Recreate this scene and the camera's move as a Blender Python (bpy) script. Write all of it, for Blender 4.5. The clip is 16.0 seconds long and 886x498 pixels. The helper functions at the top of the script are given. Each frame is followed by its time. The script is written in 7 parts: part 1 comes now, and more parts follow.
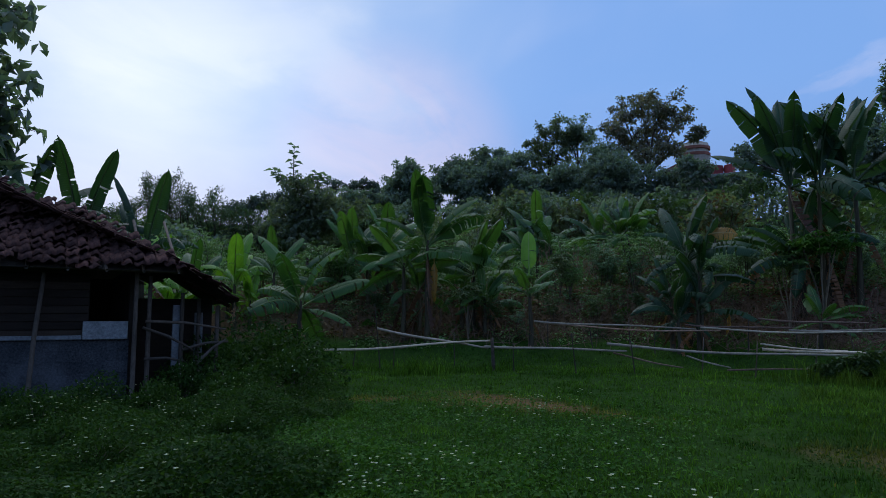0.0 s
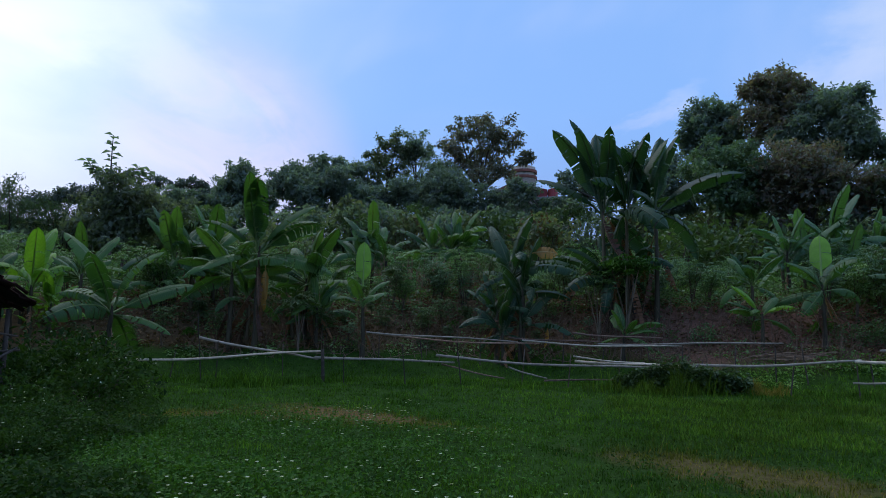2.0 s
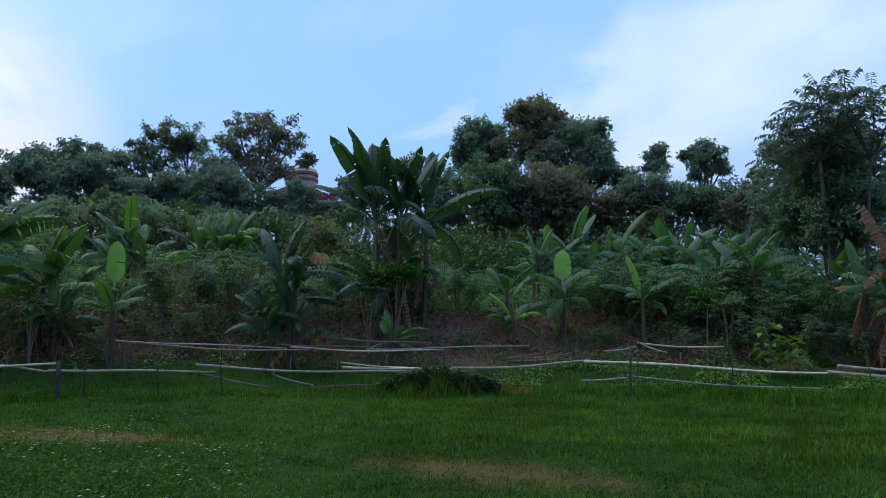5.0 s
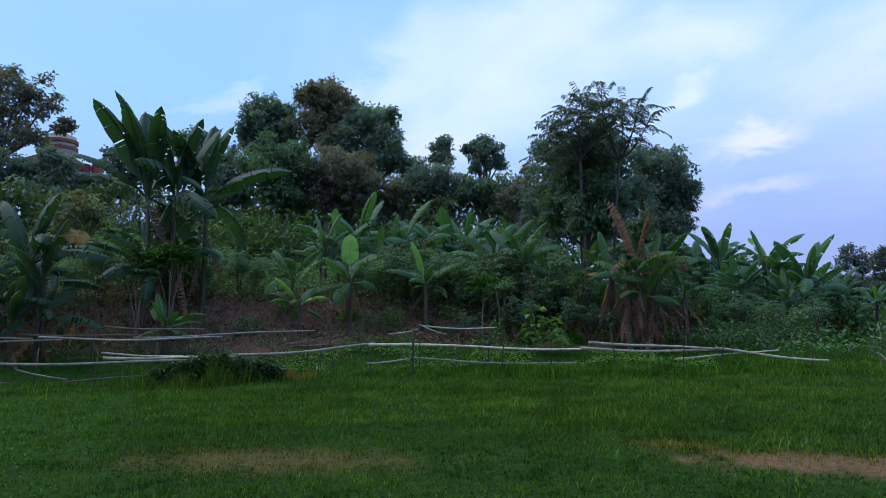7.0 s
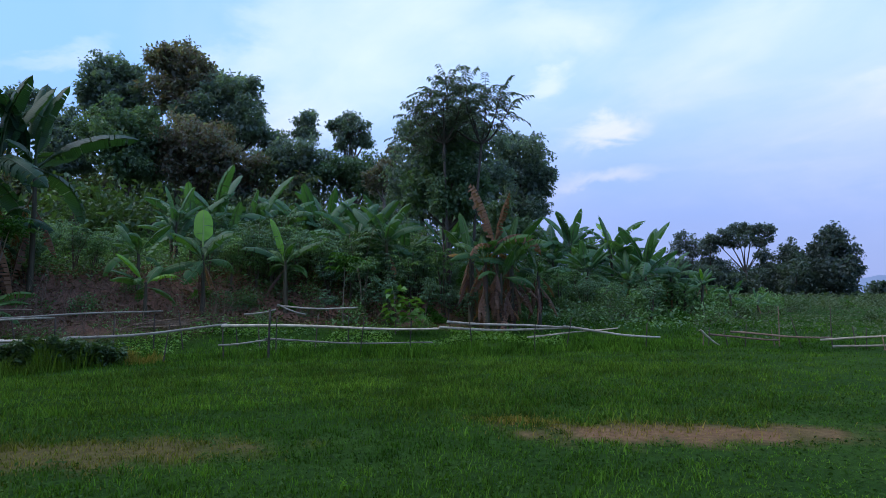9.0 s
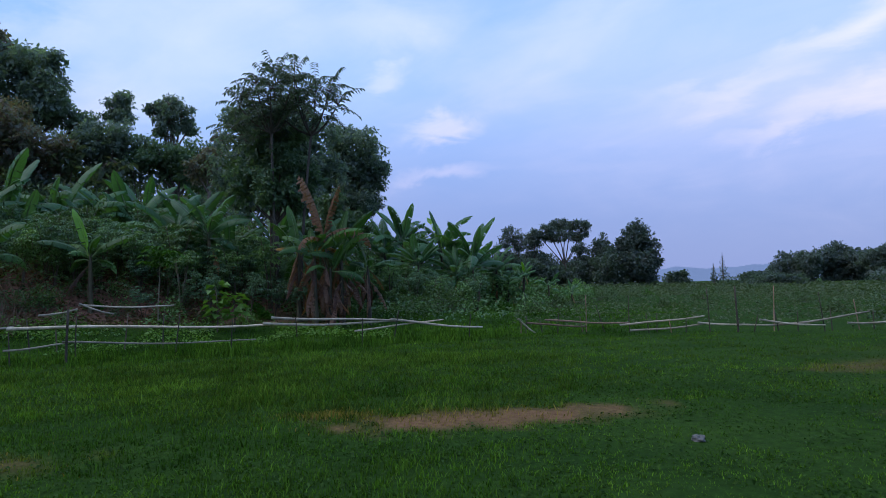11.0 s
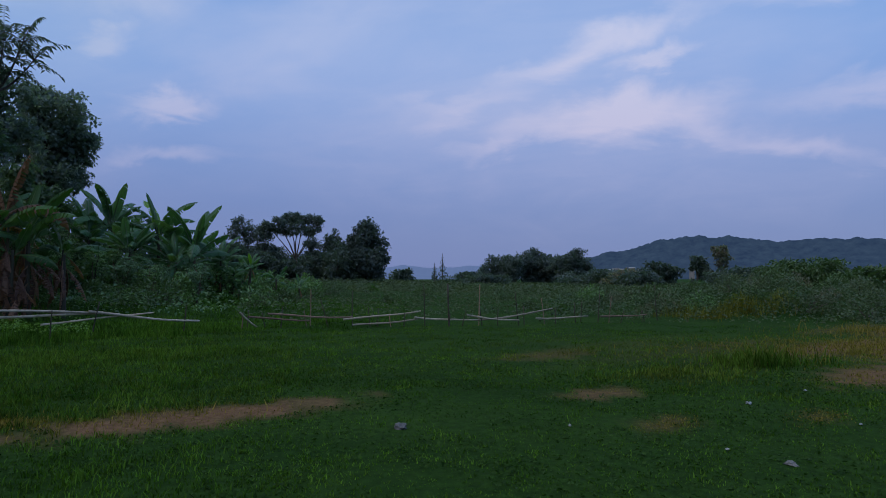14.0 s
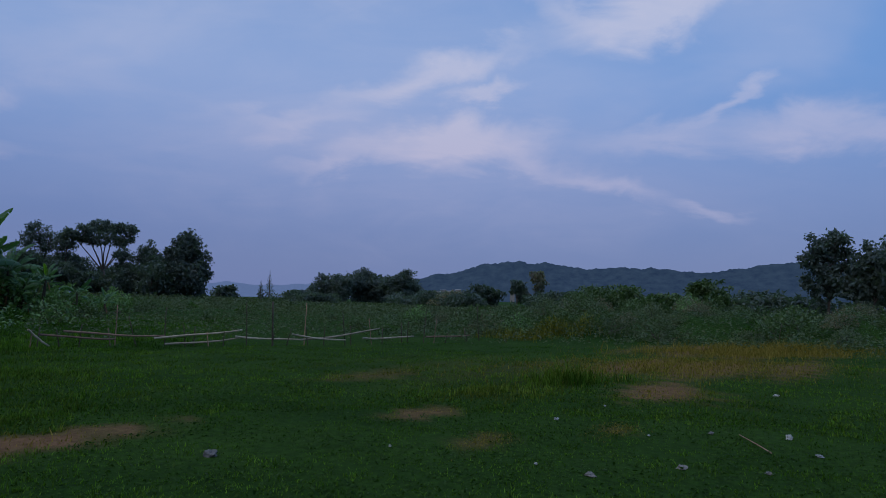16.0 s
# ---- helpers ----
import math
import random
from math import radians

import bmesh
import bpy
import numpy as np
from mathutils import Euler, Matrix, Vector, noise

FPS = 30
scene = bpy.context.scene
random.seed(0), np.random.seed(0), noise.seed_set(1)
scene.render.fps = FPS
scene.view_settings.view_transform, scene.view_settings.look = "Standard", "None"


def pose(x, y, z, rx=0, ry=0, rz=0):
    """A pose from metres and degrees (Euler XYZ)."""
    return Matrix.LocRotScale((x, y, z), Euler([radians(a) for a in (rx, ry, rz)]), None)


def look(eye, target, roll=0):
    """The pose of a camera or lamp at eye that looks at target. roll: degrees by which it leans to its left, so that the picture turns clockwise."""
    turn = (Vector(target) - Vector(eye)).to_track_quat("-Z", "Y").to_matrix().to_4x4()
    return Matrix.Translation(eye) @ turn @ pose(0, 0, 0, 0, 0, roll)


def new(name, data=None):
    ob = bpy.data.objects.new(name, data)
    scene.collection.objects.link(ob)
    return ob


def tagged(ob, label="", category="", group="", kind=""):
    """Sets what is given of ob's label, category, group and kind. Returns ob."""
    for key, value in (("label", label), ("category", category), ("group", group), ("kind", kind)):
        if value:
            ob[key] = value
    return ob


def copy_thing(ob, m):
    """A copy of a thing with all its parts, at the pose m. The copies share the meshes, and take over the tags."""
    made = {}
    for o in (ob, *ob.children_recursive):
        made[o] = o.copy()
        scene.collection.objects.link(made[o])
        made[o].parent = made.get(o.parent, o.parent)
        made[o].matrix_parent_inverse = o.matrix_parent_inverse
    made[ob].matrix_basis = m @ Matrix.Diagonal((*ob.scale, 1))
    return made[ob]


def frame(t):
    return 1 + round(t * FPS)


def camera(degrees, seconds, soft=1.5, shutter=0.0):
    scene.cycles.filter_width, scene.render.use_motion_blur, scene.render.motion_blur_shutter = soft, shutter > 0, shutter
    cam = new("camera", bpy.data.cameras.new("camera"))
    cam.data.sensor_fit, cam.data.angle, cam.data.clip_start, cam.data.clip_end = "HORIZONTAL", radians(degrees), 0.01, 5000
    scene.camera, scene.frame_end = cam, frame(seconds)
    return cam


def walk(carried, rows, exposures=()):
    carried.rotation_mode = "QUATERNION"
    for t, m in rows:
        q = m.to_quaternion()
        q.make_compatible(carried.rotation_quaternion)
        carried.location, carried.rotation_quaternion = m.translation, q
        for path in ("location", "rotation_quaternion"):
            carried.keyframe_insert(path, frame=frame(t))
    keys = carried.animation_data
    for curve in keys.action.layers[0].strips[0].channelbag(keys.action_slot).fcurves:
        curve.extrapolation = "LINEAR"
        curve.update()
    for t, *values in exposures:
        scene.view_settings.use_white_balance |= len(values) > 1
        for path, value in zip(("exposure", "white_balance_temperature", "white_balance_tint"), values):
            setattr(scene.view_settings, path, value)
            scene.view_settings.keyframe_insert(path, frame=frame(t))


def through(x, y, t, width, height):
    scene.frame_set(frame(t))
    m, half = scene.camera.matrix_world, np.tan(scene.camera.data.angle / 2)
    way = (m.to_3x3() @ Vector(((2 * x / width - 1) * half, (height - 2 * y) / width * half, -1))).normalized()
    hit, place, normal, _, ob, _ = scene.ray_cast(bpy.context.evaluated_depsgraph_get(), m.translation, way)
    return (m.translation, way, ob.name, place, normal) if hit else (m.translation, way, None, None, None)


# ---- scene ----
cam = camera(68.1, 16.0, soft=0.7)
# seconds, x, y, z, yaw, pitch, roll
ROWS = [
    (0.0, 0.143, -0.070, 1.463, -1.29, 6.24, 0.17),
    (0.5, 0.121, -0.037, 1.481, -4.36, 6.83, -0.02),
    (1.0, 0.111, -0.020, 1.490, -7.67, 7.32, -0.38),
    (1.5, 0.112, -0.028, 1.488, -11.70, 7.48, -0.62),
    (2.0, 0.140, -0.046, 1.479, -15.81, 7.19, -0.71),
    (2.5, 0.184, -0.088, 1.492, -19.85, 7.06, -1.11),
    (3.0, 0.239, -0.141, 1.512, -22.31, 7.35, -0.08),
    (3.5, 0.290, -0.179, 1.533, -25.80, 7.86, -0.54),
    (4.0, 0.331, -0.195, 1.551, -28.52, 7.76, -0.32),
    (4.5, 0.362, -0.202, 1.560, -31.39, 8.11, -0.09),
    (5.0, 0.386, -0.199, 1.560, -34.82, 7.62, -0.05),
    (7.5, 0.504, -0.109, 1.517, -56.63, 5.57, 1.43),
    (8.0, 0.535, -0.112, 1.523, -58.64, 4.84, 1.82),
    (8.5, 0.571, -0.133, 1.535, -60.22, 4.91, 1.07),
    (9.0, 0.606, -0.171, 1.550, -64.98, 4.25, 0.77),
    (11.5, 0.775, -0.486, 1.517, -83.25, 3.34, 1.82),
    (12.0, 0.803, -0.521, 1.506, -88.70, 3.09, 1.57),
    (12.5, 0.823, -0.541, 1.507, -94.32, 2.89, 1.04),
    (13.0, 0.838, -0.563, 1.505, -98.32, 2.86, 0.84),
    (13.5, 0.848, -0.578, 1.506, -100.65, 2.98, 0.68),
    (14.0, 0.851, -0.591, 1.504, -102.22, 2.61, 0.09),
    (14.5, 0.861, -0.606, 1.506, -105.17, 2.82, -0.74),
    (15.0, 0.873, -0.618, 1.509, -108.93, 3.97, -0.50),
    (15.5, 0.882, -0.631, 1.502, -112.68, 4.03, -0.61),
    (16.0, 0.891, -0.652, 1.499, -116.99, 4.46, -1.13),
]
# seconds, stops, kelvin, tint
EXPOSURE = [(0.0, 0.30, 6060, 10), (2.0, 0.57, 6180, 10), (4.0, 0.89, 6230, 10), (5.2, 0.93, 6230, 10), (8.5, 1.04, 6150, 10), (11.5, 0.62, 6180, 10), (12.5, 0.35, 6140, 10), (14.5, 0.03, 6040, 10), (16.0, -0.12, 5980, 10)]
walk(cam, [(t, pose(x, y, z, 90 + pitch, roll, yaw)) for t, x, y, z, yaw, pitch, roll in ROWS], EXPOSURE)

# ---- sky and light: dusk, a thin veil of cloud, the brightest sky ahead of the first view ----
world = bpy.data.worlds.new("dusk_sky")
scene.world = world
world.use_nodes = True
wn, wl = world.node_tree.nodes, world.node_tree.links
wn.clear()


def wnode(kind, **values):
    node = wn.new(kind)
    for key, value in values.items():
        node.inputs[key.replace("_", " ")].default_value = value
    return node


sky = wn.new("ShaderNodeTexSky")
sky.sky_type, sky.sun_disc = "NISHITA", False
sky.sun_elevation, sky.sun_rotation = radians(20), radians(-22)
sky.air_density, sky.dust_density, sky.ozone_density = 1.0, 1.2, 3.0
coord = wn.new("ShaderNodeTexCoord")
split = wn.new("ShaderNodeSeparateXYZ")
wl.new(coord.outputs["Generated"], split.inputs[0])


def wmath(op, a, b=None, c=None, clamp=False):
    node = wn.new("ShaderNodeMath")
    node.operation, node.use_clamp = op, clamp
    for slot, v in zip(node.inputs, (a, b, c)):
        if v is None:
            continue
        if isinstance(v, (int, float)):
            slot.default_value = v
        else:
            wl.new(v, slot)
    return node.outputs[0]


def wmix(fac, a, b):
    node = wn.new("ShaderNodeMix")
    node.data_type = "RGBA"
    for slot, v in ((node.inputs[0], fac), (node.inputs[6], a), (node.inputs[7], b)):
        if isinstance(v, (int, float)):
            slot.default_value = v
        elif isinstance(v, tuple):
            slot.default_value = (*v, 1)
        else:
            wl.new(v, slot)
    return node.outputs[2]


def wramp(fac, lo, hi):
    node = wn.new("ShaderNodeMapRange")
    node.interpolation_type = "SMOOTHSTEP"
    wl.new(fac, node.inputs["Value"])
    node.inputs["From Min"].default_value, node.inputs["From Max"].default_value = lo, hi
    return node.outputs["Result"]


# cloud sheet: the view direction carried to a flat layer, so that clouds crowd towards the horizon
height = wmath("MAXIMUM", split.outputs["Z"], 0.0)
flat = wmath("ADD", height, 0.22)
layer = wn.new("ShaderNodeCombineXYZ")
wl.new(wmath("DIVIDE", split.outputs["X"], flat), layer.inputs[0])
wl.new(wmath("DIVIDE", split.outputs["Y"], flat), layer.inputs[1])


def cloud(scale, detail, rough, distort, stretch=(1, 1, 1), turn=0.0, shift=(0, 0, 0)):
    turned = wn.new("ShaderNodeMapping")
    turned.inputs["Rotation"].default_value = (0, 0, radians(turn))
    wl.new(layer.outputs[0], turned.inputs[0])
    mapping = wn.new("ShaderNodeMapping")
    mapping.inputs["Scale"].default_value, mapping.inputs["Location"].default_value = stretch, shift
    wl.new(turned.outputs[0], mapping.inputs[0])
    tex = wn.new("ShaderNodeTexNoise")
    wl.new(mapping.outputs[0], tex.inputs["Vector"])
    for key, v in (("Scale", scale), ("Detail", detail), ("Roughness", rough), ("Distortion", distort)):
        tex.inputs[key].default_value = v
    return tex.outputs[0]


def lobe(az, el, lo, hi):
    """1 towards a direction, fading out with the angle from it."""
    node = wn.new("ShaderNodeVectorMath")
    node.operation = "DOT_PRODUCT"
    wl.new(coord.outputs["Generated"], node.inputs[0])
    a, e = radians(az), radians(el)
    node.inputs[1].default_value = (math.sin(a) * math.cos(e), math.cos(a) * math.cos(e), math.sin(e))
    return wramp(node.outputs["Value"], math.cos(radians(hi)), math.cos(radians(lo)))


# compass angle and height of the view direction in degrees, frayed by noise so that cloud edges are torn
def frayed(offset, scale):
    shift = wn.new("ShaderNodeMapping")
    shift.inputs["Location"].default_value, shift.inputs["Scale"].default_value = offset, (1, 1, 2.2)
    wl.new(coord.outputs["Generated"], shift.inputs[0])
    tex = wn.new("ShaderNodeTexNoise")
    wl.new(shift.outputs[0], tex.inputs["Vector"])
    for key, v in (("Scale", scale), ("Detail", 6.0), ("Roughness", 0.56), ("Distortion", 0.4)):
        tex.inputs[key].default_value = v
    return wmath("SUBTRACT", tex.outputs[0], 0.5)


compass = wmath("MULTIPLY", wmath("ARCTAN2", split.outputs["X"], split.outputs["Y"]), 57.2958)
rise = wmath("MULTIPLY", wmath("ARCSINE", split.outputs["Z"]), 57.2958)
compass = wmath("MULTIPLY_ADD", frayed((0, 0, 0), 5.0), 13.0, compass)
rise = wmath("MULTIPLY_ADD", frayed((3.1, 1.7, 0.4), 7.0), 7.0, rise)
fine = cloud(3.2, 6, 0.6, 0.6, (0.6, 1.3, 1), -60, (5.3, 0.4, 0))
streak = cloud(1.05, 4, 0.52, 0.5, (0.8, 1.1, 1), -80, (2.3, 1.1, 0))
# clouds: compass angle, height, half width, half depth, tilt, core, strength
CLOUDS = [
    # the white sheet over the house and its ragged edge
    (-28, 23, 17, 8, 0, 0.2, 1.0), (-14, 23.5, 13, 5, -4, 0.1, 0.72), (-4, 19.8, 7.5, 3.6, -14, 0.2, 0.42), (-28, 13, 18, 8, 0, 0.0, 0.55), (-6, 14.5, 14, 2.8, 3, 0.0, 0.28), (-18, 35, 32, 11, 0, 0.1, 0.85), (35, 18, 6, 0.8, 22, 0.0, 0.3),
    # the bank over the hill
    (63, 24.5, 11, 5, 12, 0.0, 0.9), (57, 19.5, 11, 4.8, 10, 0.0, 0.7), (52, 23, 6, 5, 50, 0.1, 0.6), (48, 20, 6, 2.0, 22, 0.0, 0.5), (54, 15.5, 9, 3.6, 4, 0.0, 0.75), (74, 22.5, 9, 4.0, 0, 0.0, 0.7), (62, 35, 18, 9, 0, 0.1, 0.8), (66, 18, 26, 14, 0, 0.0, 0.3),
    (74.6, 18, 3.4, 1.3, 8, 0.3, 0.6), (79, 14, 5.6, 1.6, 8, 0.2, 0.65), (80, 10, 7, 1.1, 4, 0.0, 0.4), (90, 21, 12, 3.6, 8, 0.0, 0.25), (86, 17, 9, 2.2, -12, 0.0, 0.2),
    # streaks over the open end of the field
    (115, 19.4, 11, 1.9, 14, 0.1, 0.9), (120, 17.6, 4, 1.3, 8, 0.2, 0.75), (117, 13.5, 12, 2.6, 3, 0.2, 1.0), (107, 11.4, 6, 1.4, 5, 0.0, 0.6), (124, 11.6, 7, 1.6, -8, 0.0, 0.6), (130, 9.9, 5, 1.1, -8, 0.0, 0.5), (137.6, 8, 5, 1.0, -8, 0.0, 0.45),
    (103, 15, 8, 1.6, 10, 0.0, 0.5), (135, 23.8, 11, 2.8, 5, 0.3, 1.0), (138, 30, 18, 6, 0, 0.1, 0.85), (127, 24.8, 7, 1.5, -12, 0.0, 0.6), (148, 13.4, 7, 2.4, 0, 0.1, 0.7), (141, 16, 4, 1.0, 35, 0.1, 0.6), (137, 13.6, 9, 1.9, 0, 0.0, 0.5), (108, 27, 14, 4, 8, 0.0, 0.5), (112, 19, 34, 11, 0, 0.1, 0.38), (120, 10, 40, 7, 0, 0.0, 0.25), (95, 14, 16, 8, 0, 0.0, 0.15),
]
amount = wmath("MULTIPLY", wramp(streak, 0.50, 0.78), wmath("MULTIPLY", wramp(height, 0.07, 0.26), 0.3))
for az, el, half_w, half_d, tilt, core, strength in CLOUDS:
    c_, s_ = math.cos(radians(tilt)), math.sin(radians(tilt))
    du, dv = wmath("SUBTRACT", compass, az), wmath("SUBTRACT", rise, el)
    u_ = wmath("MULTIPLY_ADD", dv, s_ / half_w, wmath("MULTIPLY", du, c_ / half_w))
    v_ = wmath("MULTIPLY_ADD", dv, c_ / half_d, wmath("MULTIPLY", du, -s_ / half_d))
    reach = wmath("SQRT", wmath("MULTIPLY_ADD", u_, u_, wmath("MULTIPLY", v_, v_)))
    puff = wmath("MULTIPLY", wmath("SUBTRACT", 1.0, wramp(reach, core, 1.15)), strength)
    amount = wmath("MULTIPLY_ADD", puff, wmath("SUBTRACT", 1.0, amount), amount)
amount = wmath("MULTIPLY", amount, wmath("MULTIPLY_ADD", fine, 0.9, 0.52), clamp=True)
# the lightest sky lies ahead of the first view, towards the hidden sun
glow = lobe(-24, 29, 2, 35)
bank = lobe(62, 26, 2, 22)
blush = wmath("MULTIPLY", lobe(-3, 13.5, 2, 12), wramp(fine, 0.2, 0.6))
low = wmix(glow, (0.188, 0.235, 0.455), (0.32, 0.345, 0.56))
high = wmix(glow, (0.20, 0.36, 0.69), (0.30, 0.44, 0.70))
air = wmix(wramp(height, 0.04, 0.34), low, high)
pink = wmix(wramp(height, 0.12, 0.40), (0.56, 0.505, 0.66), (0.62, 0.625, 0.775))
pink = wmix(bank, pink, (0.45, 0.525, 0.69))
lit = wmix(glow, pink, (0.58, 0.65, 0.76))
cover = wmix(wmath("MULTIPLY", blush, 0.55), wmix(amount, air, lit), (0.58, 0.51, 0.66))
clear = wn.new("ShaderNodeVectorMath")
clear.operation = "SCALE"
wl.new(sky.outputs[0], clear.inputs[0])
clear.inputs["Scale"].default_value = 0.07
whole = wmix(0.86, clear.outputs[0], cover)
back = wnode("ShaderNodeBackground", Strength=1.0)
wl.new(whole, back.inputs["Color"])
out = wn.new("ShaderNodeOutputWorld")
wl.new(back.outputs[0], out.inputs["Surface"])

sun = new("sun", bpy.data.lights.new("sun", "SUN"))
sun.data.energy, sun.data.angle, sun.data.color = 0.85, radians(60), (1.0, 0.96, 0.9)
sun.matrix_world = look((math.sin(radians(-22)) * 30, math.cos(radians(-22)) * 30, 50), (0, 0, 0))

# ---- materials ----
def material(name, rough=0.8, spec=0.3):
    mat = bpy.data.materials.new(name)
    mat.use_nodes = True
    nt = mat.node_tree
    bsdf = nt.nodes["Principled BSDF"]
    bsdf.inputs["Roughness"].default_value = rough
    bsdf.inputs["Specular IOR Level"].default_value = spec
    return mat, nt.nodes, nt.links, bsdf


def noise_node(n, l, scale, detail=4, rough=0.6, space="Object", stretch=None):
    tc = n.new("ShaderNodeTexCoord")
    tex = n.new("ShaderNodeTexNoise")
    for key, v in (("Scale", scale), ("Detail", detail), ("Roughness", rough)):
        tex.inputs[key].default_value = v
    if stretch:
        mp = n.new("ShaderNodeMapping")
        mp.inputs["Scale"].default_value = stretch
        l.new(tc.outputs[space], mp.inputs[0])
        l.new(mp.outputs[0], tex.inputs["Vector"])
    else:
        l.new(tc.outputs[space], tex.inputs["Vector"])
    return tex.outputs[0]


def ramp_node(n, l, fac, stops):
    node = n.new("ShaderNodeValToRGB")
    els = node.color_ramp.elements
    while len(els) < len(stops):
        els.new(0.5)
    for e, (p, c) in zip(els, stops):
        e.position, e.color = p, (*c, 1)
    l.new(fac, node.inputs[0])
    return node.outputs[0]


def mix_node(n, l, fac, a, b, blend="MIX"):
    node = n.new("ShaderNodeMix")
    node.data_type, node.blend_type = "RGBA", blend
    for slot, v in ((node.inputs[0], fac), (node.inputs[6], a), (node.inputs[7], b)):
        if isinstance(v, (int, float)):
            slot.default_value = v
        elif isinstance(v, tuple):
            slot.default_value = (*v, 1)
        else:
            l.new(v, slot)
    return node.outputs[2]


def bump_node(n, l, bsdf, h, strength, distance):
    b = n.new("ShaderNodeBump")
    b.inputs["Strength"].default_value, b.inputs["Distance"].default_value = strength, distance
    l.new(h, b.inputs["Height"])
    l.new(b.outputs[0], bsdf.inputs["Normal"])


def surface(name, stops, scale, fine=30.0, rough=0.85, spec=0.25, bump=0.4, depth=0.01, stretch=None, metal=0.0, vary=1.0):
    """A matt surface: a broad and a fine noise through a colour ramp, with relief."""
    mat, n, l, bsdf = material(name, rough, spec)
    a = noise_node(n, l, scale, 5, 0.6, stretch=stretch)
    b = noise_node(n, l, fine, 4, 0.7, stretch=stretch)
    col = ramp_node(n, l, a, stops)
    col = mix_node(n, l, 0.45, col, ramp_node(n, l, b, [(0.3, tuple(v * 0.5 for v in stops[0][1])), (0.7, tuple(min(1, v * 1.35) for v in stops[-1][1]))]))
    info = n.new("ShaderNodeObjectInfo")
    var = ramp_node(n, l, info.outputs["Random"], [(0.0, (0.6, 0.6, 0.62)), (0.8, (1.05, 1.03, 1.0)), (1.0, (1.5, 1.4, 1.3))])
    col = mix_node(n, l, vary, col, var, "MULTIPLY")
    l.new(col, bsdf.inputs["Base Color"])
    bsdf.inputs["Metallic"].default_value = metal
    bump_node(n, l, bsdf, b, bump, depth)
    return mat


def foliage(name, dark, light, rough=0.5, spec=0.4, through=0.3, stain=None, stain_from=0.9, patch=0.25):
    """Leaves: colour varies from leaf to leaf and in broad patches; some light comes through."""
    mat, n, l, bsdf = material(name, rough, spec)
    geo = n.new("ShaderNodeNewGeometry")
    info = n.new("ShaderNodeObjectInfo")
    mixv = n.new("ShaderNodeMath")
    mixv.operation = "MULTIPLY_ADD"
    l.new(info.outputs["Random"], mixv.inputs[0])
    mixv.inputs[1].default_value = 0.35
    half = n.new("ShaderNodeMath")
    half.operation = "MULTIPLY"
    l.new(geo.outputs["Random Per Island"], half.inputs[0])
    half.inputs[1].default_value = 0.65
    l.new(half.outputs[0], mixv.inputs[2])
    stops = [(0.0, dark), (0.8, light)]
    if stain:
        stops = [(0.0, dark), (stain_from - 0.12, light), (stain_from, stain)]
    col = ramp_node(n, l, mixv.outputs[0], stops)
    broad = noise_node(n, l, patch, 3, 0.5)
    col = mix_node(n, l, 1.0, col, ramp_node(n, l, broad, [(0.3, (0.62, 0.66, 0.62)), (0.7, (1.25, 1.2, 1.1))]), "MULTIPLY")
    l.new(col, bsdf.inputs["Base Color"])
    tr = n.new("ShaderNodeBsdfTranslucent")
    l.new(mix_node(n, l, 1.0, col, (1.3, 1.5, 0.6), "MULTIPLY"), tr.inputs["Color"])
    ms = n.new("ShaderNodeMixShader")
    ms.inputs[0].default_value = through
    l.new(bsdf.outputs[0], ms.inputs[1])
    l.new(tr.outputs[0], ms.inputs[2])
    l.new(ms.outputs[0], n["Material Output"].inputs["Surface"])
    return mat


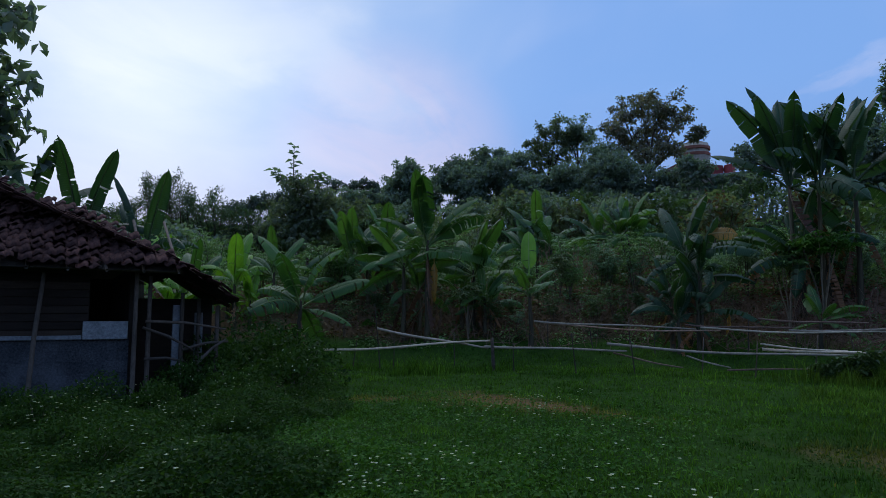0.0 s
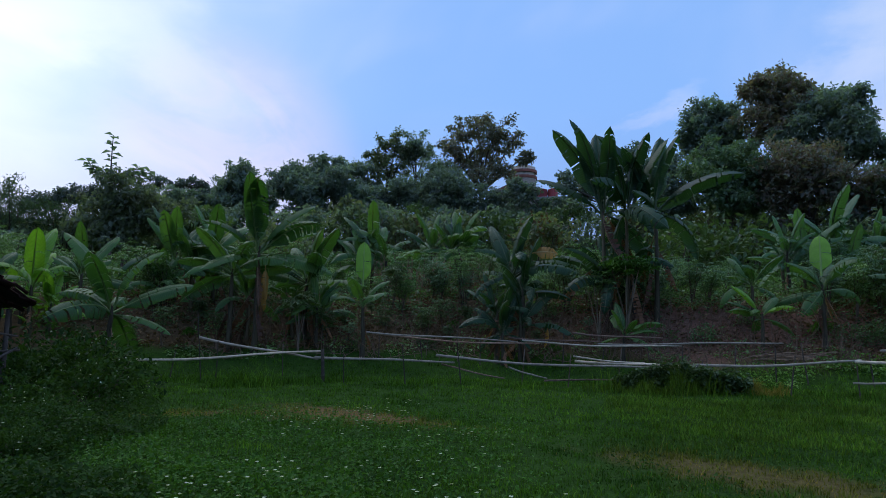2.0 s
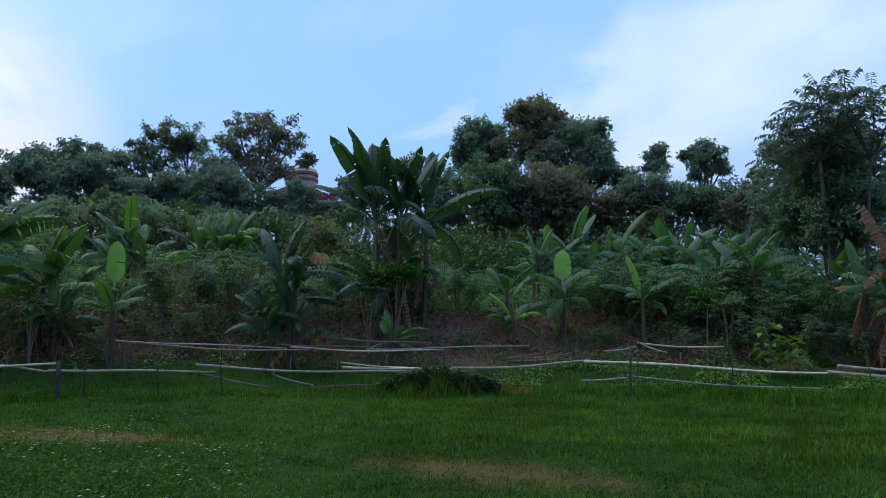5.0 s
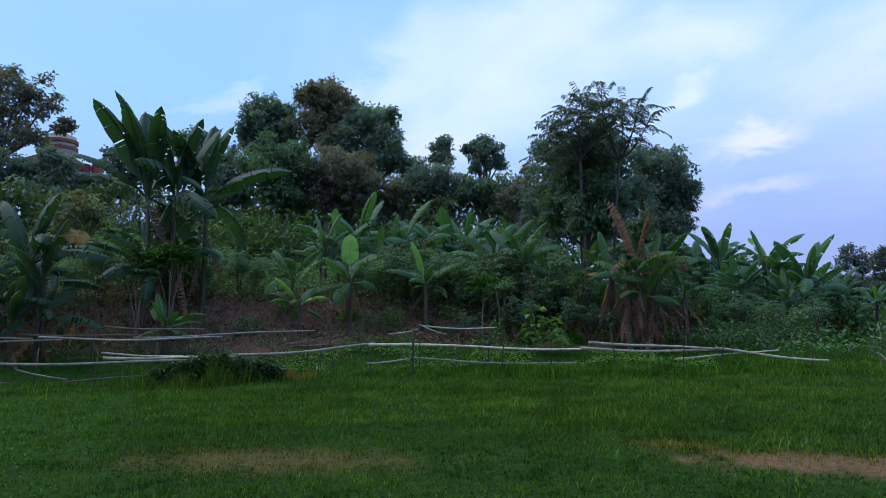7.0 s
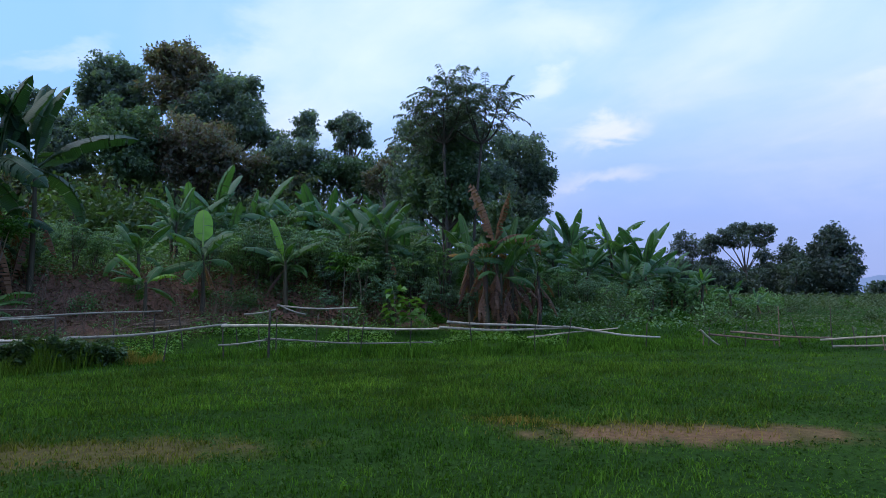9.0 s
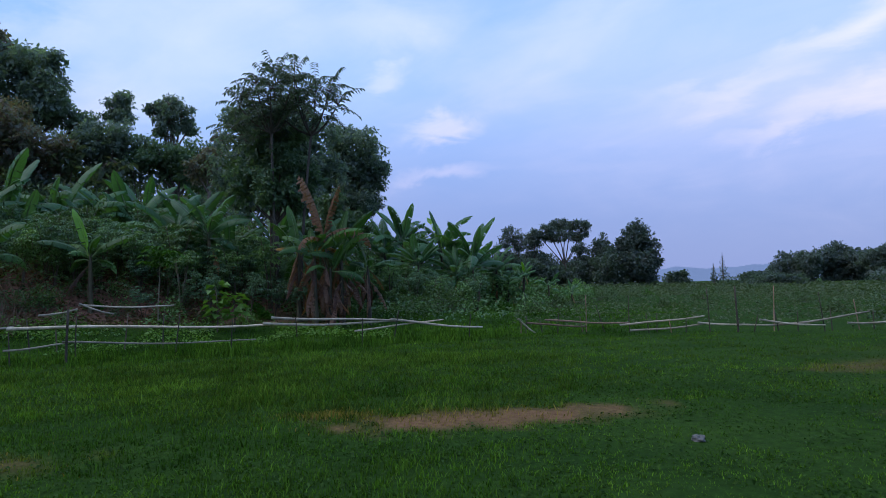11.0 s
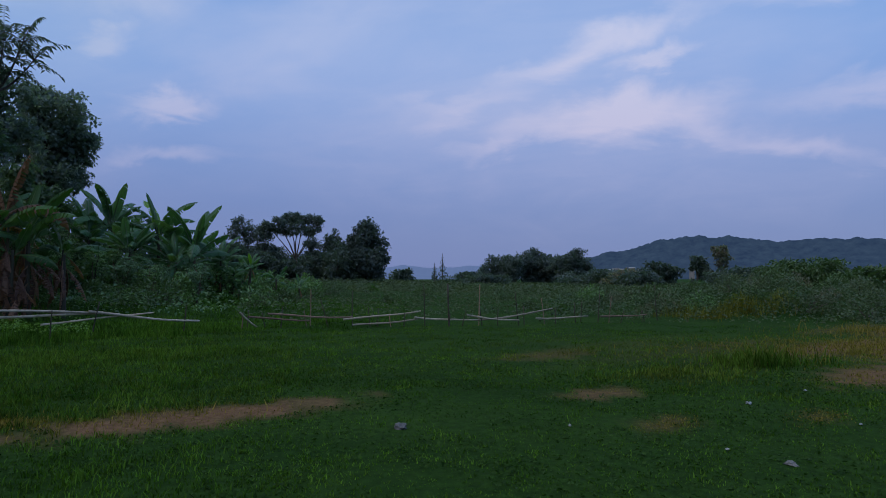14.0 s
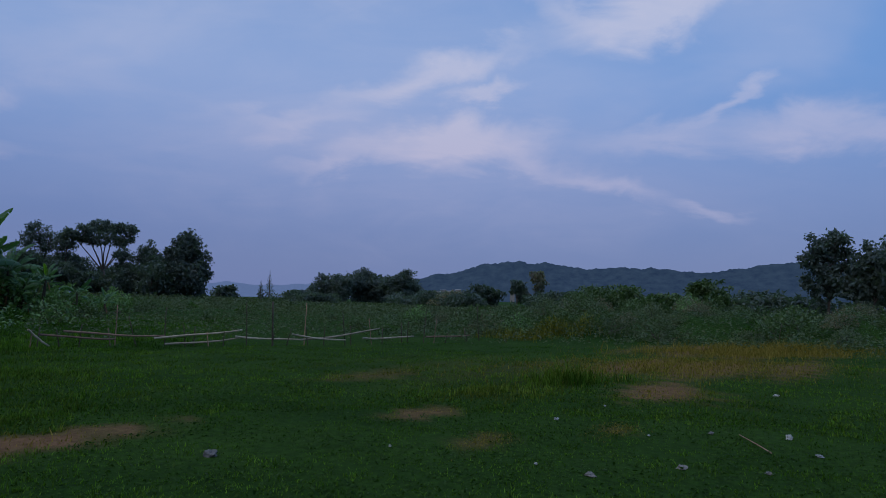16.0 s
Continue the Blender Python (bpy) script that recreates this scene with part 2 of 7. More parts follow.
LEAF = {
    # next four: leaf colours lightened, mostly blued too, to stand in for haze
    "dense": foliage("leaf_green_hazed", (0.10, 0.13, 0.135), (0.21, 0.26, 0.24), through=0.5),
    "olive": foliage("leaf_olive", (0.085, 0.105, 0.08), (0.185, 0.21, 0.14), through=0.5, stain=(0.12, 0.07, 0.04), stain_from=0.86),
    "rusty": foliage("leaf_with_dry_clusters", (0.11, 0.11, 0.11), (0.22, 0.215, 0.19), through=0.5, stain=(0.19, 0.135, 0.11), stain_from=0.74),
    "hill": foliage("leaf_dull_green", (0.075, 0.12, 0.075), (0.15, 0.22, 0.12), through=0.4),
    # haze over the far trees is put into this bluish-grey leaf colour
    "far": foliage("leaf_far_hazed", (0.055, 0.075, 0.078), (0.11, 0.14, 0.13), through=0.4),
    "bamboo": foliage("leaf_bamboo", (0.04, 0.07, 0.03), (0.09, 0.14, 0.06)),
    "cassava": foliage("leaf_cassava", (0.072, 0.14, 0.056), (0.175, 0.285, 0.1), patch=0.6),
    "dusky": foliage("leaf_bluish_cassava", (0.075, 0.135, 0.095), (0.17, 0.26, 0.165), patch=0.6, spec=0.22),
    "shrub": foliage("leaf_shrub", (0.042, 0.074, 0.032), (0.11, 0.165, 0.062), patch=0.6),
    "weed": foliage("leaf_weed", (0.032, 0.085, 0.012), (0.09, 0.19, 0.028), stain=(0.13, 0.10, 0.05), stain_from=0.95, patch=0.5, spec=0.12, rough=0.6),
    "greyweed": foliage("leaf_grey_weed", (0.08, 0.104, 0.062), (0.118, 0.142, 0.084), stain=(0.15, 0.125, 0.085), stain_from=0.92, patch=0.12, spec=0.12, rough=0.6),
    "dry": foliage("leaf_dry_brown", (0.07, 0.04, 0.02), (0.22, 0.14, 0.075), rough=0.85, through=0.2),
    "hedge": foliage("leaf_hedge", (0.013, 0.034, 0.008), (0.052, 0.1, 0.022), patch=0.9, spec=0.06, rough=0.6),
    "fresh": foliage("leaf_yellow_green", (0.09, 0.19, 0.03), (0.16, 0.28, 0.05)),
    "flower": foliage("petal_white", (0.42, 0.42, 0.30), (0.66, 0.65, 0.5), rough=0.8, through=0.2),
}


def banana_leaf_material(name, dark, light, rib):
    mat, n, l, bsdf = material(name, 0.45, 0.3)
    uv = n.new("ShaderNodeUVMap")
    sp = n.new("ShaderNodeSeparateXYZ")
    l.new(uv.outputs[0], sp.inputs[0])
    wave = n.new("ShaderNodeTexWave")
    wave.inputs["Scale"].default_value, wave.inputs["Distortion"].default_value = 14.0, 1.5
    l.new(uv.outputs[0], wave.inputs["Vector"])
    info = n.new("ShaderNodeObjectInfo")
    col = ramp_node(n, l, info.outputs["Random"], [(0.0, dark), (1.0, light)])
    big = noise_node(n, l, 1.6, 4, 0.6)
    col = mix_node(n, l, 1.0, col, ramp_node(n, l, big, [(0.3, (0.7, 0.72, 0.7)), (0.7, (1.2, 1.2, 1.1))]), "MULTIPLY")
    col = mix_node(n, l, 1.0, col, ramp_node(n, l, wave.outputs[0], [(0.0, (0.85, 0.85, 0.85)), (1.0, (1.08, 1.08, 1.05))]), "MULTIPLY")
    d = n.new("ShaderNodeMath")
    d.operation = "ABSOLUTE"
    l.new(sp.outputs["Y"], d.inputs[0])
    m = n.new("ShaderNodeMath")
    m.operation = "LESS_THAN"
    l.new(d.outputs[0], m.inputs[0])
    m.inputs[1].default_value = 0.07
    col = mix_node(n, l, m.outputs[0], col, rib)
    l.new(col, bsdf.inputs["Base Color"])
    bump_node(n, l, bsdf, wave.outputs[0], 0.25, 0.01)
    tr = n.new("ShaderNodeBsdfTranslucent")
    l.new(mix_node(n, l, 1.0, col, (1.3, 1.5, 0.5), "MULTIPLY"), tr.inputs["Color"])
    ms = n.new("ShaderNodeMixShader")
    ms.inputs[0].default_value = 0.35
    l.new(bsdf.outputs[0], ms.inputs[1])
    l.new(tr.outputs[0], ms.inputs[2])
    l.new(ms.outputs[0], n["Material Output"].inputs["Surface"])
    return mat


BANANA = {
    "green": banana_leaf_material("banana_leaf_green", (0.04, 0.094, 0.028), (0.1, 0.19, 0.05), (0.14, 0.2, 0.07)),
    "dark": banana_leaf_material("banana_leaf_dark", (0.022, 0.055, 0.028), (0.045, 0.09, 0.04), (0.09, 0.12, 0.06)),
    # young leaf colour, raised further for the glow of light shining through
    "fresh": banana_leaf_material("banana_leaf_fresh_backlit", (0.15, 0.29, 0.035), (0.21, 0.38, 0.05), (0.25, 0.35, 0.1)),
    "blue": banana_leaf_material("banana_leaf_greyish", (0.06, 0.135, 0.06), (0.12, 0.22, 0.095), (0.14, 0.18, 0.12)),
    "dead": banana_leaf_material("banana_leaf_dead", (0.085, 0.036, 0.024), (0.34, 0.165, 0.10), (0.24, 0.14, 0.09)),
    "yellow": banana_leaf_material("banana_leaf_yellow", (0.36, 0.17, 0.04), (0.46, 0.24, 0.06), (0.4, 0.26, 0.1)),
}
STEM_MAT = surface("banana_stem", [(0.3, (0.045, 0.03, 0.02)), (0.7, (0.10, 0.085, 0.045))], 3, 25, 0.7, 0.3, stretch=(1, 1, 0.2))
BARK = surface("bark_grey_brown", [(0.3, (0.06, 0.045, 0.035)), (0.7, (0.15, 0.12, 0.095))], 3, 22, 0.9, stretch=(1, 1, 0.3))
PALE_BARK = surface("bark_pale", [(0.3, (0.13, 0.10, 0.07)), (0.7, (0.28, 0.225, 0.155))], 3, 22, 0.85, stretch=(1, 1, 0.3))
BAMBOO_POLE = surface("weathered_bamboo", [(0.3, (0.31, 0.235, 0.16)), (0.7, (0.60, 0.50, 0.38))], 2.0, 18, 0.75, 0.12, stretch=(0.3, 0.3, 0.3))
OLD_POLE = surface("old_brown_bamboo", [(0.3, (0.14, 0.085, 0.06)), (0.7, (0.34, 0.22, 0.16))], 2.0, 18, 0.85, 0.08)
DRY_STALK = surface("dry_stalk", [(0.3, (0.18, 0.11, 0.07)), (0.7, (0.42, 0.28, 0.185))], 2.0, 18, 0.85, 0.2)
SHRUB_STEM = surface("shrub_stem", [(0.3, (0.05, 0.038, 0.026)), (0.7, (0.14, 0.105, 0.075))], 3, 22, 0.9)
BRUSHWOOD = surface("dead_brushwood", [(0.3, (0.17, 0.10, 0.065)), (0.7, (0.38, 0.25, 0.165))], 2.0, 18, 0.9, 0.15)
POST_WOOD = surface("post_wood", [(0.3, (0.045, 0.034, 0.026)), (0.7, (0.11, 0.085, 0.065))], 5, 30, 0.9)


def ground_material():
    """Soil under grass: green turf, dry straw and bare earth follow the attributes dry and bare."""
    mat, n, l, bsdf = material("turf_and_earth", 1.0, 0.03)
    fine = noise_node(n, l, 9.0, 6, 0.7)
    broad = noise_node(n, l, 0.35, 5, 0.6)
    green = ramp_node(n, l, fine, [(0.25, (0.013, 0.028, 0.007)), (0.75, (0.044, 0.092, 0.016))])
    green = mix_node(n, l, 1.0, green, ramp_node(n, l, broad, [(0.3, (0.65, 0.75, 0.65)), (0.7, (1.2, 1.15, 1.0))]), "MULTIPLY")
    straw = ramp_node(n, l, fine, [(0.25, (0.095, 0.05, 0.026)), (0.75, (0.27, 0.15, 0.075))])
    earth = ramp_node(n, l, fine, [(0.25, (0.085, 0.042, 0.03)), (0.75, (0.27, 0.14, 0.095))])
    dry = n.new("ShaderNodeAttribute")
    dry.attribute_name = "dry"
    bare = n.new("ShaderNodeAttribute")
    bare.attribute_name = "bare"
    col = mix_node(n, l, dry.outputs["Fac"], green, straw)
    col = mix_node(n, l, bare.outputs["Fac"], col, earth)
    l.new(col, bsdf.inputs["Base Color"])
    bump_node(n, l, bsdf, fine, 0.8, 0.06)
    return mat


def blade_material():
    mat, n, l, bsdf = material("grass_blades", 0.8, 0.03)
    geo = n.new("ShaderNodeNewGeometry")
    broad = noise_node(n, l, 0.22, 6, 0.62)
    col = ramp_node(n, l, geo.outputs["Random Per Island"], [(0.0, (0.036, 0.068, 0.013)), (0.85, (0.10, 0.2, 0.031)), (1.0, (0.112, 0.212, 0.036))])
    col = mix_node(n, l, 1.0, col, ramp_node(n, l, broad, [(0.32, (0.42, 0.5, 0.42)), (0.68, (1.45, 1.3, 1.0))]), "MULTIPLY")
    col = mix_node(n, l, 1.0, col, ramp_node(n, l, noise_node(n, l, 1.1, 4, 0.65), [(0.36, (0.5, 0.58, 0.5)), (0.62, (1.12, 1.1, 1.0))]), "MULTIPLY")
    dry = n.new("ShaderNodeAttribute")
    dry.attribute_name = "dry"
    tuft = n.new("ShaderNodeAttribute")
    tuft.attribute_name = "tuft"
    col = mix_node(n, l, 1.0, col, ramp_node(n, l, tuft.outputs["Fac"], [(0.0, (0.6, 0.68, 0.66)), (0.7, (1.0, 1.05, 1.0)), (1.0, (1.22, 1.22, 1.12))]), "MULTIPLY")
    straw = ramp_node(n, l, geo.outputs["Random Per Island"], [(0.0, (0.13, 0.11, 0.016)), (1.0, (0.33, 0.22, 0.055))])
    col = mix_node(n, l, dry.outputs["Fac"], col, straw)
    l.new(col, bsdf.inputs["Base Color"])
    tr = n.new("ShaderNodeBsdfTranslucent")
    l.new(mix_node(n, l, 1.0, col, (1.2, 1.4, 0.6), "MULTIPLY"), tr.inputs["Color"])
    ms = n.new("ShaderNodeMixShader")
    ms.inputs[0].default_value = 0.3
    l.new(bsdf.outputs[0], ms.inputs[1])
    l.new(tr.outputs[0], ms.inputs[2])
    l.new(ms.outputs[0], n["Material Output"].inputs["Surface"])
    return mat


GROUND_MAT, BLADE_MAT = ground_material(), blade_material()


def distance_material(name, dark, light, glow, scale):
    """Land so far off that the air between shows: its haze is put in as bluish emission."""
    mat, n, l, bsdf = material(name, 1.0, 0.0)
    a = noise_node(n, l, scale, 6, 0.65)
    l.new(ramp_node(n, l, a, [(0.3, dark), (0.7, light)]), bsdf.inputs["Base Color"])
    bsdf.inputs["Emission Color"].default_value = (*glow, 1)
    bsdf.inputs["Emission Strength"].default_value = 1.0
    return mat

# ---- building helpers ----
rng = np.random.default_rng(7)


def np_mesh(name, verts, faces, mats, attrs=None, smooth=False, uvs=None):
    """A mesh from arrays: faces all of one size."""
    verts, faces = np.asarray(verts, float), np.asarray(faces, int)
    me = bpy.data.meshes.new(name)
    me.vertices.add(len(verts))
    me.vertices.foreach_set("co", verts.ravel())
    k = faces.shape[1]
    me.loops.add(faces.size)
    me.loops.foreach_set("vertex_index", faces.ravel())
    me.polygons.add(len(faces))
    me.polygons.foreach_set("loop_start", np.arange(0, faces.size, k))
    if smooth:
        me.polygons.foreach_set("use_smooth", np.ones(len(faces), bool))
    for m in mats if isinstance(mats, (list, tuple)) else [mats]:
        me.materials.append(m)
    for key, vals in (attrs or {}).items():
        me.attributes.new(key, "FLOAT", "POINT").data.foreach_set("value", np.asarray(vals, float))
    if uvs is not None:
        me.uv_layers.new(name="UVMap").data.foreach_set("uv", np.asarray(uvs, float)[faces.ravel()].ravel())
    me.update(calc_edges=True)
    me.validate()
    return me


def child(name, me, parent, m=None, label=""):
    ob = new(name, me)
    ob.parent = parent
    if m is not None:
        ob.matrix_basis = m
    return tagged(ob, label)


def part(name, bm, mat, parent, label="", smooth=False):
    me = bpy.data.meshes.new(name)
    for f in bm.faces:
        f.smooth = smooth
    bm.to_mesh(me)
    bm.free()
    me.materials.append(mat)
    return child(name, me, parent, None, label)


def thing(name, x, y, z, turn=0.0, label="", category="", group="", kind=""):
    ob = new(name)
    ob.empty_display_size = 0.2
    ob.matrix_basis = pose(x, y, z, 0, 0, turn)
    return tagged(ob, label, category, group, kind)


class Tubes:
    """Collects tapered round limbs along bent lines into one mesh."""

    def __init__(self, sides=6):
        self.v, self.f, self.n, self.sides = [], [], 0, sides

    def add(self, line, radii, cap=True):
        line = np.asarray(line, float)
        s, k = self.sides, len(line)
        ways = np.gradient(line, axis=0)
        ang = np.arange(s) / s * 2 * math.pi
        for p, w, r in zip(line, ways, radii):
            w = w / (np.linalg.norm(w) + 1e-9)
            a = np.cross(w, (0, 0, 1) if abs(w[2]) < 0.9 else (1, 0, 0))
            a /= np.linalg.norm(a)
            b = np.cross(w, a)
            self.v.append(p + r * (np.cos(ang)[:, None] * a + np.sin(ang)[:, None] * b))
        i, j = np.meshgrid(np.arange(k - 1), np.arange(s), indexing="ij")
        base = self.n
        quad = np.stack([base + i * s + j, base + i * s + (j + 1) % s, base + (i + 1) * s + (j + 1) % s, base + (i + 1) * s + j], -1)
        self.f.append(quad.reshape(-1, 4))
        if cap and s == 6:
            for e in (0, (k - 1) * s):
                o = base + e
                self.f.append(np.array([[o, o + 1, o + 2, o + 3], [o, o + 3, o + 4, o + 5]]))
        self.n += k * s
        return self

    def mesh(self, name, mat):
        return np_mesh(name, np.concatenate(self.v), np.concatenate(self.f), mat, smooth=True)


def leaf_quads(centres, ways, normals, length, width, fold=0.25):
    """Folded pointed leaves, two triangles on each side of the rib."""
    c, w, n = (np.asarray(a, float) for a in (centres, ways, normals))
    w = w / (np.linalg.norm(w, axis=1, keepdims=True) + 1e-9)
    s = np.cross(w, n)
    s /= np.linalg.norm(s, axis=1, keepdims=True) + 1e-9
    up = np.cross(s, w)
    L, W = np.broadcast_to(length, len(c))[:, None], np.broadcast_to(width, len(c))[:, None]
    v = np.stack([c, c + w * L * 0.45 + s * W * 0.5 + up * W * fold, c + w * L - up * L * 0.12, c + w * L * 0.45 - s * W * 0.5 + up * W * fold], 1)
    base = np.arange(len(c))[:, None] * 4
    f = np.concatenate([base + np.array([[0, 1, 2]]), base + np.array([[0, 2, 3]])])
    return v.reshape(-1, 3), f


def on_ball(n):
    v = rng.normal(size=(n, 3))
    return v / np.linalg.norm(v, axis=1, keepdims=True)


# ---- the lie of the land ----
def smooth01(x):
    x = np.clip(x, 0, 1)
    return x * x * (3 - 2 * x)


def land(x, y):
    """Ground height: a level field, a bank behind the fence and the hill above it, fading to open ground on the far side."""
    x, y = np.asarray(x, float), np.asarray(y, float)
    r, az = np.hypot(x, y), np.degrees(np.arctan2(x, y))
    d = r - 20.8 - 2.2 * smooth01((az - 72) / 20)
    high = 1.1 * smooth01(d / 5.5) + 1.5 * smooth01((d - 4.0) / 3.2) + 0.16 * np.clip(d - 7, 0, 28) + 0.21 * np.clip(d - 35, 0, 35)
    share = 1 - 0.93 * smooth01((az - 40) / 50)
    share = np.where(az > 92, 0.07 * (1 - smooth01((az - 92) / 20)), share)
    share = np.where(az < -28, 1 - 0.9 * smooth01((-28 - az) / 30), share)
    high = high * share * (1 - smooth01((r - 140) / 120))
    rough = 0.05 * np.sin(x * 1.3 + 0.7 * np.sin(y * 0.9)) * np.sin(y * 1.1 + 0.5) * smooth01((r - 17) / 6)
    # overgrown mounds past the far end of the field
    far = smooth01((az - 117) / 10) * (1 - smooth01((az - 168) / 20))
    mound = far * smooth01((r - 26 - 3 * smooth01((az - 128) / 10)) / 6) * (1 - smooth01((r - 44) / 16))
    high = high + mound * (0.6 + 0.3 * np.sin(az * 0.6) + 0.28 * np.sin(az * 1.7 + 1))
    swell = 0.25 * smooth01((r - 28) / 15) * (1 - smooth01((r - 90) / 60)) * smooth01((az - 80) / 10) * (0.5 + 0.5 * np.sin(x * 0.21 + 1) * np.sin(y * 0.17))
    return high + rough + swell


def ground_at(x, y):
    return float(land(x, y))


# dry spots: x, y, half length, half width, turn in degrees, strength
DRY = [(1.5, 11.8, 2.1, 0.75, -52, 0.8), (-1.2, 12.4, 0.7, 0.4, 10, 0.8), (5.3, 6.0, 1.5, 0.9, -60, 0.45), (8.55, 0.7, 1.75, 0.55, -75, 1.0), (8.5, 2.5, 0.5, 0.2, -85, 0.8),
       (8.9, -4.5, 0.5, 0.28, -70, 0.8), (7.1, -4.3, 0.45, 0.2, -60, 0.42), (9.2, -9.3, 1.3, 0.8, -50, 0.9), (7.0, -6.1, 0.5, 0.2, -60, 0.45), (13.0, -5.5, 1.4, 0.6, -60, 0.42)]


def dryness(x, y):
    x, y = np.asarray(x, float), np.asarray(y, float)
    wob = 0.28 * np.sin(x * 3.1 + y * 1.7) + 0.2 * np.sin(x * 7.3 - y * 5.1) + 0.15 * np.sin(y * 11.0 + x * 2)
    d = np.zeros_like(x)
    for px, py, a, b, turn, s in DRY:
        c, q = math.cos(radians(turn)), math.sin(radians(turn))
        u, v = (x - px) * c + (y - py) * q, -(x - px) * q + (y - py) * c
        d = np.maximum(d, s * smooth01(1.35 - np.hypot(u / a, v / b) + wob))
    # the yellowed stretch of tall grass at the open end of the field
    d = np.maximum(d, 0.14 * smooth01(1.2 - np.hypot((x - 13.2) / 3.4, (y + 8.4) / 3.6) + wob * 0.8))
    d = np.maximum(d, 0.88 * smooth01(1.25 - np.hypot((x - 12.4) / 2.4, (y + 13.6) / 4.2) + wob * 0.7))
    d = np.maximum(d, 0.9 * smooth01(1.2 - np.hypot((x - 15.8) / 2.8, (y + 19.0) / 4.6) + wob * 0.7))
    return np.clip(d, 0, 1)


def bareness(x, y):
    x, y = np.asarray(x, float), np.asarray(y, float)
    r, az = np.hypot(x, y), np.degrees(np.arctan2(x, y))
    wob = 0.4 * np.sin(x * 1.1 + 2) * np.sin(y * 0.9) + 0.25 * np.sin(x * 3.3 - y * 2.9)
    bank = smooth01((r - 24.0) / 1.2 + wob * 0.6) * (1 - smooth01((r - 30) / 5)) * (1 - smooth01((az - 62) / 14))
    soil = smooth01(1.4 - np.hypot((az - 38.5) / 8.5, (r - 25.2) / 2.0) + wob * 0.4)
    return np.clip(np.maximum(bank * (0.62 + 0.38 * smooth01((az - 24) / 8)), soil), 0, 1)


def build_ground():
    rings = np.concatenate([[0.0], np.linspace(1, 34, 89), np.geomspace(34.6, 4500, 60)])
    az = np.radians(np.arange(0, 360, 1.2))
    R, A = np.meshgrid(rings, az, indexing="ij")
    X, Y = R * np.sin(A), R * np.cos(A)
    Z = land(X, Y)
    n = len(az)
    i, j = np.meshgrid(np.arange(len(rings) - 1), np.arange(n), indexing="ij")
    f = np.stack([i * n + j, i * n + (j + 1) % n, (i + 1) * n + (j + 1) % n, (i + 1) * n + j], -1).reshape(-1, 4)[:, ::-1]
    me = np_mesh("ground", np.stack([X, Y, Z], -1).reshape(-1, 3), f, GROUND_MAT, {"dry": dryness(X, Y).ravel(), "bare": bareness(X, Y).ravel()}, True)
    tagged(new("ground", me), "level green field rising to a bare earth bank and hill", "ground", kind="structure")


build_ground()


# ---- distance: wooded ridges beyond the plain ----
def ridge(name, radius, knots, bump, mat, label, seed):
    az = np.arange(knots[0][0], knots[-1][0], 0.12)
    top = np.interp(az, [k[0] for k in knots], [k[1] for k in knots])
    k = np.ones(25) / 25
    top = np.convolve(np.pad(top, 12, mode="edge"), k, "valid")
    g = np.random.default_rng(seed)
    top = top + bump * np.convolve(g.normal(size=len(az) + 6), np.ones(7) / 4, "valid") * np.clip(top / 40, 0, 1)
    rows = []
    for share, back in ((0.0, -0.12), (0.35, -0.07), (0.7, -0.03), (0.9, -0.01), (1.0, 0.0), (0.6, 0.1), (0.0, 0.3)):
        rr = radius * (1 + back)
        rows.append(np.stack([rr * np.sin(np.radians(az)), rr * np.cos(np.radians(az)), top * share - (1.0 if share == 0 else 0)], -1))
    v = np.concatenate(rows)
    n = len(az)
    i, j = np.meshgrid(np.arange(len(rows) - 1), np.arange(n - 1), indexing="ij")
    f = np.stack([i * n + j, (i + 1) * n + j, (i + 1) * n + j + 1, i * n + j + 1], -1).reshape(-1, 4)
    return tagged(new(name, np_mesh(name, v, f, mat, smooth=True)), label, "hill", kind="structure")


# blue haze over both ridges is put into their glow
RIDGE_MAT = distance_material("far_wooded_ridge_hazed", (0.012, 0.022, 0.024), (0.048, 0.064, 0.058), (0.015, 0.025, 0.056), 0.05)
PALE_RIDGE = distance_material("farthest_ridge_hazed", (0.05, 0.06, 0.07), (0.07, 0.08, 0.09), (0.085, 0.12, 0.23), 0.01)
ridge("backdrop_ridge", 1500, [(111, 8), (114.7, 52), (118, 66), (121.5, 92), (126, 88), (130, 76), (135, 80), (139.3, 70), (142, 80), (146, 94), (154, 84), (170, 30)], 3, RIDGE_MAT, "dark wooded ridge far across the plain, blue with painted haze", 3)
ridge("backdrop_hills", 2600, [(92, 20), (96.5, 44), (98.5, 56), (101, 46), (104.5, 52), (108, 58), (112, 30)], 3, PALE_RIDGE, "hills on the horizon, pale blue with painted haze", 5)


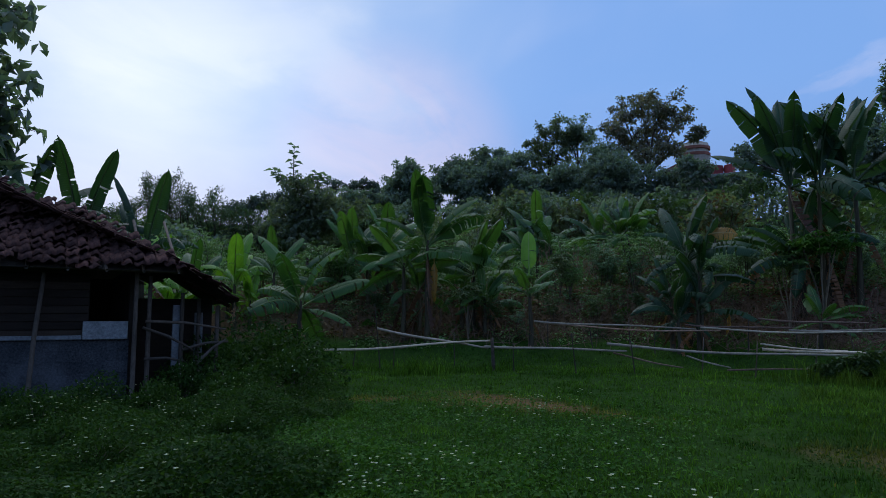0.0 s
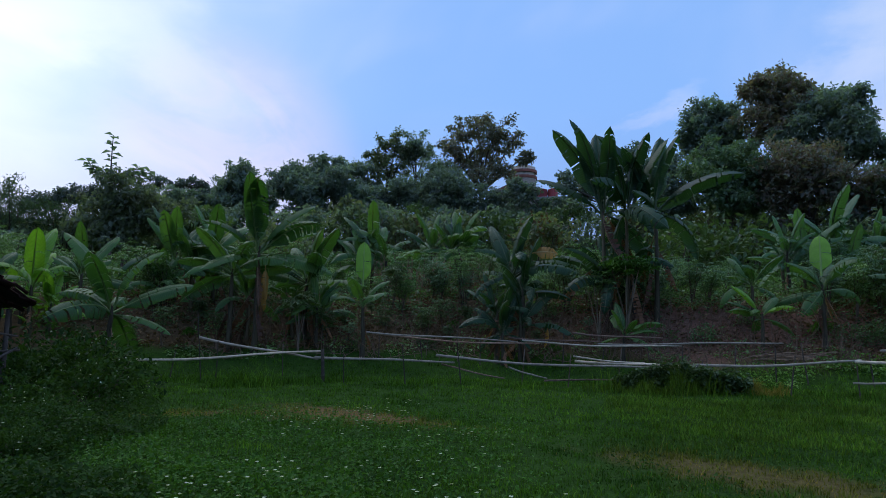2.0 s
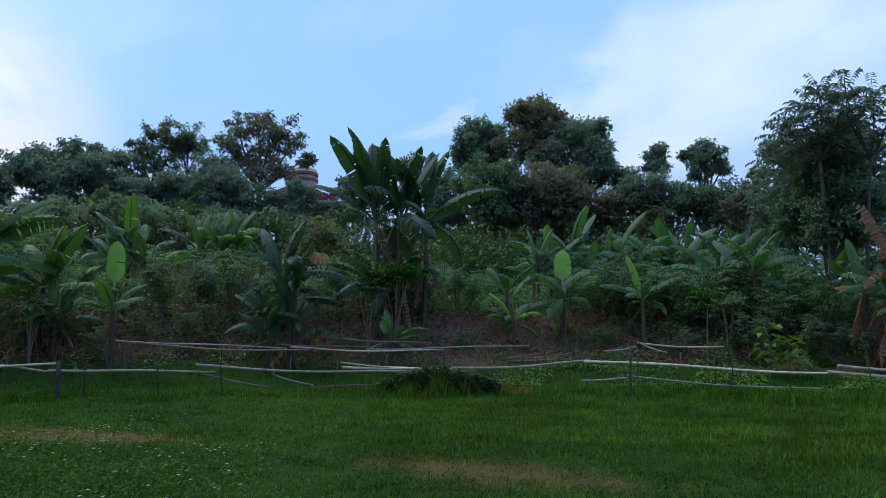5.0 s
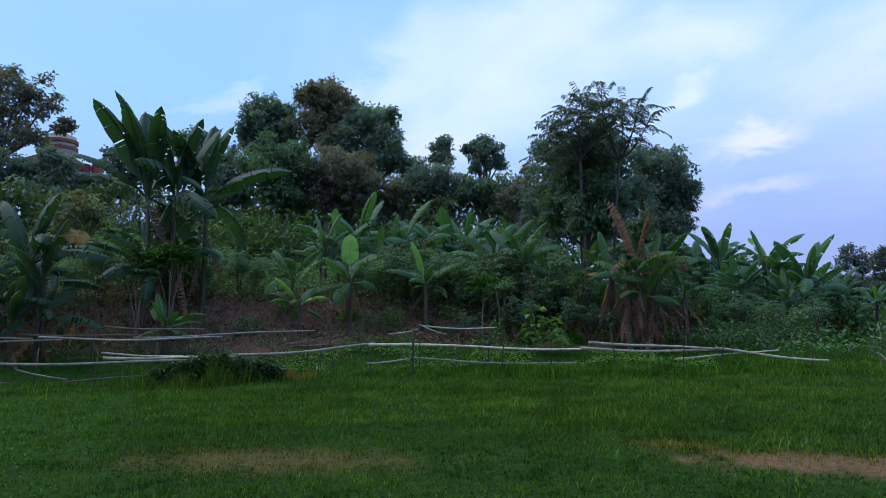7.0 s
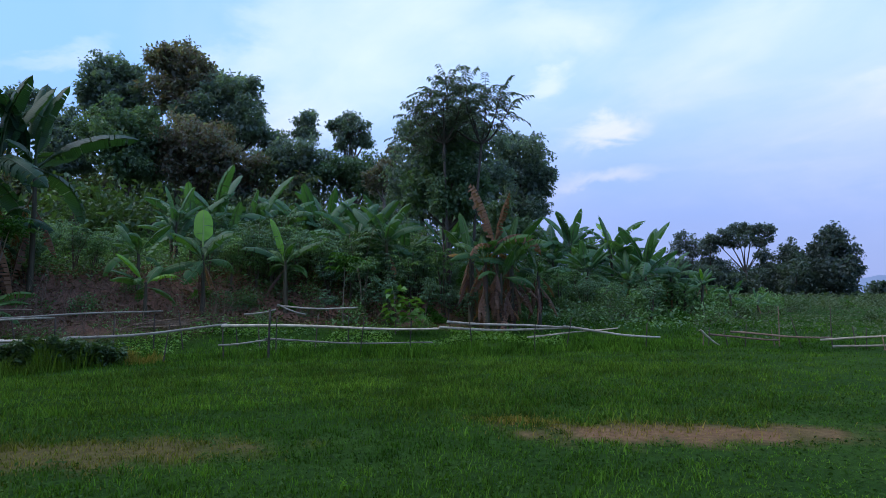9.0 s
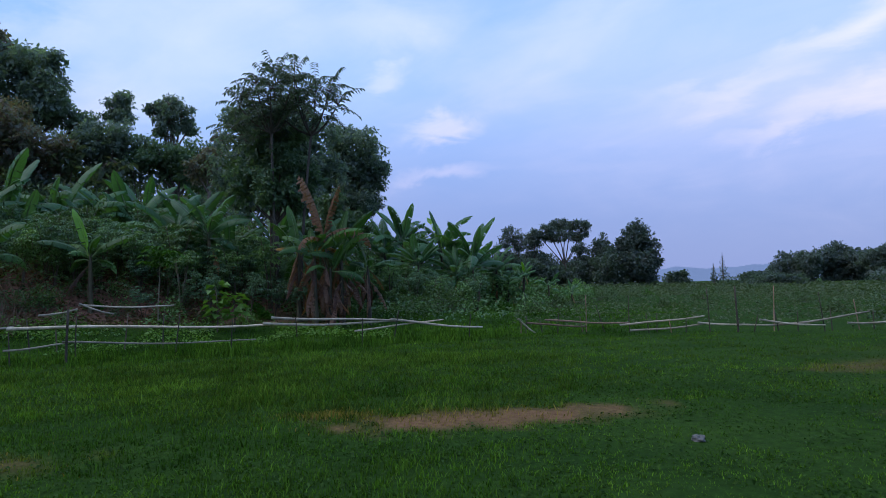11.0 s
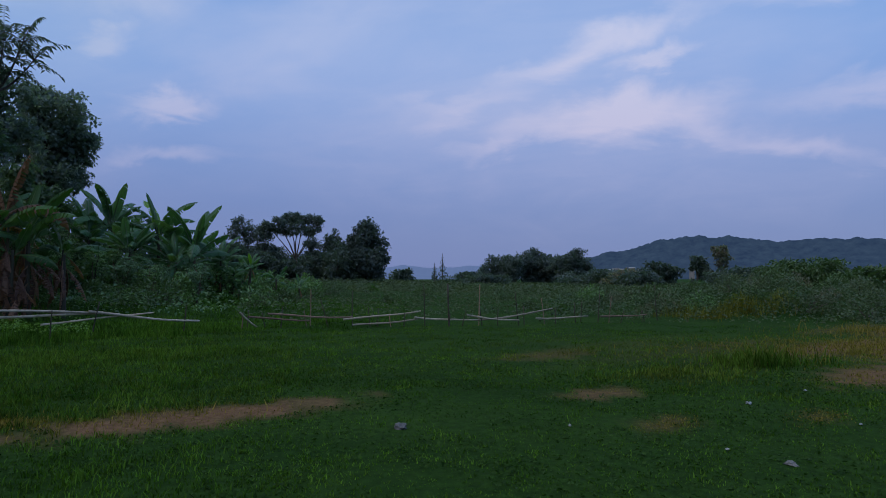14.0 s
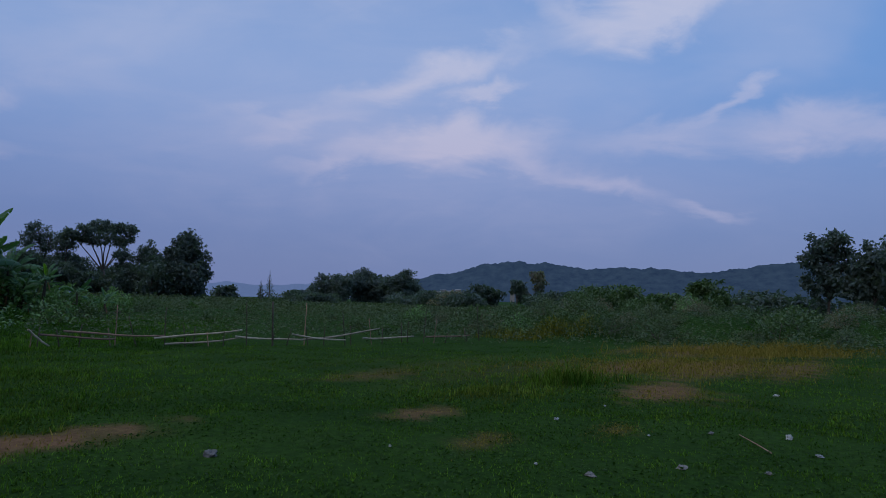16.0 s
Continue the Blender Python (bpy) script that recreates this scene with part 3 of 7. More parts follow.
# ---- trees ----
def tree(name, x, y, top, width, style="dense", leaf="dense", seed=1, label="", leaf_size=0.34, clumps=150, per=34, bark=BARK, crown_from=0.35, lean=0.0, sink=0.3):
    """A broadleaf tree: bent trunk and forked limbs, and a crown of separate leaves gathered in uneven clumps."""
    global rng
    g, rng = np.random.default_rng(seed), np.random.default_rng(seed + 1000)
    z = ground_at(x, y)
    leaf_size, clumps, top = leaf_size * 1.22, int(clumps * 1.12), top - 0.4
    tall = top - z
    th = thing(name, x, y, z - sink, 0, label, "tree")
    tall += sink
    tubes, tips = Tubes(6), []
    rad = max(0.07, tall * 0.018)
    fork = tall * crown_from
    p, line = np.zeros(3), [np.zeros(3)]
    for i in range(4):
        p = p + np.array([g.normal() * 0.03 * tall + lean * tall * 0.05, g.normal() * 0.03 * tall, fork / 4])
        line.append(p.copy())
    tubes.add(line, np.linspace(rad * 1.25, rad * 0.8, 5))
    hw = width * 0.43
    # crown: several rounded masses of unequal size round the limbs, so that the outline is broken
    cz, hz = (fork + tall) / 2, (tall - fork) / 2
    if style == "umbrella":
        cz, hz = tall * 0.80, tall * 0.20
    k = {"dense": 13, "sparse": 15, "umbrella": 14, "slim": 9, "dome": 22}[style]
    mass = on_ball(k)
    mr = g.uniform(0.45, 0.72, (k, 1))
    mass[0] = (0.1, 0.0, 0.78)
    share_r = g.uniform(0.36, 0.56, k) * (0.78 if style in ("sparse", "slim") else 1.0)
    if style == "dome":
        mr, share_r = g.uniform(0.3, 0.55, (k, 1)), g.uniform(0.42, 0.6, k)
    share_r[0] = 0.30
    mass = mass * mr
    which = g.integers(0, k, clumps)
    d = on_ball(clumps)
    rr = g.random(clumps) ** 0.4
    c = mass[which] + d * (rr * share_r[which])[:, None]
    reach = np.percentile(np.abs(c), 97, axis=0)
    c = c / reach
    mass = mass / reach
    mass = np.stack([p[0] * 0.6 + mass[:, 0] * hw, p[1] * 0.6 + mass[:, 1] * hw, cz + np.clip(mass[:, 2], -1, 0.8) * hz], -1)
    for q in mass:
        if q[2] > fork * 0.8:
            bend = (p + q) / 2 + g.normal(size=3) * 0.12 * hw - np.array([0, 0, 0.06 * hz])
            tubes.add([p - np.array([0, 0, 0.1]), bend, q], [rad * 0.6, rad * 0.42, rad * 0.2], False)
    c = np.stack([p[0] * 0.6 + c[:, 0] * hw, p[1] * 0.6 + c[:, 1] * hw, cz + np.clip(c[:, 2], -1.05, 1.0) * hz], -1)
    keep_low = c[:, 2] > fork * 0.75
    c = c[keep_low]
    # twigs reach into the clumps
    for q in c[:: max(1, len(c) // 32)]:
        near = mass[np.argmin(((mass - q) ** 2).sum(1))]
        if near[2] < q[2] + 0.5:
            tubes.add([near, (near + q) / 2 + g.normal(size=3) * 0.1, q], [rad * 0.2, rad * 0.13, rad * 0.05], False)
    child("trunk", tubes.mesh("trunk", bark), th)
    size = hw * {"dome": 0.16, "dense": 0.2, "sparse": 0.15, "umbrella": 0.15, "slim": 0.2}[style] + 0.15
    offs = on_ball(len(c) * per).reshape(len(c), per, 3) * (g.random((len(c), per, 1)) ** 0.45) * size * np.array([1.15, 1.15, 0.7])
    pts = (c[:, None, :] + offs).reshape(-1, 3)
    pts[:, 2] = np.minimum(pts[:, 2], tall + 0.05 * tall * g.random(len(pts)) ** 3)
    ways = on_ball(len(pts)) + np.array([0, 0, -0.25])
    nor = on_ball(len(pts)) * 0.6 + np.array([0, 0, 1.0])
    ln = leaf_size * g.uniform(0.7, 1.3, len(pts))
    v, f = leaf_quads(pts, ways, nor, ln, ln * 0.55)
    child("crown", np_mesh("crown", v, f, LEAF[leaf]), th)
    return th


def crown_tree(label, x, y, leaf="dense", full=1.0, leaf_size=0.32, flat=1.0, ragged=1.0, fork_at=0.6, seed=1, boughs=()):
    """A broadleaf tree whose crown is a set of rounded boughs (metres to the side as the field sees it, height, radius):
    limbs run to each bough, and tufts of leaves sit on its skin, thinly where full is low."""
    global rng
    g, rng = np.random.default_rng(seed), np.random.default_rng(seed + 1000)
    z = ground_at(x, y) - 0.3
    th = thing("tree", x, y, z, 0, label, "tree")
    far = math.hypot(x, y)
    side, away = np.array([y, -x, 0]) / far, np.array([x, y, 0]) / far
    wide = max(abs(b[0]) + b[2] for b in boughs)
    mid = np.average([b[0] for b in boughs], weights=[b[2] ** 2 for b in boughs])
    cs = np.array([side * s + away * g.uniform(-1, 1) * max(0.0, wide - abs(s - mid)) * 0.55 + np.array([0, 0, max(h - z, r * 0.4)]) for s, h, r in boughs])
    rs = np.array([b[2] * 1.12 for b in boughs])
    top = max(c[2] + r for c, r in zip(cs, rs))
    low = min(c[2] - r * flat for c, r in zip(cs, rs))
    rad = max(0.08, top * 0.016)
    fork = side * mid + np.array([0, 0, max(0.3 * top, min(low, fork_at * top))])
    limbs = Tubes(6)
    limbs.add([np.array([fork[0], fork[1], 0]) * 0.8, fork * np.array([0.9, 0.9, 0.5]) + g.normal(size=3) * 0.02 * top, fork], [rad * 1.3, rad, rad * 0.8])
    pts, sizes = [], []
    # lesser boughs stand out from the main ones and break the outline
    main = len(cs)
    extra_c, extra_r = [], []
    for c, r in zip(cs, rs):
        for d in on_ball(9 if ragged > 0.4 else 4):
            d = d * np.array([1, 1, 0.9 * flat]) + np.array([0, 0, 0.15])
            q = r * g.uniform(0.26, 0.46)
            extra_c.append(c + d * (r * g.uniform(0.62 + 0.2 * ragged, 0.7 + 0.32 * ragged)))
            extra_r.append(q)
            if full <= 0.75:
                limbs.add([c, (c + extra_c[-1]) / 2 + g.normal(size=3) * 0.08 * r, extra_c[-1]], [rad * 0.2, rad * 0.14, rad * 0.08], False)
    cs, rs = np.concatenate([cs, extra_c]), np.concatenate([rs * 0.9, extra_r])
    for i, (c, r) in enumerate(zip(cs, rs)):
        bend = (fork + c) / 2 + g.normal(size=3) * 0.12 * r - np.array([0, 0, 0.15 * r])
        if i < main:
            limbs.add([fork - np.array([0, 0, 0.2]), bend, c], [rad * 0.55, rad * 0.4, rad * 0.2], False)
        n = max(4, int((1.0 if full > 0.75 else full * 1.5) * (12.0 if i < main else 17.0) * r * r / (leaf_size / 0.3) ** 2))
        d = on_ball(n)
        lump = 0.84 + 0.16 * np.sin(d @ on_ball(1)[0] * 7 + g.uniform(0, 6)) * np.sin(d @ on_ball(1)[0] * 9)
        heads = c + d * (r * lump * (g.uniform(0.6, 1.0 + 0.15 * ragged, n) if full > 0.75 else g.uniform(0.3, 1.0, n)))[:, None] * np.array([1, 1, flat])
        heads = heads[heads[:, 2] > 0.3]
        for q in heads[:: max(1, len(heads) // (7 if full > 0.75 else 8))] if i < main else ():
            limbs.add([c, (c + q) / 2 + g.normal(size=3) * 0.08 * r, q], [rad * 0.18, rad * 0.1, rad * 0.04], False)
        per = 14
        spread = on_ball(len(heads) * per) * (leaf_size * 1.5 * g.random((len(heads) * per, 1)) ** 0.5) * np.array([1.1, 1.1, 0.75])
        pts.append(np.repeat(heads, per, 0) + spread)
        sizes.append(np.full(len(heads) * per, leaf_size))
        if full > 0.75 and i < main:
            # older, larger leaves fill the shade inside
            k = int(75 * r * r / (leaf_size / 0.3) ** 2)
            inner = c + on_ball(k) * (r * 0.78 * g.random((k, 1)) ** 0.4) * np.array([1, 1, flat])
            pts.append(inner[inner[:, 2] > 0.2])
            sizes.append(np.full(len(pts[-1]), leaf_size * 1.8))
    child("trunk", limbs.mesh("trunk", BARK), th)
    p, ln = np.concatenate(pts), np.concatenate(sizes)
    ln = ln * g.uniform(0.7, 1.3, len(p))
    v, f = leaf_quads(p, on_ball(len(p)) + np.array([0, 0, -0.3]), on_ball(len(p)) * 0.8 + np.array([0, 0, 1.0]) - away * 0.5, ln, ln * 0.62)
    child("crown", np_mesh("crown", v, f, LEAF[leaf]), th)
    return th


def feather_tree(name, x, y, top, width, seed, label, trunks=((0, 0),), leaf="dense", fork=0.62, heads=9):
    """A slender legume tree: bare pale stems, rising limbs, and at each limb's end a fan of arching feathered leaves."""
    g = np.random.default_rng(seed)
    z = ground_at(x, y)
    th = thing(name, x, y, z - 0.2, 0, label, "tree")
    tall = top - z + 0.2
    C, W = [], []
    for dx, dy in trunks:
        tubes = Tubes(6)
        line = np.array([(dx * (0.5 + 0.5 * u) + 0.06 * math.sin(5 * u + dx), dy * (0.5 + 0.5 * u) + 0.05 * math.sin(4 * u), tall * fork * u) for u in np.linspace(0, 1, 8)])
        tubes.add(line, np.linspace(0.075, 0.05, 8))
        head = line[-1]
        for k in range(heads):
            a = k * 2.4 + g.uniform(-0.3, 0.3)
            q = (k + 0.5) / heads
            reach = width * 0.5 * math.sqrt(q) * g.uniform(0.75, 1.0)
            up = tall * (1 - fork) - 0.75
            end = head + np.array([math.cos(a) * reach, math.sin(a) * reach, up * (1 - 0.55 * q) * g.uniform(0.75, 1.0)])
            limb = np.array([head + (end - head) * np.array([u ** 0.8, u ** 0.8, u ** 1.2]) for u in np.linspace(0, 1, 6)])
            tubes.add(limb, np.linspace(0.05, 0.02, 6), False)
            for j in range(13):
                s = 1.0 if j < 9 else g.uniform(0.5, 0.9)
                base = np.array([np.interp(s, np.linspace(0, 1, 6), limb[:, b]) for b in range(3)])
                b_ = j * 2.4 + g.uniform(-0.3, 0.3)
                out = np.array([math.cos(b_), math.sin(b_), 0])
                L = g.uniform(0.75, 1.15)
                el = g.uniform(0.35, 1.9) if j < 9 else g.uniform(0.0, 0.6)
                u = np.linspace(0, 1, 6)
                mid = base[None] + out[None] * (L * u * (1.0 if el < 1.3 else 0.55))[:, None] + np.array([0, 0, 1.0])[None] * (L * (el * u - 0.75 * u * u))[:, None]
                tubes.add(mid, np.linspace(0.014, 0.005, 6), False)
                across = np.cross(out, (0, 0, 1))
                for v in np.linspace(0.22, 1.0, 8):
                    c = np.array([np.interp(v, u, mid[:, b]) for b in range(3)])
                    for sg in (-1, 1):
                        C.append(c)
                        W.append(across * sg + out * 0.5 + np.array([0, 0, -0.45 + g.normal() * 0.15]))
        child("trunk", tubes.mesh("trunk", BARK), th)
    v, f = leaf_quads(C, W, np.tile((0, 0, 1.0), (len(C), 1)) + g.normal(size=(len(C), 3)) * 0.25, 0.24 * g.uniform(0.8, 1.2, len(C)), 0.085)
    child("crown", np_mesh("crown", v, f, LEAF[leaf]), th)
    return th


def bamboo_clump(name, x, y, top, width, seed, label, culms=16, leaf="bamboo", per=130, leaf_size=0.3):
    g = np.random.default_rng(seed)
    z = ground_at(x, y)
    th = thing(name, x, y, z - 0.2, 0, label, "bamboo")
    tall = top - z
    V = []
    for i in range(culms):
        tubes = Tubes(6)
        a, q = g.uniform(0, 6.28), g.random() ** 0.5
        hgt = tall * (g.uniform(0.72, 1.0) if i else 1.0)
        b = np.array([math.cos(a), math.sin(a), 0]) * q
        line = np.array([b * width * 0.2 + b * width * 0.3 * u ** 2.2 + np.array([0, 0, hgt * u]) for u in np.linspace(0, 1, 8)])
        tubes.add(line, np.linspace(0.06, 0.012, 8))
        child("culm", tubes.mesh("culm", STEM_MAT), th)
        s = 0.3 + 0.7 * g.random(per) ** 0.8
        c = np.stack([np.interp(s, np.linspace(0, 1, 8), line[:, k]) for k in range(3)], -1)
        out = on_ball(per) * np.array([1, 1, 0.4])
        c = c + out * (0.25 + 0.9 * (1.05 - s[:, None])) * g.random((per, 1)) * width * 0.28
        V.append(c)
    c = np.concatenate(V)
    c = np.concatenate([c + on_ball(len(c)) * 0.25 for _ in range(2)])
    w = on_ball(len(c)) + np.array([0, 0, -0.5])
    v, f = leaf_quads(c, w, on_ball(len(c)) + np.array([0, 0, 1.0]), leaf_size * g.uniform(0.7, 1.3, len(c)), leaf_size * 0.22)
    child("foliage", np_mesh("foliage", v, f, LEAF[leaf]), th)
    return th


# ---- banana plants ----
def banana_leaf_mesh(name, bend, torn, fold, seed, mat, ragged=0.0):
    """One leaf of unit length along +x: stalk, thick rib and two half blades that droop and split."""
    g = np.random.default_rng(seed)
    n = 18
    u = np.linspace(0, 1, n + 1)
    ang = -bend * u ** 1.3
    step = 1.0 / n
    px = np.concatenate([[0], np.cumsum(np.cos(ang[:-1]) * step)])
    pz = np.concatenate([[0], np.cumsum(np.sin(ang[:-1]) * step)])
    s = np.clip((u - 0.14) / 0.86, 0, 1)
    half = 0.145 * np.clip(s / 0.22, 0, 1) ** 0.6 * (1 - np.clip((s - 0.5) / 0.5, 0, 1) ** 2.3) ** 0.6
    half[u < 0.14] = 0
    V, F, UV = [], [], []
    for side in (-1, 1):
        for i in range(n):
            if half[i] + half[i + 1] < 0.02:
                continue
            gap = 0.0 if g.random() > torn * 0.6 else g.uniform(0.1, 0.4) * step
            drop = 0.3 * torn + g.uniform(0, 1) * torn * 0.2 + ragged * g.uniform(0, 0.8)
            cut = 1.0 - min(0.95, ragged * g.uniform(0, 0.6))
            if ragged > 0.45:
                gap = g.uniform(0.0, 0.3) * step
            base = len(V)
            for k, e in ((i, 0.0), (i + 1, gap)):
                tx, tz = math.cos(ang[min(k, n - 1)]), math.sin(ang[min(k, n - 1)])
                ox, oz = px[k] - tx * e, pz[k] - tz * e
                for w in (0.0, 0.5, 1.0):
                    h = half[k] * cut * w
                    tip = gap * w * (-0.6 if k == i + 1 else 0.3)
                    rise = fold * h * (1 - 0.9 * w) - (drop + 0.25) * h * w * w * 0.9
                    V.append((ox + tx * tip - tz * rise, side * h * (1 - 0.25 * drop * w), oz + tz * tip + tx * rise))
                    UV.append((u[k], w * side))
            a = base
            for q in ((a, a + 1, a + 4, a + 3), (a + 1, a + 2, a + 5, a + 4)):
                F.append(q if side > 0 else q[::-1])
    # rib and stalk: a tapered three-sided bar below the blade
    for i in range(n):
        base = len(V)
        for k in (i, i + 1):
            r = 0.016 * (1 - u[k]) + 0.003
            V += [(px[k], -r, pz[k] + 0.002), (px[k], r, pz[k] + 0.002), (px[k] + math.sin(ang[min(k, n - 1)]) * r, 0, pz[k] - 1.4 * r)]
            UV += [(u[k], 0.0)] * 3
        for q in ((0, 1, 4, 3), (1, 2, 5, 4), (2, 0, 3, 5)):
            F.append(tuple(base + j for j in q))
    return np_mesh(name, V, F, mat, smooth=True, uvs=UV)


LEAVES = {}
for kind in ("green", "dark", "fresh", "blue"):
    LEAVES[kind] = {
        "up": [banana_leaf_mesh("leaf", b, t, fo, sd, BANANA[kind], (0.3 if kind == "dark" else 0.16) * t) for b, t, fo, sd in ((0.35, 0.3, 0.9, 1), (0.8, 0.6, 0.7, 2), (1.2, 0.7, 0.5, 3))],
        "arch": [banana_leaf_mesh("leaf", b, t, fo, sd, BANANA[kind], (0.3 if kind == "dark" else 0.16) * t) for b, t, fo, sd in ((1.0, 0.6, 0.5, 4), (1.35, 0.8, 0.35, 5), (1.8, 0.9, 0.2, 6), (0.65, 0.5, 0.6, 7))],
    }
LEAVES["dead"] = {"arch": [banana_leaf_mesh("dead_leaf", b, 1.0, 0.1, sd, BANANA["dead"], 1.1) for b, sd in ((1.9, 18), (2.5, 19))], "hang": [banana_leaf_mesh("dead_leaf", b, 0.9, 0.1, sd, BANANA["dead"], r) for b, sd, r in ((0.5, 8, 0.5), (0.35, 9, 0.8), (0.8, 10, 0.9))],
                  "yellow": [banana_leaf_mesh("dead_leaf", 0.9, 0.5, 0.2, 11, BANANA["yellow"], 0.2)]}
STEMS = []
for sd in range(4):
    g_ = np.random.default_rng(40 + sd)
    tb = Tubes(8)
    off = np.cumsum(g_.normal(size=(7, 3)) * 0.012, axis=0)
    pts_ = np.stack([off[:, 0], off[:, 1], np.linspace(0, 1, 7)], -1)
    tb.add(pts_, np.array([0.115, 0.10, 0.09, 0.082, 0.075, 0.065, 0.045]) * 0.72, False)
    STEMS.append(tb.mesh("stem", STEM_MAT))

banana_count = [0]


def banana(x, y, top, stem, length, kind="green", leaves=9, upright=2, dead=2, label="", z=None, lean=(0, 0), fresh=0, yellow=0, spread=1.0):
    """A banana plant: sheathed stem, a rosette of arching leaves, and dead leaves hanging down the stem."""
    banana_count[0] += 1
    g = np.random.default_rng(500 + banana_count[0])
    zb = ground_at(x, y) - 0.05 if z is None else z
    th = thing("banana_plant", x, y, zb, 0, label or "banana plant with broad arching torn leaves", "banana plant", "banana plants")
    tilt = Matrix.Rotation(lean[0], 4, "Y") @ Matrix.Rotation(lean[1], 4, "X")
    thick = 0.75 + 0.25 * min(2.5, stem)
    m = tilt @ Matrix.Rotation(g.uniform(0, 6), 4, "Z") @ Matrix.Diagonal((thick, thick, stem, 1))
    child("stem", STEMS[banana_count[0] % 4], th, m)
    crown = tilt @ Matrix.Translation((0, 0, stem * 0.97))
    a0 = g.uniform(0, 6)
    for i in range(leaves):
        up = i < upright
        a = a0 + i * 2.39996 + g.uniform(-0.7, 0.7)
        el = g.uniform(1.2 if kind == "dark" else 1.0, 1.52) if up else (g.uniform(0.5, 1.25) if i < leaves * 0.7 else g.uniform(-0.2, 0.5)) * (1.0 if spread >= 1 else 1.2)
        ln = length * (g.uniform(0.8, 1.08) if up else g.uniform(0.65, 1.1))
        use = "fresh" if i < fresh else kind
        me = LEAVES[use]["up" if up else "arch"][int(g.integers(0, (2 if kind == "dark" else 3) if up else 4))]
        mm = crown @ Matrix.Rotation(a, 4, "Z") @ Matrix.Translation((0.05, 0, -0.02 * i)) @ Matrix.Rotation(-el, 4, "Y") @ Matrix.Rotation(g.uniform(-0.9, 0.9), 4, "X") @ Matrix.Diagonal((ln, ln * g.uniform(0.85, 1.15) * (0.78 if kind in ("dark", "blue") else 0.9), ln, 1))
        child("leaf", me, th, mm)
    for i in range(dead + yellow):
        a = a0 + 1.2 + i * 2.1
        me = LEAVES["dead"]["yellow"][0] if i < yellow else LEAVES["dead"]["hang"][int(g.integers(0, 3))]
        el = g.uniform(0.2, 0.5) if i < yellow else g.uniform(-1.35, -0.6)
        ln = length * g.uniform(0.5, 0.8)
        mm = crown @ Matrix.Translation((0, 0, (0.0 if i < yellow else -0.6) * stem * g.random())) @ Matrix.Rotation(a, 4, "Z") @ Matrix.Translation((0.06, 0, 0)) @ Matrix.Rotation(-el, 4, "Y") @ Matrix.Rotation(g.uniform(-1.2, 1.2), 4, "X") @ Matrix.Diagonal((ln, ln * (1.0 if i < yellow else g.uniform(0.25, 0.6)), ln, 1))
        child("dead_leaf", me, th, mm, "yellowed leaf" if i < yellow else "dry brown hanging leaf")
    return th


# ---- cassava and shrubs ----
def palm_leaves(centres, g, size, droop=0.35):
    """Hand-shaped leaves of six leaflets on each centre."""
    C, W, N = [], [], []
    for c in centres:
        nrm = np.array([g.normal() * 0.35, g.normal() * 0.35, 1.0])
        a0 = g.uniform(0, 6.28)
        for k in range(6):
            a = a0 + k * 0.95
            C.append(c)
            W.append((math.cos(a), math.sin(a), -droop + g.normal() * 0.15))
            N.append(nrm)
    ln = size * g.uniform(0.75, 1.2, len(C))
    return leaf_quads(C, W, N, ln, ln * 0.3)


def cassava(seed, tall, leaves=80, leaf="cassava", name="cassava_plant", label="leafy green cassava plant on thin woody stems", size=0.19):
    g = np.random.default_rng(seed)
    th = thing(name, 0, 0, 0, 0, label, "shrub", "plants on the bank")
    ends = []
    for i in range(int(g.integers(3, 6))):
        tubes = Tubes(6)
        a = g.uniform(0, 6.28)
        b = np.array([math.cos(a), math.sin(a), 0])
        h = tall * g.uniform(0.75, 1.0)
        line = np.array([b * (0.05 + 0.35 * u ** 1.4 * tall * 0.5) + g.normal(size=3) * 0.02 + np.array([0, 0, h * u * 0.88]) for u in np.linspace(0, 1, 6)])
        tubes.add(line, np.linspace(0.02, 0.008, 6))
        child("stem", tubes.mesh("stem", SHRUB_STEM), th)
        ends += [(line, h)] * 1
    C = []
    for k in range(leaves):
        line, h = ends[k % len(ends)]
        s = 0.45 + 0.55 * g.random() ** 0.7
        p = np.array([np.interp(s, np.linspace(0, 1, 6), line[:, q]) for q in range(3)])
        d = on_ball(1)[0]
        C.append(p + np.array([d[0], d[1], abs(d[2]) * 0.7 + 0.05]) * g.uniform(0.12, 0.42) * (0.7 + tall * 0.18))
    v, f = palm_leaves(C, g, size)
    child("foliage", np_mesh("foliage", v, f, LEAF[leaf]), th)
    return th


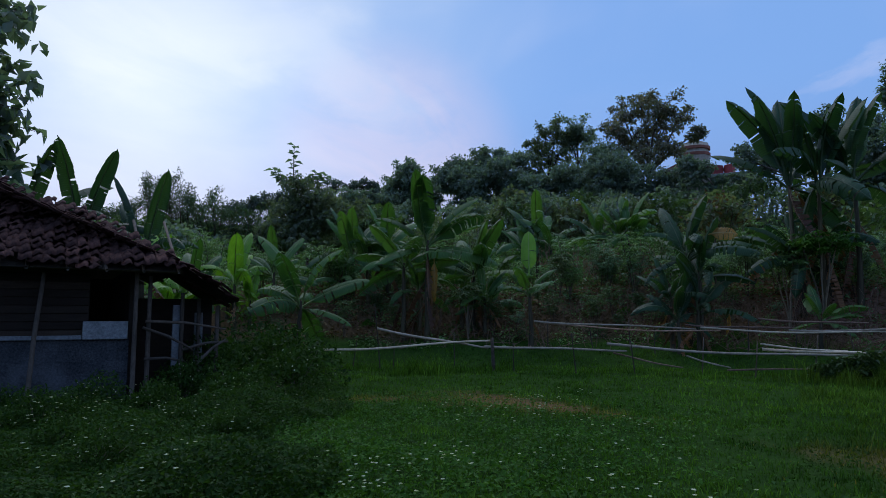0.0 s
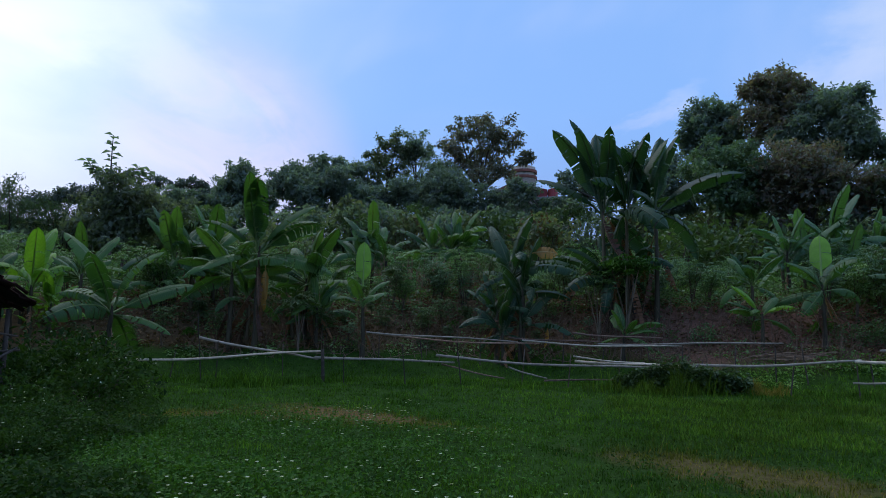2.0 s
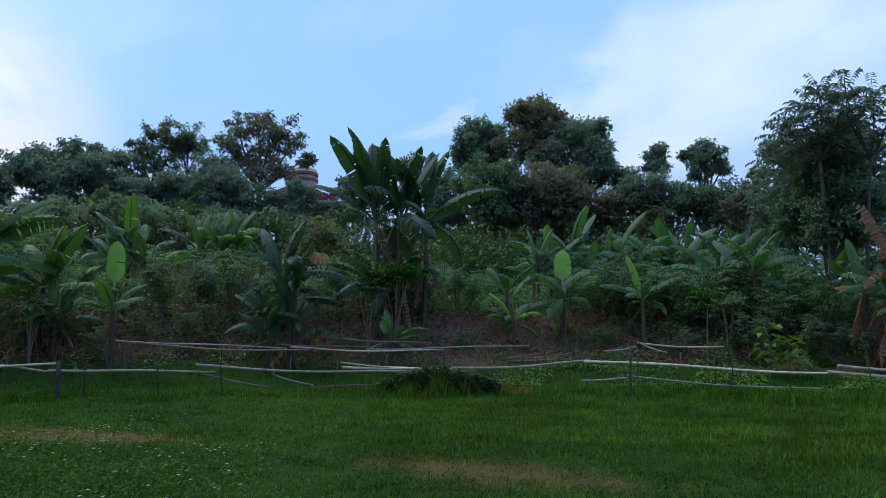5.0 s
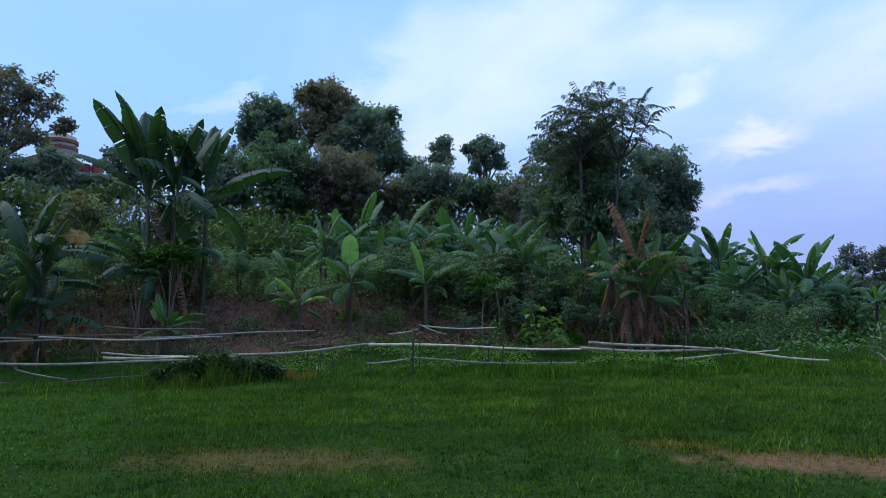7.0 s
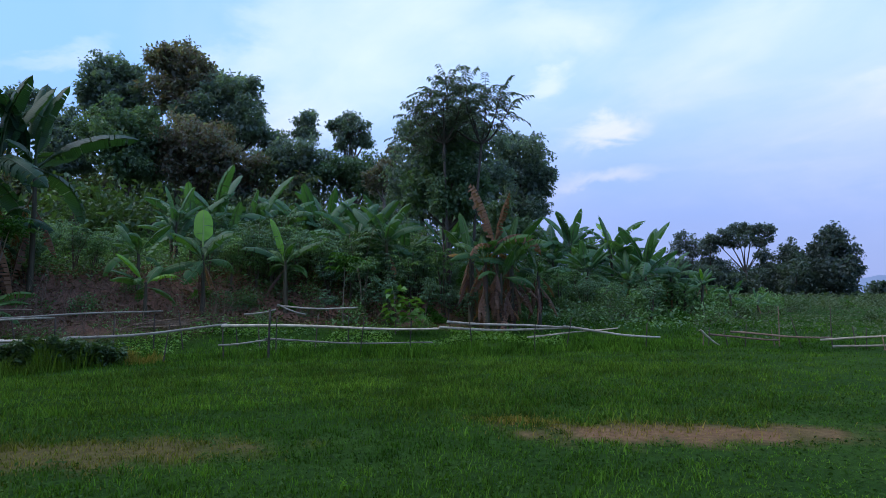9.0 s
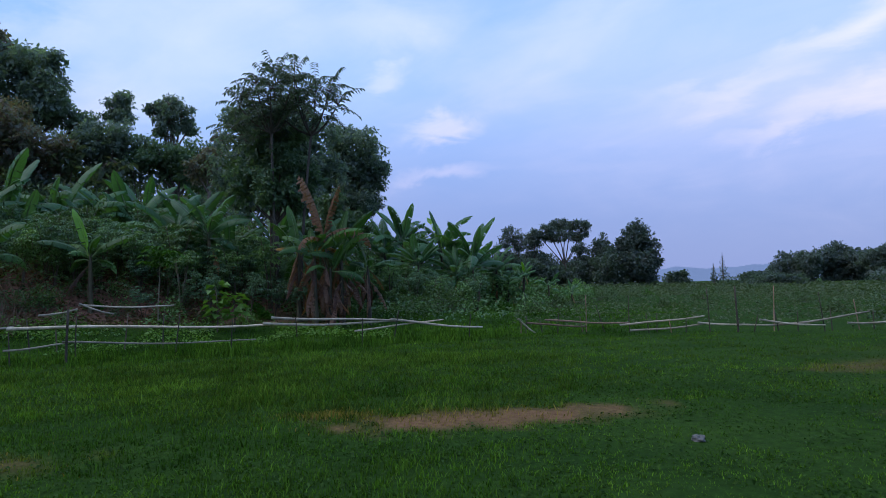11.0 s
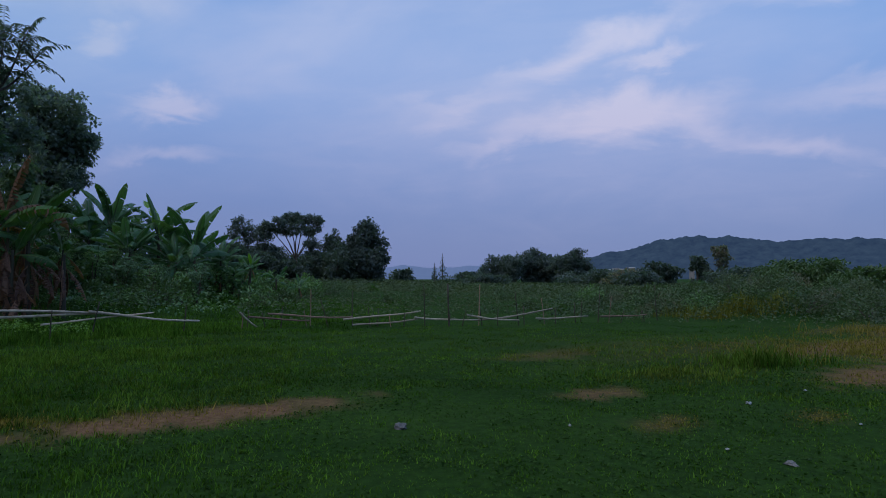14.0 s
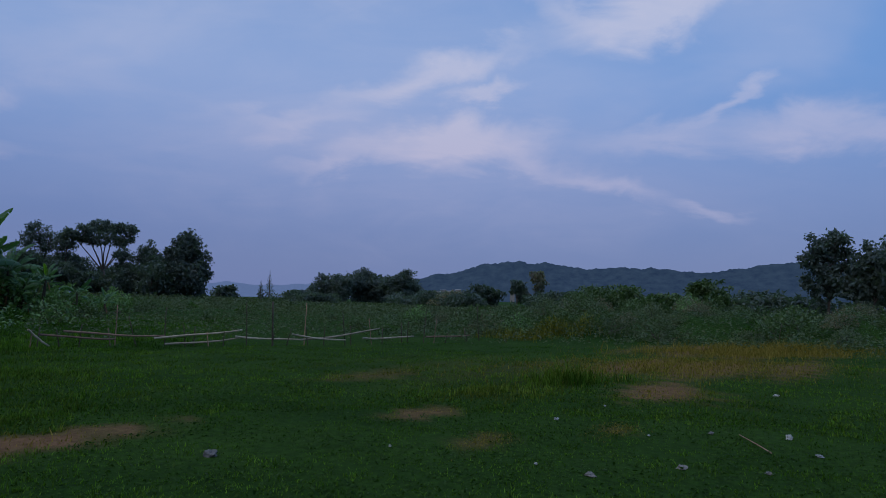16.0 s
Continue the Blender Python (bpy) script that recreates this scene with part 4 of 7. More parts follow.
def bush(seed, radius, tall, leaf="shrub", n=1500, size=0.09, name="bush", label="dense dark green bush", flowers=0):
    """A rounded thicket of twigs and small leaves with a ragged outline."""
    g = np.random.default_rng(seed)
    th = thing(name, 0, 0, 0, 0, label, "bush")
    d = on_ball(n)
    d[:, 2] = np.abs(d[:, 2])
    lobes = on_ball(12)
    lob = np.max((d @ lobes.T), axis=1) ** 3
    rr = (0.55 + 0.45 * lob) * (0.3 + 0.7 * g.random(n) ** 0.5)
    c = d * rr[:, None] * np.array([radius, radius, tall])
    tubes = Tubes(3)
    for q in c[:: max(1, n // 12)]:
        tubes.add([q * np.array([0.15, 0.15, 0]), q * 0.6 + g.normal(size=3) * 0.05, q], [0.02, 0.012, 0.005], False)
    child("branchwork", tubes.mesh("branchwork", BARK), th)
    ln = size * g.uniform(0.7, 1.4, n)
    v, f = leaf_quads(c, on_ball(n) + d * 0.6, on_ball(n) * 0.5 + np.array([0, 0, 1.0]), ln, ln * 0.5)
    child("foliage", np_mesh("foliage", v, f, LEAF[leaf]), th)
    if flowers:
        q = c[rr > 0.6]
        q = q[g.integers(0, len(q), flowers)] * 1.05
        v, f = leaf_quads(q, on_ball(flowers), on_ball(flowers), 0.045, 0.04)
        tagged(child("blossom", np_mesh("blossom", v, f, LEAF["flower"]), th, None, "small white flowers"), kind="stuff")
    return th

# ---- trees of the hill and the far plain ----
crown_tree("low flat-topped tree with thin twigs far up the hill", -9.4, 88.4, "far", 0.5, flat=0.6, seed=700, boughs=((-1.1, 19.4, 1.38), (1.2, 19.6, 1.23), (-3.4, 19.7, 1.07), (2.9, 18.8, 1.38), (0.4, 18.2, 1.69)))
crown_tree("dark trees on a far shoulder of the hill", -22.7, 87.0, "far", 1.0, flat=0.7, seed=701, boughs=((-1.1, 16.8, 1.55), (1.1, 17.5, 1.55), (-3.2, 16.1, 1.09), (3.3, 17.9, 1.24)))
crown_tree("dark round tree on the hill skyline", -2.2, 74.9, "dense", 1.0, seed=702, boughs=((-0.1, 18.0, 1.68), (1.2, 17.0, 1.42), (-1.4, 17.3, 1.42), (0.1, 18.9, 0.84), (-1.4, 15.6, 1.68), (1.6, 15.5, 1.55)))
crown_tree("bushy dark tree with yellowing leaves", -7.1, 38.2, "olive", 0.9, 0.2, seed=703, boughs=((0.2, 8.1, 1.48), (-1.1, 7.3, 1.28), (1.7, 7.7, 1.41), (0.0, 6.7, 1.51), (-1.7, 6.6, 0.81), (1.0, 8.7, 0.54)))
crown_tree("wide flat-topped rain tree on the hill", 6.7, 75.5, "dense", 1.0, flat=0.62, seed=704, boughs=((-4.2, 18.7, 1.57), (-2.4, 19.7, 1.70), (-0.2, 20.5, 1.70), (2.2, 20.7, 1.57), (4.1, 20.1, 1.44), (-3.4, 17.3, 1.97), (-0.5, 17.5, 2.62), (2.6, 17.7, 2.49), (-5.2, 17.7, 0.85), (5.1, 18.6, 1.31), (-1.3, 15.2, 2.49), (3.3, 15.4, 2.62)))
crown_tree("thinly leaved tree on the hill with bare limbs", 14.7, 76.5, "olive", 0.5, seed=705, boughs=((-0.5, 23.3, 1.48), (0.9, 24.0, 1.14), (-1.8, 22.2, 1.08), (-1.2, 19.9, 1.88), (0.8, 20.7, 1.48), (1.7, 22.7, 0.81)))
crown_tree("thinly leaved dark tree on the hill", 18.2, 76.8, "dense", 0.62, seed=706, boughs=((0.0, 24.3, 1.36), (-0.2, 22.6, 1.23), (1.1, 23.2, 0.82), (-1.0, 23.4, 0.82)))
crown_tree("tall spreading tree with brownish leaves and open limbs", 25.1, 71.6, "rusty", 0.5, 0.36, seed=707, boughs=((-0.8, 25.9, 1.70), (-2.8, 24.8, 1.64), (1.5, 25.5, 1.77), (-3.9, 22.7, 1.31), (3.1, 23.6, 1.44), (-1.6, 22.3, 1.97), (0.9, 22.1, 1.97), (4.6, 21.8, 0.92), (-3.2, 20.8, 1.18), (2.3, 20.0, 1.44), (-0.2, 19.7, 1.44)))
crown_tree("dense dark tree below taller ones", 18.9, 67.3, "dense", 1.0, seed=708, boughs=((-0.7, 17.5, 2.05), (0.9, 17.8, 1.69), (-2.2, 16.4, 1.81), (2.1, 16.1, 1.81), (-0.1, 15.4, 2.41)))
crown_tree("dense dark tree below taller ones", 23.5, 63.7, "dense", 1.0, seed=709, boughs=((-0.0, 14.9, 1.76), (-2.2, 14.2, 1.64), (2.2, 15.6, 1.41)))
crown_tree("small dark tree on the hill", 30.4, 51.7, "dense", 0.9, seed=710, boughs=((2.1, 17.3, 0.83), (1.7, 15.9, 1.14), (2.9, 16.1, 0.93), (-4.1, 15.0, 1.03), (-2.6, 14.6, 1.24)))
crown_tree("dense dark tree on the hill", 36.8, 46.2, "dense", 1.0, 0.3, ragged=0.5, seed=711, boughs=((0.0, 20.5, 1.53), (-1.0, 19.1, 1.53), (1.6, 20.0, 1.32), (-0.2, 17.4, 2.03), (-1.7, 17.7, 0.92), (1.3, 18.2, 1.53)))
crown_tree("tall tree with a reddish tufted crown", 39.4, 41.4, "rusty", 0.85, 0.3, seed=712, boughs=((-0.4, 21.2, 1.38), (-1.7, 21.3, 0.88), (0.8, 21.0, 1.08), (0.1, 22.2, 0.74), (-0.9, 19.9, 1.67), (1.1, 19.2, 1.67), (-1.0, 17.8, 1.77), (1.9, 20.5, 0.69)))
crown_tree("massive dense dark tree on the hill", 41.8, 37.5, "dense", 1.0, 0.28, ragged=0.5, seed=713, boughs=((-1.0, 18.5, 1.83), (0.3, 17.6, 1.54), (-1.9, 19.3, 1.26), (0.7, 16.2, 1.54), (-0.6, 15.3, 2.03), (1.7, 15.5, 1.16), (-0.0, 19.8, 0.77), (1.2, 18.6, 0.77), (2.8, 14.5, 1.06), (-3.2, 16.7, 1.74)))
crown_tree("rounded green tree below taller ones", 32.1, 38.5, "hill", 1.0, 0.24, seed=714, boughs=((-0.2, 13.7, 1.55), (-1.1, 12.5, 1.72), (1.1, 12.9, 1.55), (0.7, 14.5, 0.95), (-1.9, 13.2, 1.12), (-0.2, 11.1, 1.72), (1.5, 11.3, 1.47)))
crown_tree("rounded tree with drooping brownish foliage", 35.7, 35.2, "rusty", 1.0, 0.24, seed=715, boughs=((-1.2, 12.8, 1.64), (0.5, 12.5, 1.47), (-0.1, 13.9, 1.03), (-2.0, 11.5, 1.55), (0.9, 11.2, 1.55), (-0.8, 10.4, 1.47), (2.6, 11.1, 1.72)))
crown_tree("dark tree behind the tall banana plants", 30.1, 42.5, "dense", 1.0, 0.26, seed=716, boughs=((0.2, 14.0, 1.08), (-0.7, 12.9, 1.17), (0.7, 12.2, 1.52), (-0.2, 11.1, 1.34)))
crown_tree("low dark tree on the hill shoulder", 40.8, 30.9, "dense", 1.0, 0.24, seed=717, boughs=((-2.1, 11.8, 1.23), (-0.6, 12.5, 1.06), (0.6, 12.6, 1.06), (0.2, 11.5, 1.32), (1.8, 11.9, 1.14)))
crown_tree("low bluish-green tree on the hill shoulder", 42.6, 26.6, "hill", 1.0, 0.24, seed=718, boughs=((-1.2, 11.7, 1.12), (0.5, 11.3, 1.12), (2.1, 11.4, 0.78), (-0.5, 10.6, 1.29), (1.4, 10.3, 1.29), (-2.3, 11.2, 0.86)))
crown_tree("slender tree with a small open crown", 44.5, 32.7, "dense", 0.6, 0.26, seed=719, boughs=((-0.1, 16.1, 0.76), (0.2, 16.6, 0.47), (-0.5, 15.5, 0.57), (0.4, 15.3, 0.57)))
crown_tree("small tree with an open crown on the skyline", 46.5, 29.7, "dense", 0.6, 0.26, seed=720, boughs=((0.0, 16.4, 0.71), (0.8, 15.6, 0.81), (-0.8, 15.6, 0.81), (0.0, 15.0, 1.04), (1.4, 14.9, 0.57), (-1.2, 16.2, 0.47), (-0.2, 14.0, 0.85)))
crown_tree("thin reddish shrubby tree", 38.6, 21.8, "rusty", 0.4, 0.2, seed=721, boughs=((-0.3, 10.0, 0.61), (-0.9, 9.5, 0.53), (0.4, 10.8, 0.53), (-0.1, 8.9, 0.68), (0.9, 11.5, 0.53)))
crown_tree("large dense tree behind the banana plants", 32.2, 14.6, "dense", 1.0, 0.2, seed=722, boughs=((0.4, 10.0, 1.45), (-0.8, 9.4, 1.27), (1.6, 10.1, 1.39), (-1.4, 8.2, 1.27), (0.3, 8.1, 1.75), (2.1, 8.3, 1.51), (-1.6, 10.3, 0.60), (-0.3, 6.6, 1.36), (1.4, 6.2, 1.36), (-1.7, 6.7, 1.00)))
crown_tree("dark weeping tree behind the banana plants", 39.6, 12.3, "dense", 1.0, 0.2, seed=723, boughs=((-0.3, 10.0, 1.34), (0.5, 9.2, 1.13), (-0.8, 10.9, 0.85), (-1.4, 9.0, 1.77), (0.1, 7.9, 1.41), (1.0, 8.3, 0.64), (-0.3, 11.4, 0.49), (-0.8, 6.6, 1.41), (0.8, 7.1, 0.71), (1.3, 9.1, 0.46)))
crown_tree("dark bushy tree below the hilltop building", 27.4, 60.0, "dense", 1.0, 0.3, seed=741, boughs=((-1.4, 15.3, 0.85), (-0.4, 13.9, 0.85), (1.5, 13.8, 0.91), (-2.5, 16.2, 0.57), (2.9, 14.3, 0.80)))
crown_tree("leafy tree round slender feathery ones", 25.3, 11.0, "hill", 1.0, 0.17, seed=746, boughs=((-0.9, 6.7, 0.80), (0.2, 6.9, 0.84), (1.0, 6.2, 0.70), (-1.2, 5.7, 0.70), (-0.2, 5.5, 0.80), (0.8, 5.2, 0.61), (-0.4, 7.6, 0.61), (0.6, 7.7, 0.56)))
crown_tree("dense dark thicket below the skyline trees", 13.7, 70.5, "dense", 1.0, 0.34, flat=0.8, seed=747, boughs=((-1.2, 16.2, 2.11), (1.4, 16.8, 1.99), (-3.2, 15.6, 2.11), (3.2, 15.9, 1.86), (-0.1, 14.6, 2.23)))
crown_tree("dense dark thicket below the skyline trees", -5.9, 73.5, "dense", 1.0, 0.34, flat=0.8, seed=748, boughs=((3.4, 15.3, 1.91), (6.3, 15.2, 1.91), (1.2, 14.8, 1.79), (-1.5, 14.8, 1.66), (-3.5, 14.3, 1.79), (-6.0, 13.9, 1.66)))
crown_tree("leafy green growth behind the withered banana plants", 30.5, 11.0, "hill", 1.0, 0.18, seed=749, boughs=((-0.2, 4.6, 0.72), (0.9, 4.4, 0.72), (-1.0, 4.4, 0.66), (1.7, 4.5, 0.55), (0.4, 5.4, 0.61), (-1.8, 4.8, 0.61)))
# near trees, given the darker hazed leaf so fronds read dark against the sky
feather_tree("feathery_tree", 24.4, 10.4, 11.1, 3.4, 33, "slender pale-stemmed tree with long feathery arching leaves", ((0.0, 0.4), (0.8, -0.9)), "far", 0.68, 7)
feather_tree("feathery_tree", 25.6, 11.4, 10.3, 3.0, 34, "slender tree with long feathery leaves", ((0, 0),), "far", 0.66, 7)
# thickets that close the hill below its taller trees
g_t = np.random.default_rng(404)
for k in range(58):
    az = -28 + 92 * (k + 0.5) / 58 + g_t.uniform(-0.8, 0.8)
    r = g_t.uniform(50, 70)
    elev = np.interp(az, [-28, -14, -2, 8, 24, 36, 46, 54, 60, 64], [8.0, 8.6, 10.2, 11.2, 11.4, 11.3, 11.5, 11.8, 11.0, 9.5])
    x, y = r * math.sin(radians(az)), r * math.cos(radians(az))
    top = 1.5 + r * math.tan(radians(elev - g_t.uniform(-0.5, 1.0)))
    if top > ground_at(x, y) + 1.2:
        tree("thicket_tree", x, y, top, g_t.uniform(5.0, 8.0), "dense", ("dense", "olive", "shrub", "dense")[k % 4], 600 + k, "low bushy tree in the hillside thicket", 0.36, 58, 24, crown_from=0.02)


def teak(x, y, top, seed):
    """A young tree with a bare leader and big drooping leaves."""
    g = np.random.default_rng(seed)
    z = ground_at(x, y)
    th = thing("young_tree", x, y, z - 0.2, 0, "young tree with a tall thin leader and big leaves", "tree")
    tall = top - z + 0.2
    tubes = Tubes(6)
    line = np.array([(0.5 * u * u - 0.9 * u, 0, tall * u) for u in np.linspace(0, 1, 8)])
    tubes.add(line, np.linspace(0.1, 0.025, 8))
    tips = [(line, 0.62)]
    for dx, s in ((1.5, 0.66), (-1.4, 0.68), (2.2, 0.64)):
        b = np.array([np.interp(s, np.linspace(0, 1, 8), line[:, k]) for k in range(3)])
        side = np.array([b + np.array([dx * u, 0.2 * u, 1.0 * u * u]) for u in np.linspace(0, 1, 8)])
        tubes.add(side, np.linspace(0.04, 0.015, 8), False)
        tips.append((side, 0.3))
    C, W = [], []
    for ln, lo in tips:
        for k in range(26):
            s = lo + (1 - lo) * k / 25
            c = np.array([np.interp(s, np.linspace(0, 1, 8), ln[:, q]) for q in range(3)])
            a = k * 2.4
            C.append(c)
            W.append((math.cos(a), math.sin(a), 0.35 - g.random() * 0.6))
    v, f = leaf_quads(C, W, np.tile((0, 0, 1.0), (len(C), 1)), 0.62 * g.uniform(0.7, 1.2, len(C)), 0.4)
    child("trunk", tubes.mesh("trunk", BARK), th)
    child("crown", np_mesh("crown", v, f, LEAF["dense"]), th)


teak(-8.6, 43.9, 13.4, 50)
bamboo_clump("bamboo_clump", -22.9, 55.3, 14.5, 5.0, 61, "tall feathery bamboo clump on the hill", 12, "bamboo")
bamboo_clump("bamboo_clump", -20.6, 56.1, 13.9, 6.0, 62, "feathery bamboo clump on the hill", 14, "bamboo")
bamboo_clump("bamboo_clump", -17.6, 55.0, 12.3, 6.0, 63, "rounded bamboo clump on the hill", 14, "bamboo")
bamboo_clump("bamboo_clump", -14.2, 54.0, 11.2, 6.0, 64, "rounded bamboo clump on the hill", 14, "bamboo")
bamboo_clump("bamboo_clump", -26.5, 55.0, 12.0, 6.0, 65, "rounded bamboo clump on the hill", 14, "bamboo")

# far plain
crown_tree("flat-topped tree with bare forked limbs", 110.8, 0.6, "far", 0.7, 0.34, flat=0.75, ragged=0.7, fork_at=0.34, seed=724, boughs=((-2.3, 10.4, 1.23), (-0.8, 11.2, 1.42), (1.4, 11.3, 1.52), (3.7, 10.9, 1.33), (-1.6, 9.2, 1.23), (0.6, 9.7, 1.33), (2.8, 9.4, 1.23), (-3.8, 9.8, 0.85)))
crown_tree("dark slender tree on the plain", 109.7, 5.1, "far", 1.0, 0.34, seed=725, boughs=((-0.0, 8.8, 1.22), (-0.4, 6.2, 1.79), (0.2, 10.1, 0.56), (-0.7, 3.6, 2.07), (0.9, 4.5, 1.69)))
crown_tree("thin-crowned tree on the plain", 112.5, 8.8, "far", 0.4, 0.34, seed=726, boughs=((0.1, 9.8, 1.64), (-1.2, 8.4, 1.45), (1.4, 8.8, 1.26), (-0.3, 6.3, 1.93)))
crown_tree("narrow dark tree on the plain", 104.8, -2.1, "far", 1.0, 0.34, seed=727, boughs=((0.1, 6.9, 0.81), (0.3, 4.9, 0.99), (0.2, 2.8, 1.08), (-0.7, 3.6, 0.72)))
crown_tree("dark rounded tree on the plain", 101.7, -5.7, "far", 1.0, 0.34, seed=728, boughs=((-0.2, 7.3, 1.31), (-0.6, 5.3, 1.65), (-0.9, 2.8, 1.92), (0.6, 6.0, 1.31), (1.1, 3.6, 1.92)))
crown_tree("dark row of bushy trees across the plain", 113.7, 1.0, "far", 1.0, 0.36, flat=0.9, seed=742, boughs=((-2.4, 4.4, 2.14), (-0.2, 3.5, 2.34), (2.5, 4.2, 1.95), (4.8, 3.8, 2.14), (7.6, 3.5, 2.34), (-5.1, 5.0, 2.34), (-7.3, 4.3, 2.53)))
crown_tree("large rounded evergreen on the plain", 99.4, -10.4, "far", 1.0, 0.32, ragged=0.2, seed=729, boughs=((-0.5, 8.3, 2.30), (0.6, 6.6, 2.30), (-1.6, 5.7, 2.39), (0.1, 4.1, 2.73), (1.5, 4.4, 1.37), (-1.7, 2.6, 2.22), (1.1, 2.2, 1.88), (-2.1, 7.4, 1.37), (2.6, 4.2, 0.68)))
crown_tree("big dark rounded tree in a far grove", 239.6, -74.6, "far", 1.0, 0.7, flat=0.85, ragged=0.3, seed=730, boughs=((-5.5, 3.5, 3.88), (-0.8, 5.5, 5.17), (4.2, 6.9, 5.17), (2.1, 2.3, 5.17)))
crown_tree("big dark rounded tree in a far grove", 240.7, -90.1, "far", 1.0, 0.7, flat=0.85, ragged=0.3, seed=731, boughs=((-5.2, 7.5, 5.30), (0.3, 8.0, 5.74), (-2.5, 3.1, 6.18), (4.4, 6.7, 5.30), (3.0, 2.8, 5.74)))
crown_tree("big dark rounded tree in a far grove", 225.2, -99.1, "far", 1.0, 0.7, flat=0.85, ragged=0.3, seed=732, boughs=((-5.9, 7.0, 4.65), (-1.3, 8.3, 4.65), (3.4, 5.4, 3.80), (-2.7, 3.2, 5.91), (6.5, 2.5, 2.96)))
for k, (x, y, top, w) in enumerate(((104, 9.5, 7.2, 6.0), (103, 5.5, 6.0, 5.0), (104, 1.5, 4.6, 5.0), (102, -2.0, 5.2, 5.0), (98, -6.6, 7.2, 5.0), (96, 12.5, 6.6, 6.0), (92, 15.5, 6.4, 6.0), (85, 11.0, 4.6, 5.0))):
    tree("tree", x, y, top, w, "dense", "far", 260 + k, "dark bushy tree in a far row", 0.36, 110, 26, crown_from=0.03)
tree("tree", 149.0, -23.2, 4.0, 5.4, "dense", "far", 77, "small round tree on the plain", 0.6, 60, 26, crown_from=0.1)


def conifer(x, y, top, width, seed):
    g = np.random.default_rng(seed)
    z = ground_at(x, y)
    th = thing("cypress", x, y, z - 0.1, 0, "slim pointed conifer on the plain", "tree")
    tall = top - z
    child("trunk", Tubes(6).add([(0, 0, 0), (0.05, 0, tall * 0.5), (0, 0, tall)], [0.25, 0.15, 0.03]).mesh("trunk", BARK), th)
    n = 700
    s = g.random(n)
    a = g.uniform(0, 6.28, n)
    r = width * 0.5 * (1 - s) ** 0.8 * g.random(n) ** 0.5 * (0.7 + 0.3 * np.sin(s * 30))
    c = np.stack([np.cos(a) * r, np.sin(a) * r, tall * (0.06 + 0.94 * s)], -1)
    v, f = leaf_quads(c, np.stack([np.cos(a), np.sin(a), np.full(n, 0.5)], -1), on_ball(n) + np.array([0, 0, 1]), 0.55 * (1.05 - s), 0.28 * (1.05 - s))
    child("crown", np_mesh("crown", v, f, LEAF["far"]), th)


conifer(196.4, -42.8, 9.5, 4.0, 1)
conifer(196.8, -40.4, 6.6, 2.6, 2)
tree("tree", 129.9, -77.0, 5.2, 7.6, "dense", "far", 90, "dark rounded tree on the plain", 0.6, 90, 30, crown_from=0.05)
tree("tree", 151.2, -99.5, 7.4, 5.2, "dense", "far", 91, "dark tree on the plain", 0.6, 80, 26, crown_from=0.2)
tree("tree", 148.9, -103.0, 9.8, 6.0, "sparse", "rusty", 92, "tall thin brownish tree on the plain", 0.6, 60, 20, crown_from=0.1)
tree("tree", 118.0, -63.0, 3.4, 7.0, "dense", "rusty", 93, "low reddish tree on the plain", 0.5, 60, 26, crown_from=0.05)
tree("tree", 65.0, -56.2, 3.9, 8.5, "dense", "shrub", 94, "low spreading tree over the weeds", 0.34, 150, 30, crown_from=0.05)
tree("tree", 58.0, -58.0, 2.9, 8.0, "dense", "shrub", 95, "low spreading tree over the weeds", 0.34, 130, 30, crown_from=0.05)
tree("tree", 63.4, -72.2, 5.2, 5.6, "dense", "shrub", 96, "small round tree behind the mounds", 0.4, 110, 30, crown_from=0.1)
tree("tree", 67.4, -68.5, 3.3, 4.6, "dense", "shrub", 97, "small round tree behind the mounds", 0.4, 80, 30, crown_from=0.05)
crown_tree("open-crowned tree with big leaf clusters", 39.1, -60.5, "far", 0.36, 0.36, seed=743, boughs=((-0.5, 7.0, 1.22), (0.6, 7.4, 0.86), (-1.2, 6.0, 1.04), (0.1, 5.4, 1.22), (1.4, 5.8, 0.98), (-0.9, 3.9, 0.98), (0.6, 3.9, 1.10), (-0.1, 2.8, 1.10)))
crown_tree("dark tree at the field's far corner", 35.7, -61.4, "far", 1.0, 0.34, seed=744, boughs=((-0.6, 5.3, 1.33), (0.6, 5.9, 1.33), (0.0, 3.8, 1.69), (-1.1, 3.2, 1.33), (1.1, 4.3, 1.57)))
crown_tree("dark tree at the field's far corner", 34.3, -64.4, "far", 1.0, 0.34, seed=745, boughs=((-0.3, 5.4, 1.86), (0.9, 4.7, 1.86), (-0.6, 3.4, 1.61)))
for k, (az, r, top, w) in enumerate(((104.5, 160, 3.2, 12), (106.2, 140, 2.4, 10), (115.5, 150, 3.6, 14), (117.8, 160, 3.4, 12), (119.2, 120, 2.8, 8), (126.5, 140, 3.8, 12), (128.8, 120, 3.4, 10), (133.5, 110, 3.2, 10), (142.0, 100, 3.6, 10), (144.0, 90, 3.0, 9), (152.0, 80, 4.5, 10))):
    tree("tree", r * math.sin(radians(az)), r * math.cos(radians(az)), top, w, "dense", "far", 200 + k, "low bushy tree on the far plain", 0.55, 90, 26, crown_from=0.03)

# ---- banana plants on and behind the bank ----
def bplant(x, y, top, kind="green", share=0.46, **more):
    h = top - ground_at(x, y)
    share = share + 0.08
    more["leaves"] = more.get("leaves", 9) + 2
    more["upright"] = min(more.pop("most", 4 if kind == "dark" else 2), more.get("upright", 2))
    return banana(x, y, top, h * share, h * (1.03 - share) * 1.0, kind, **more)


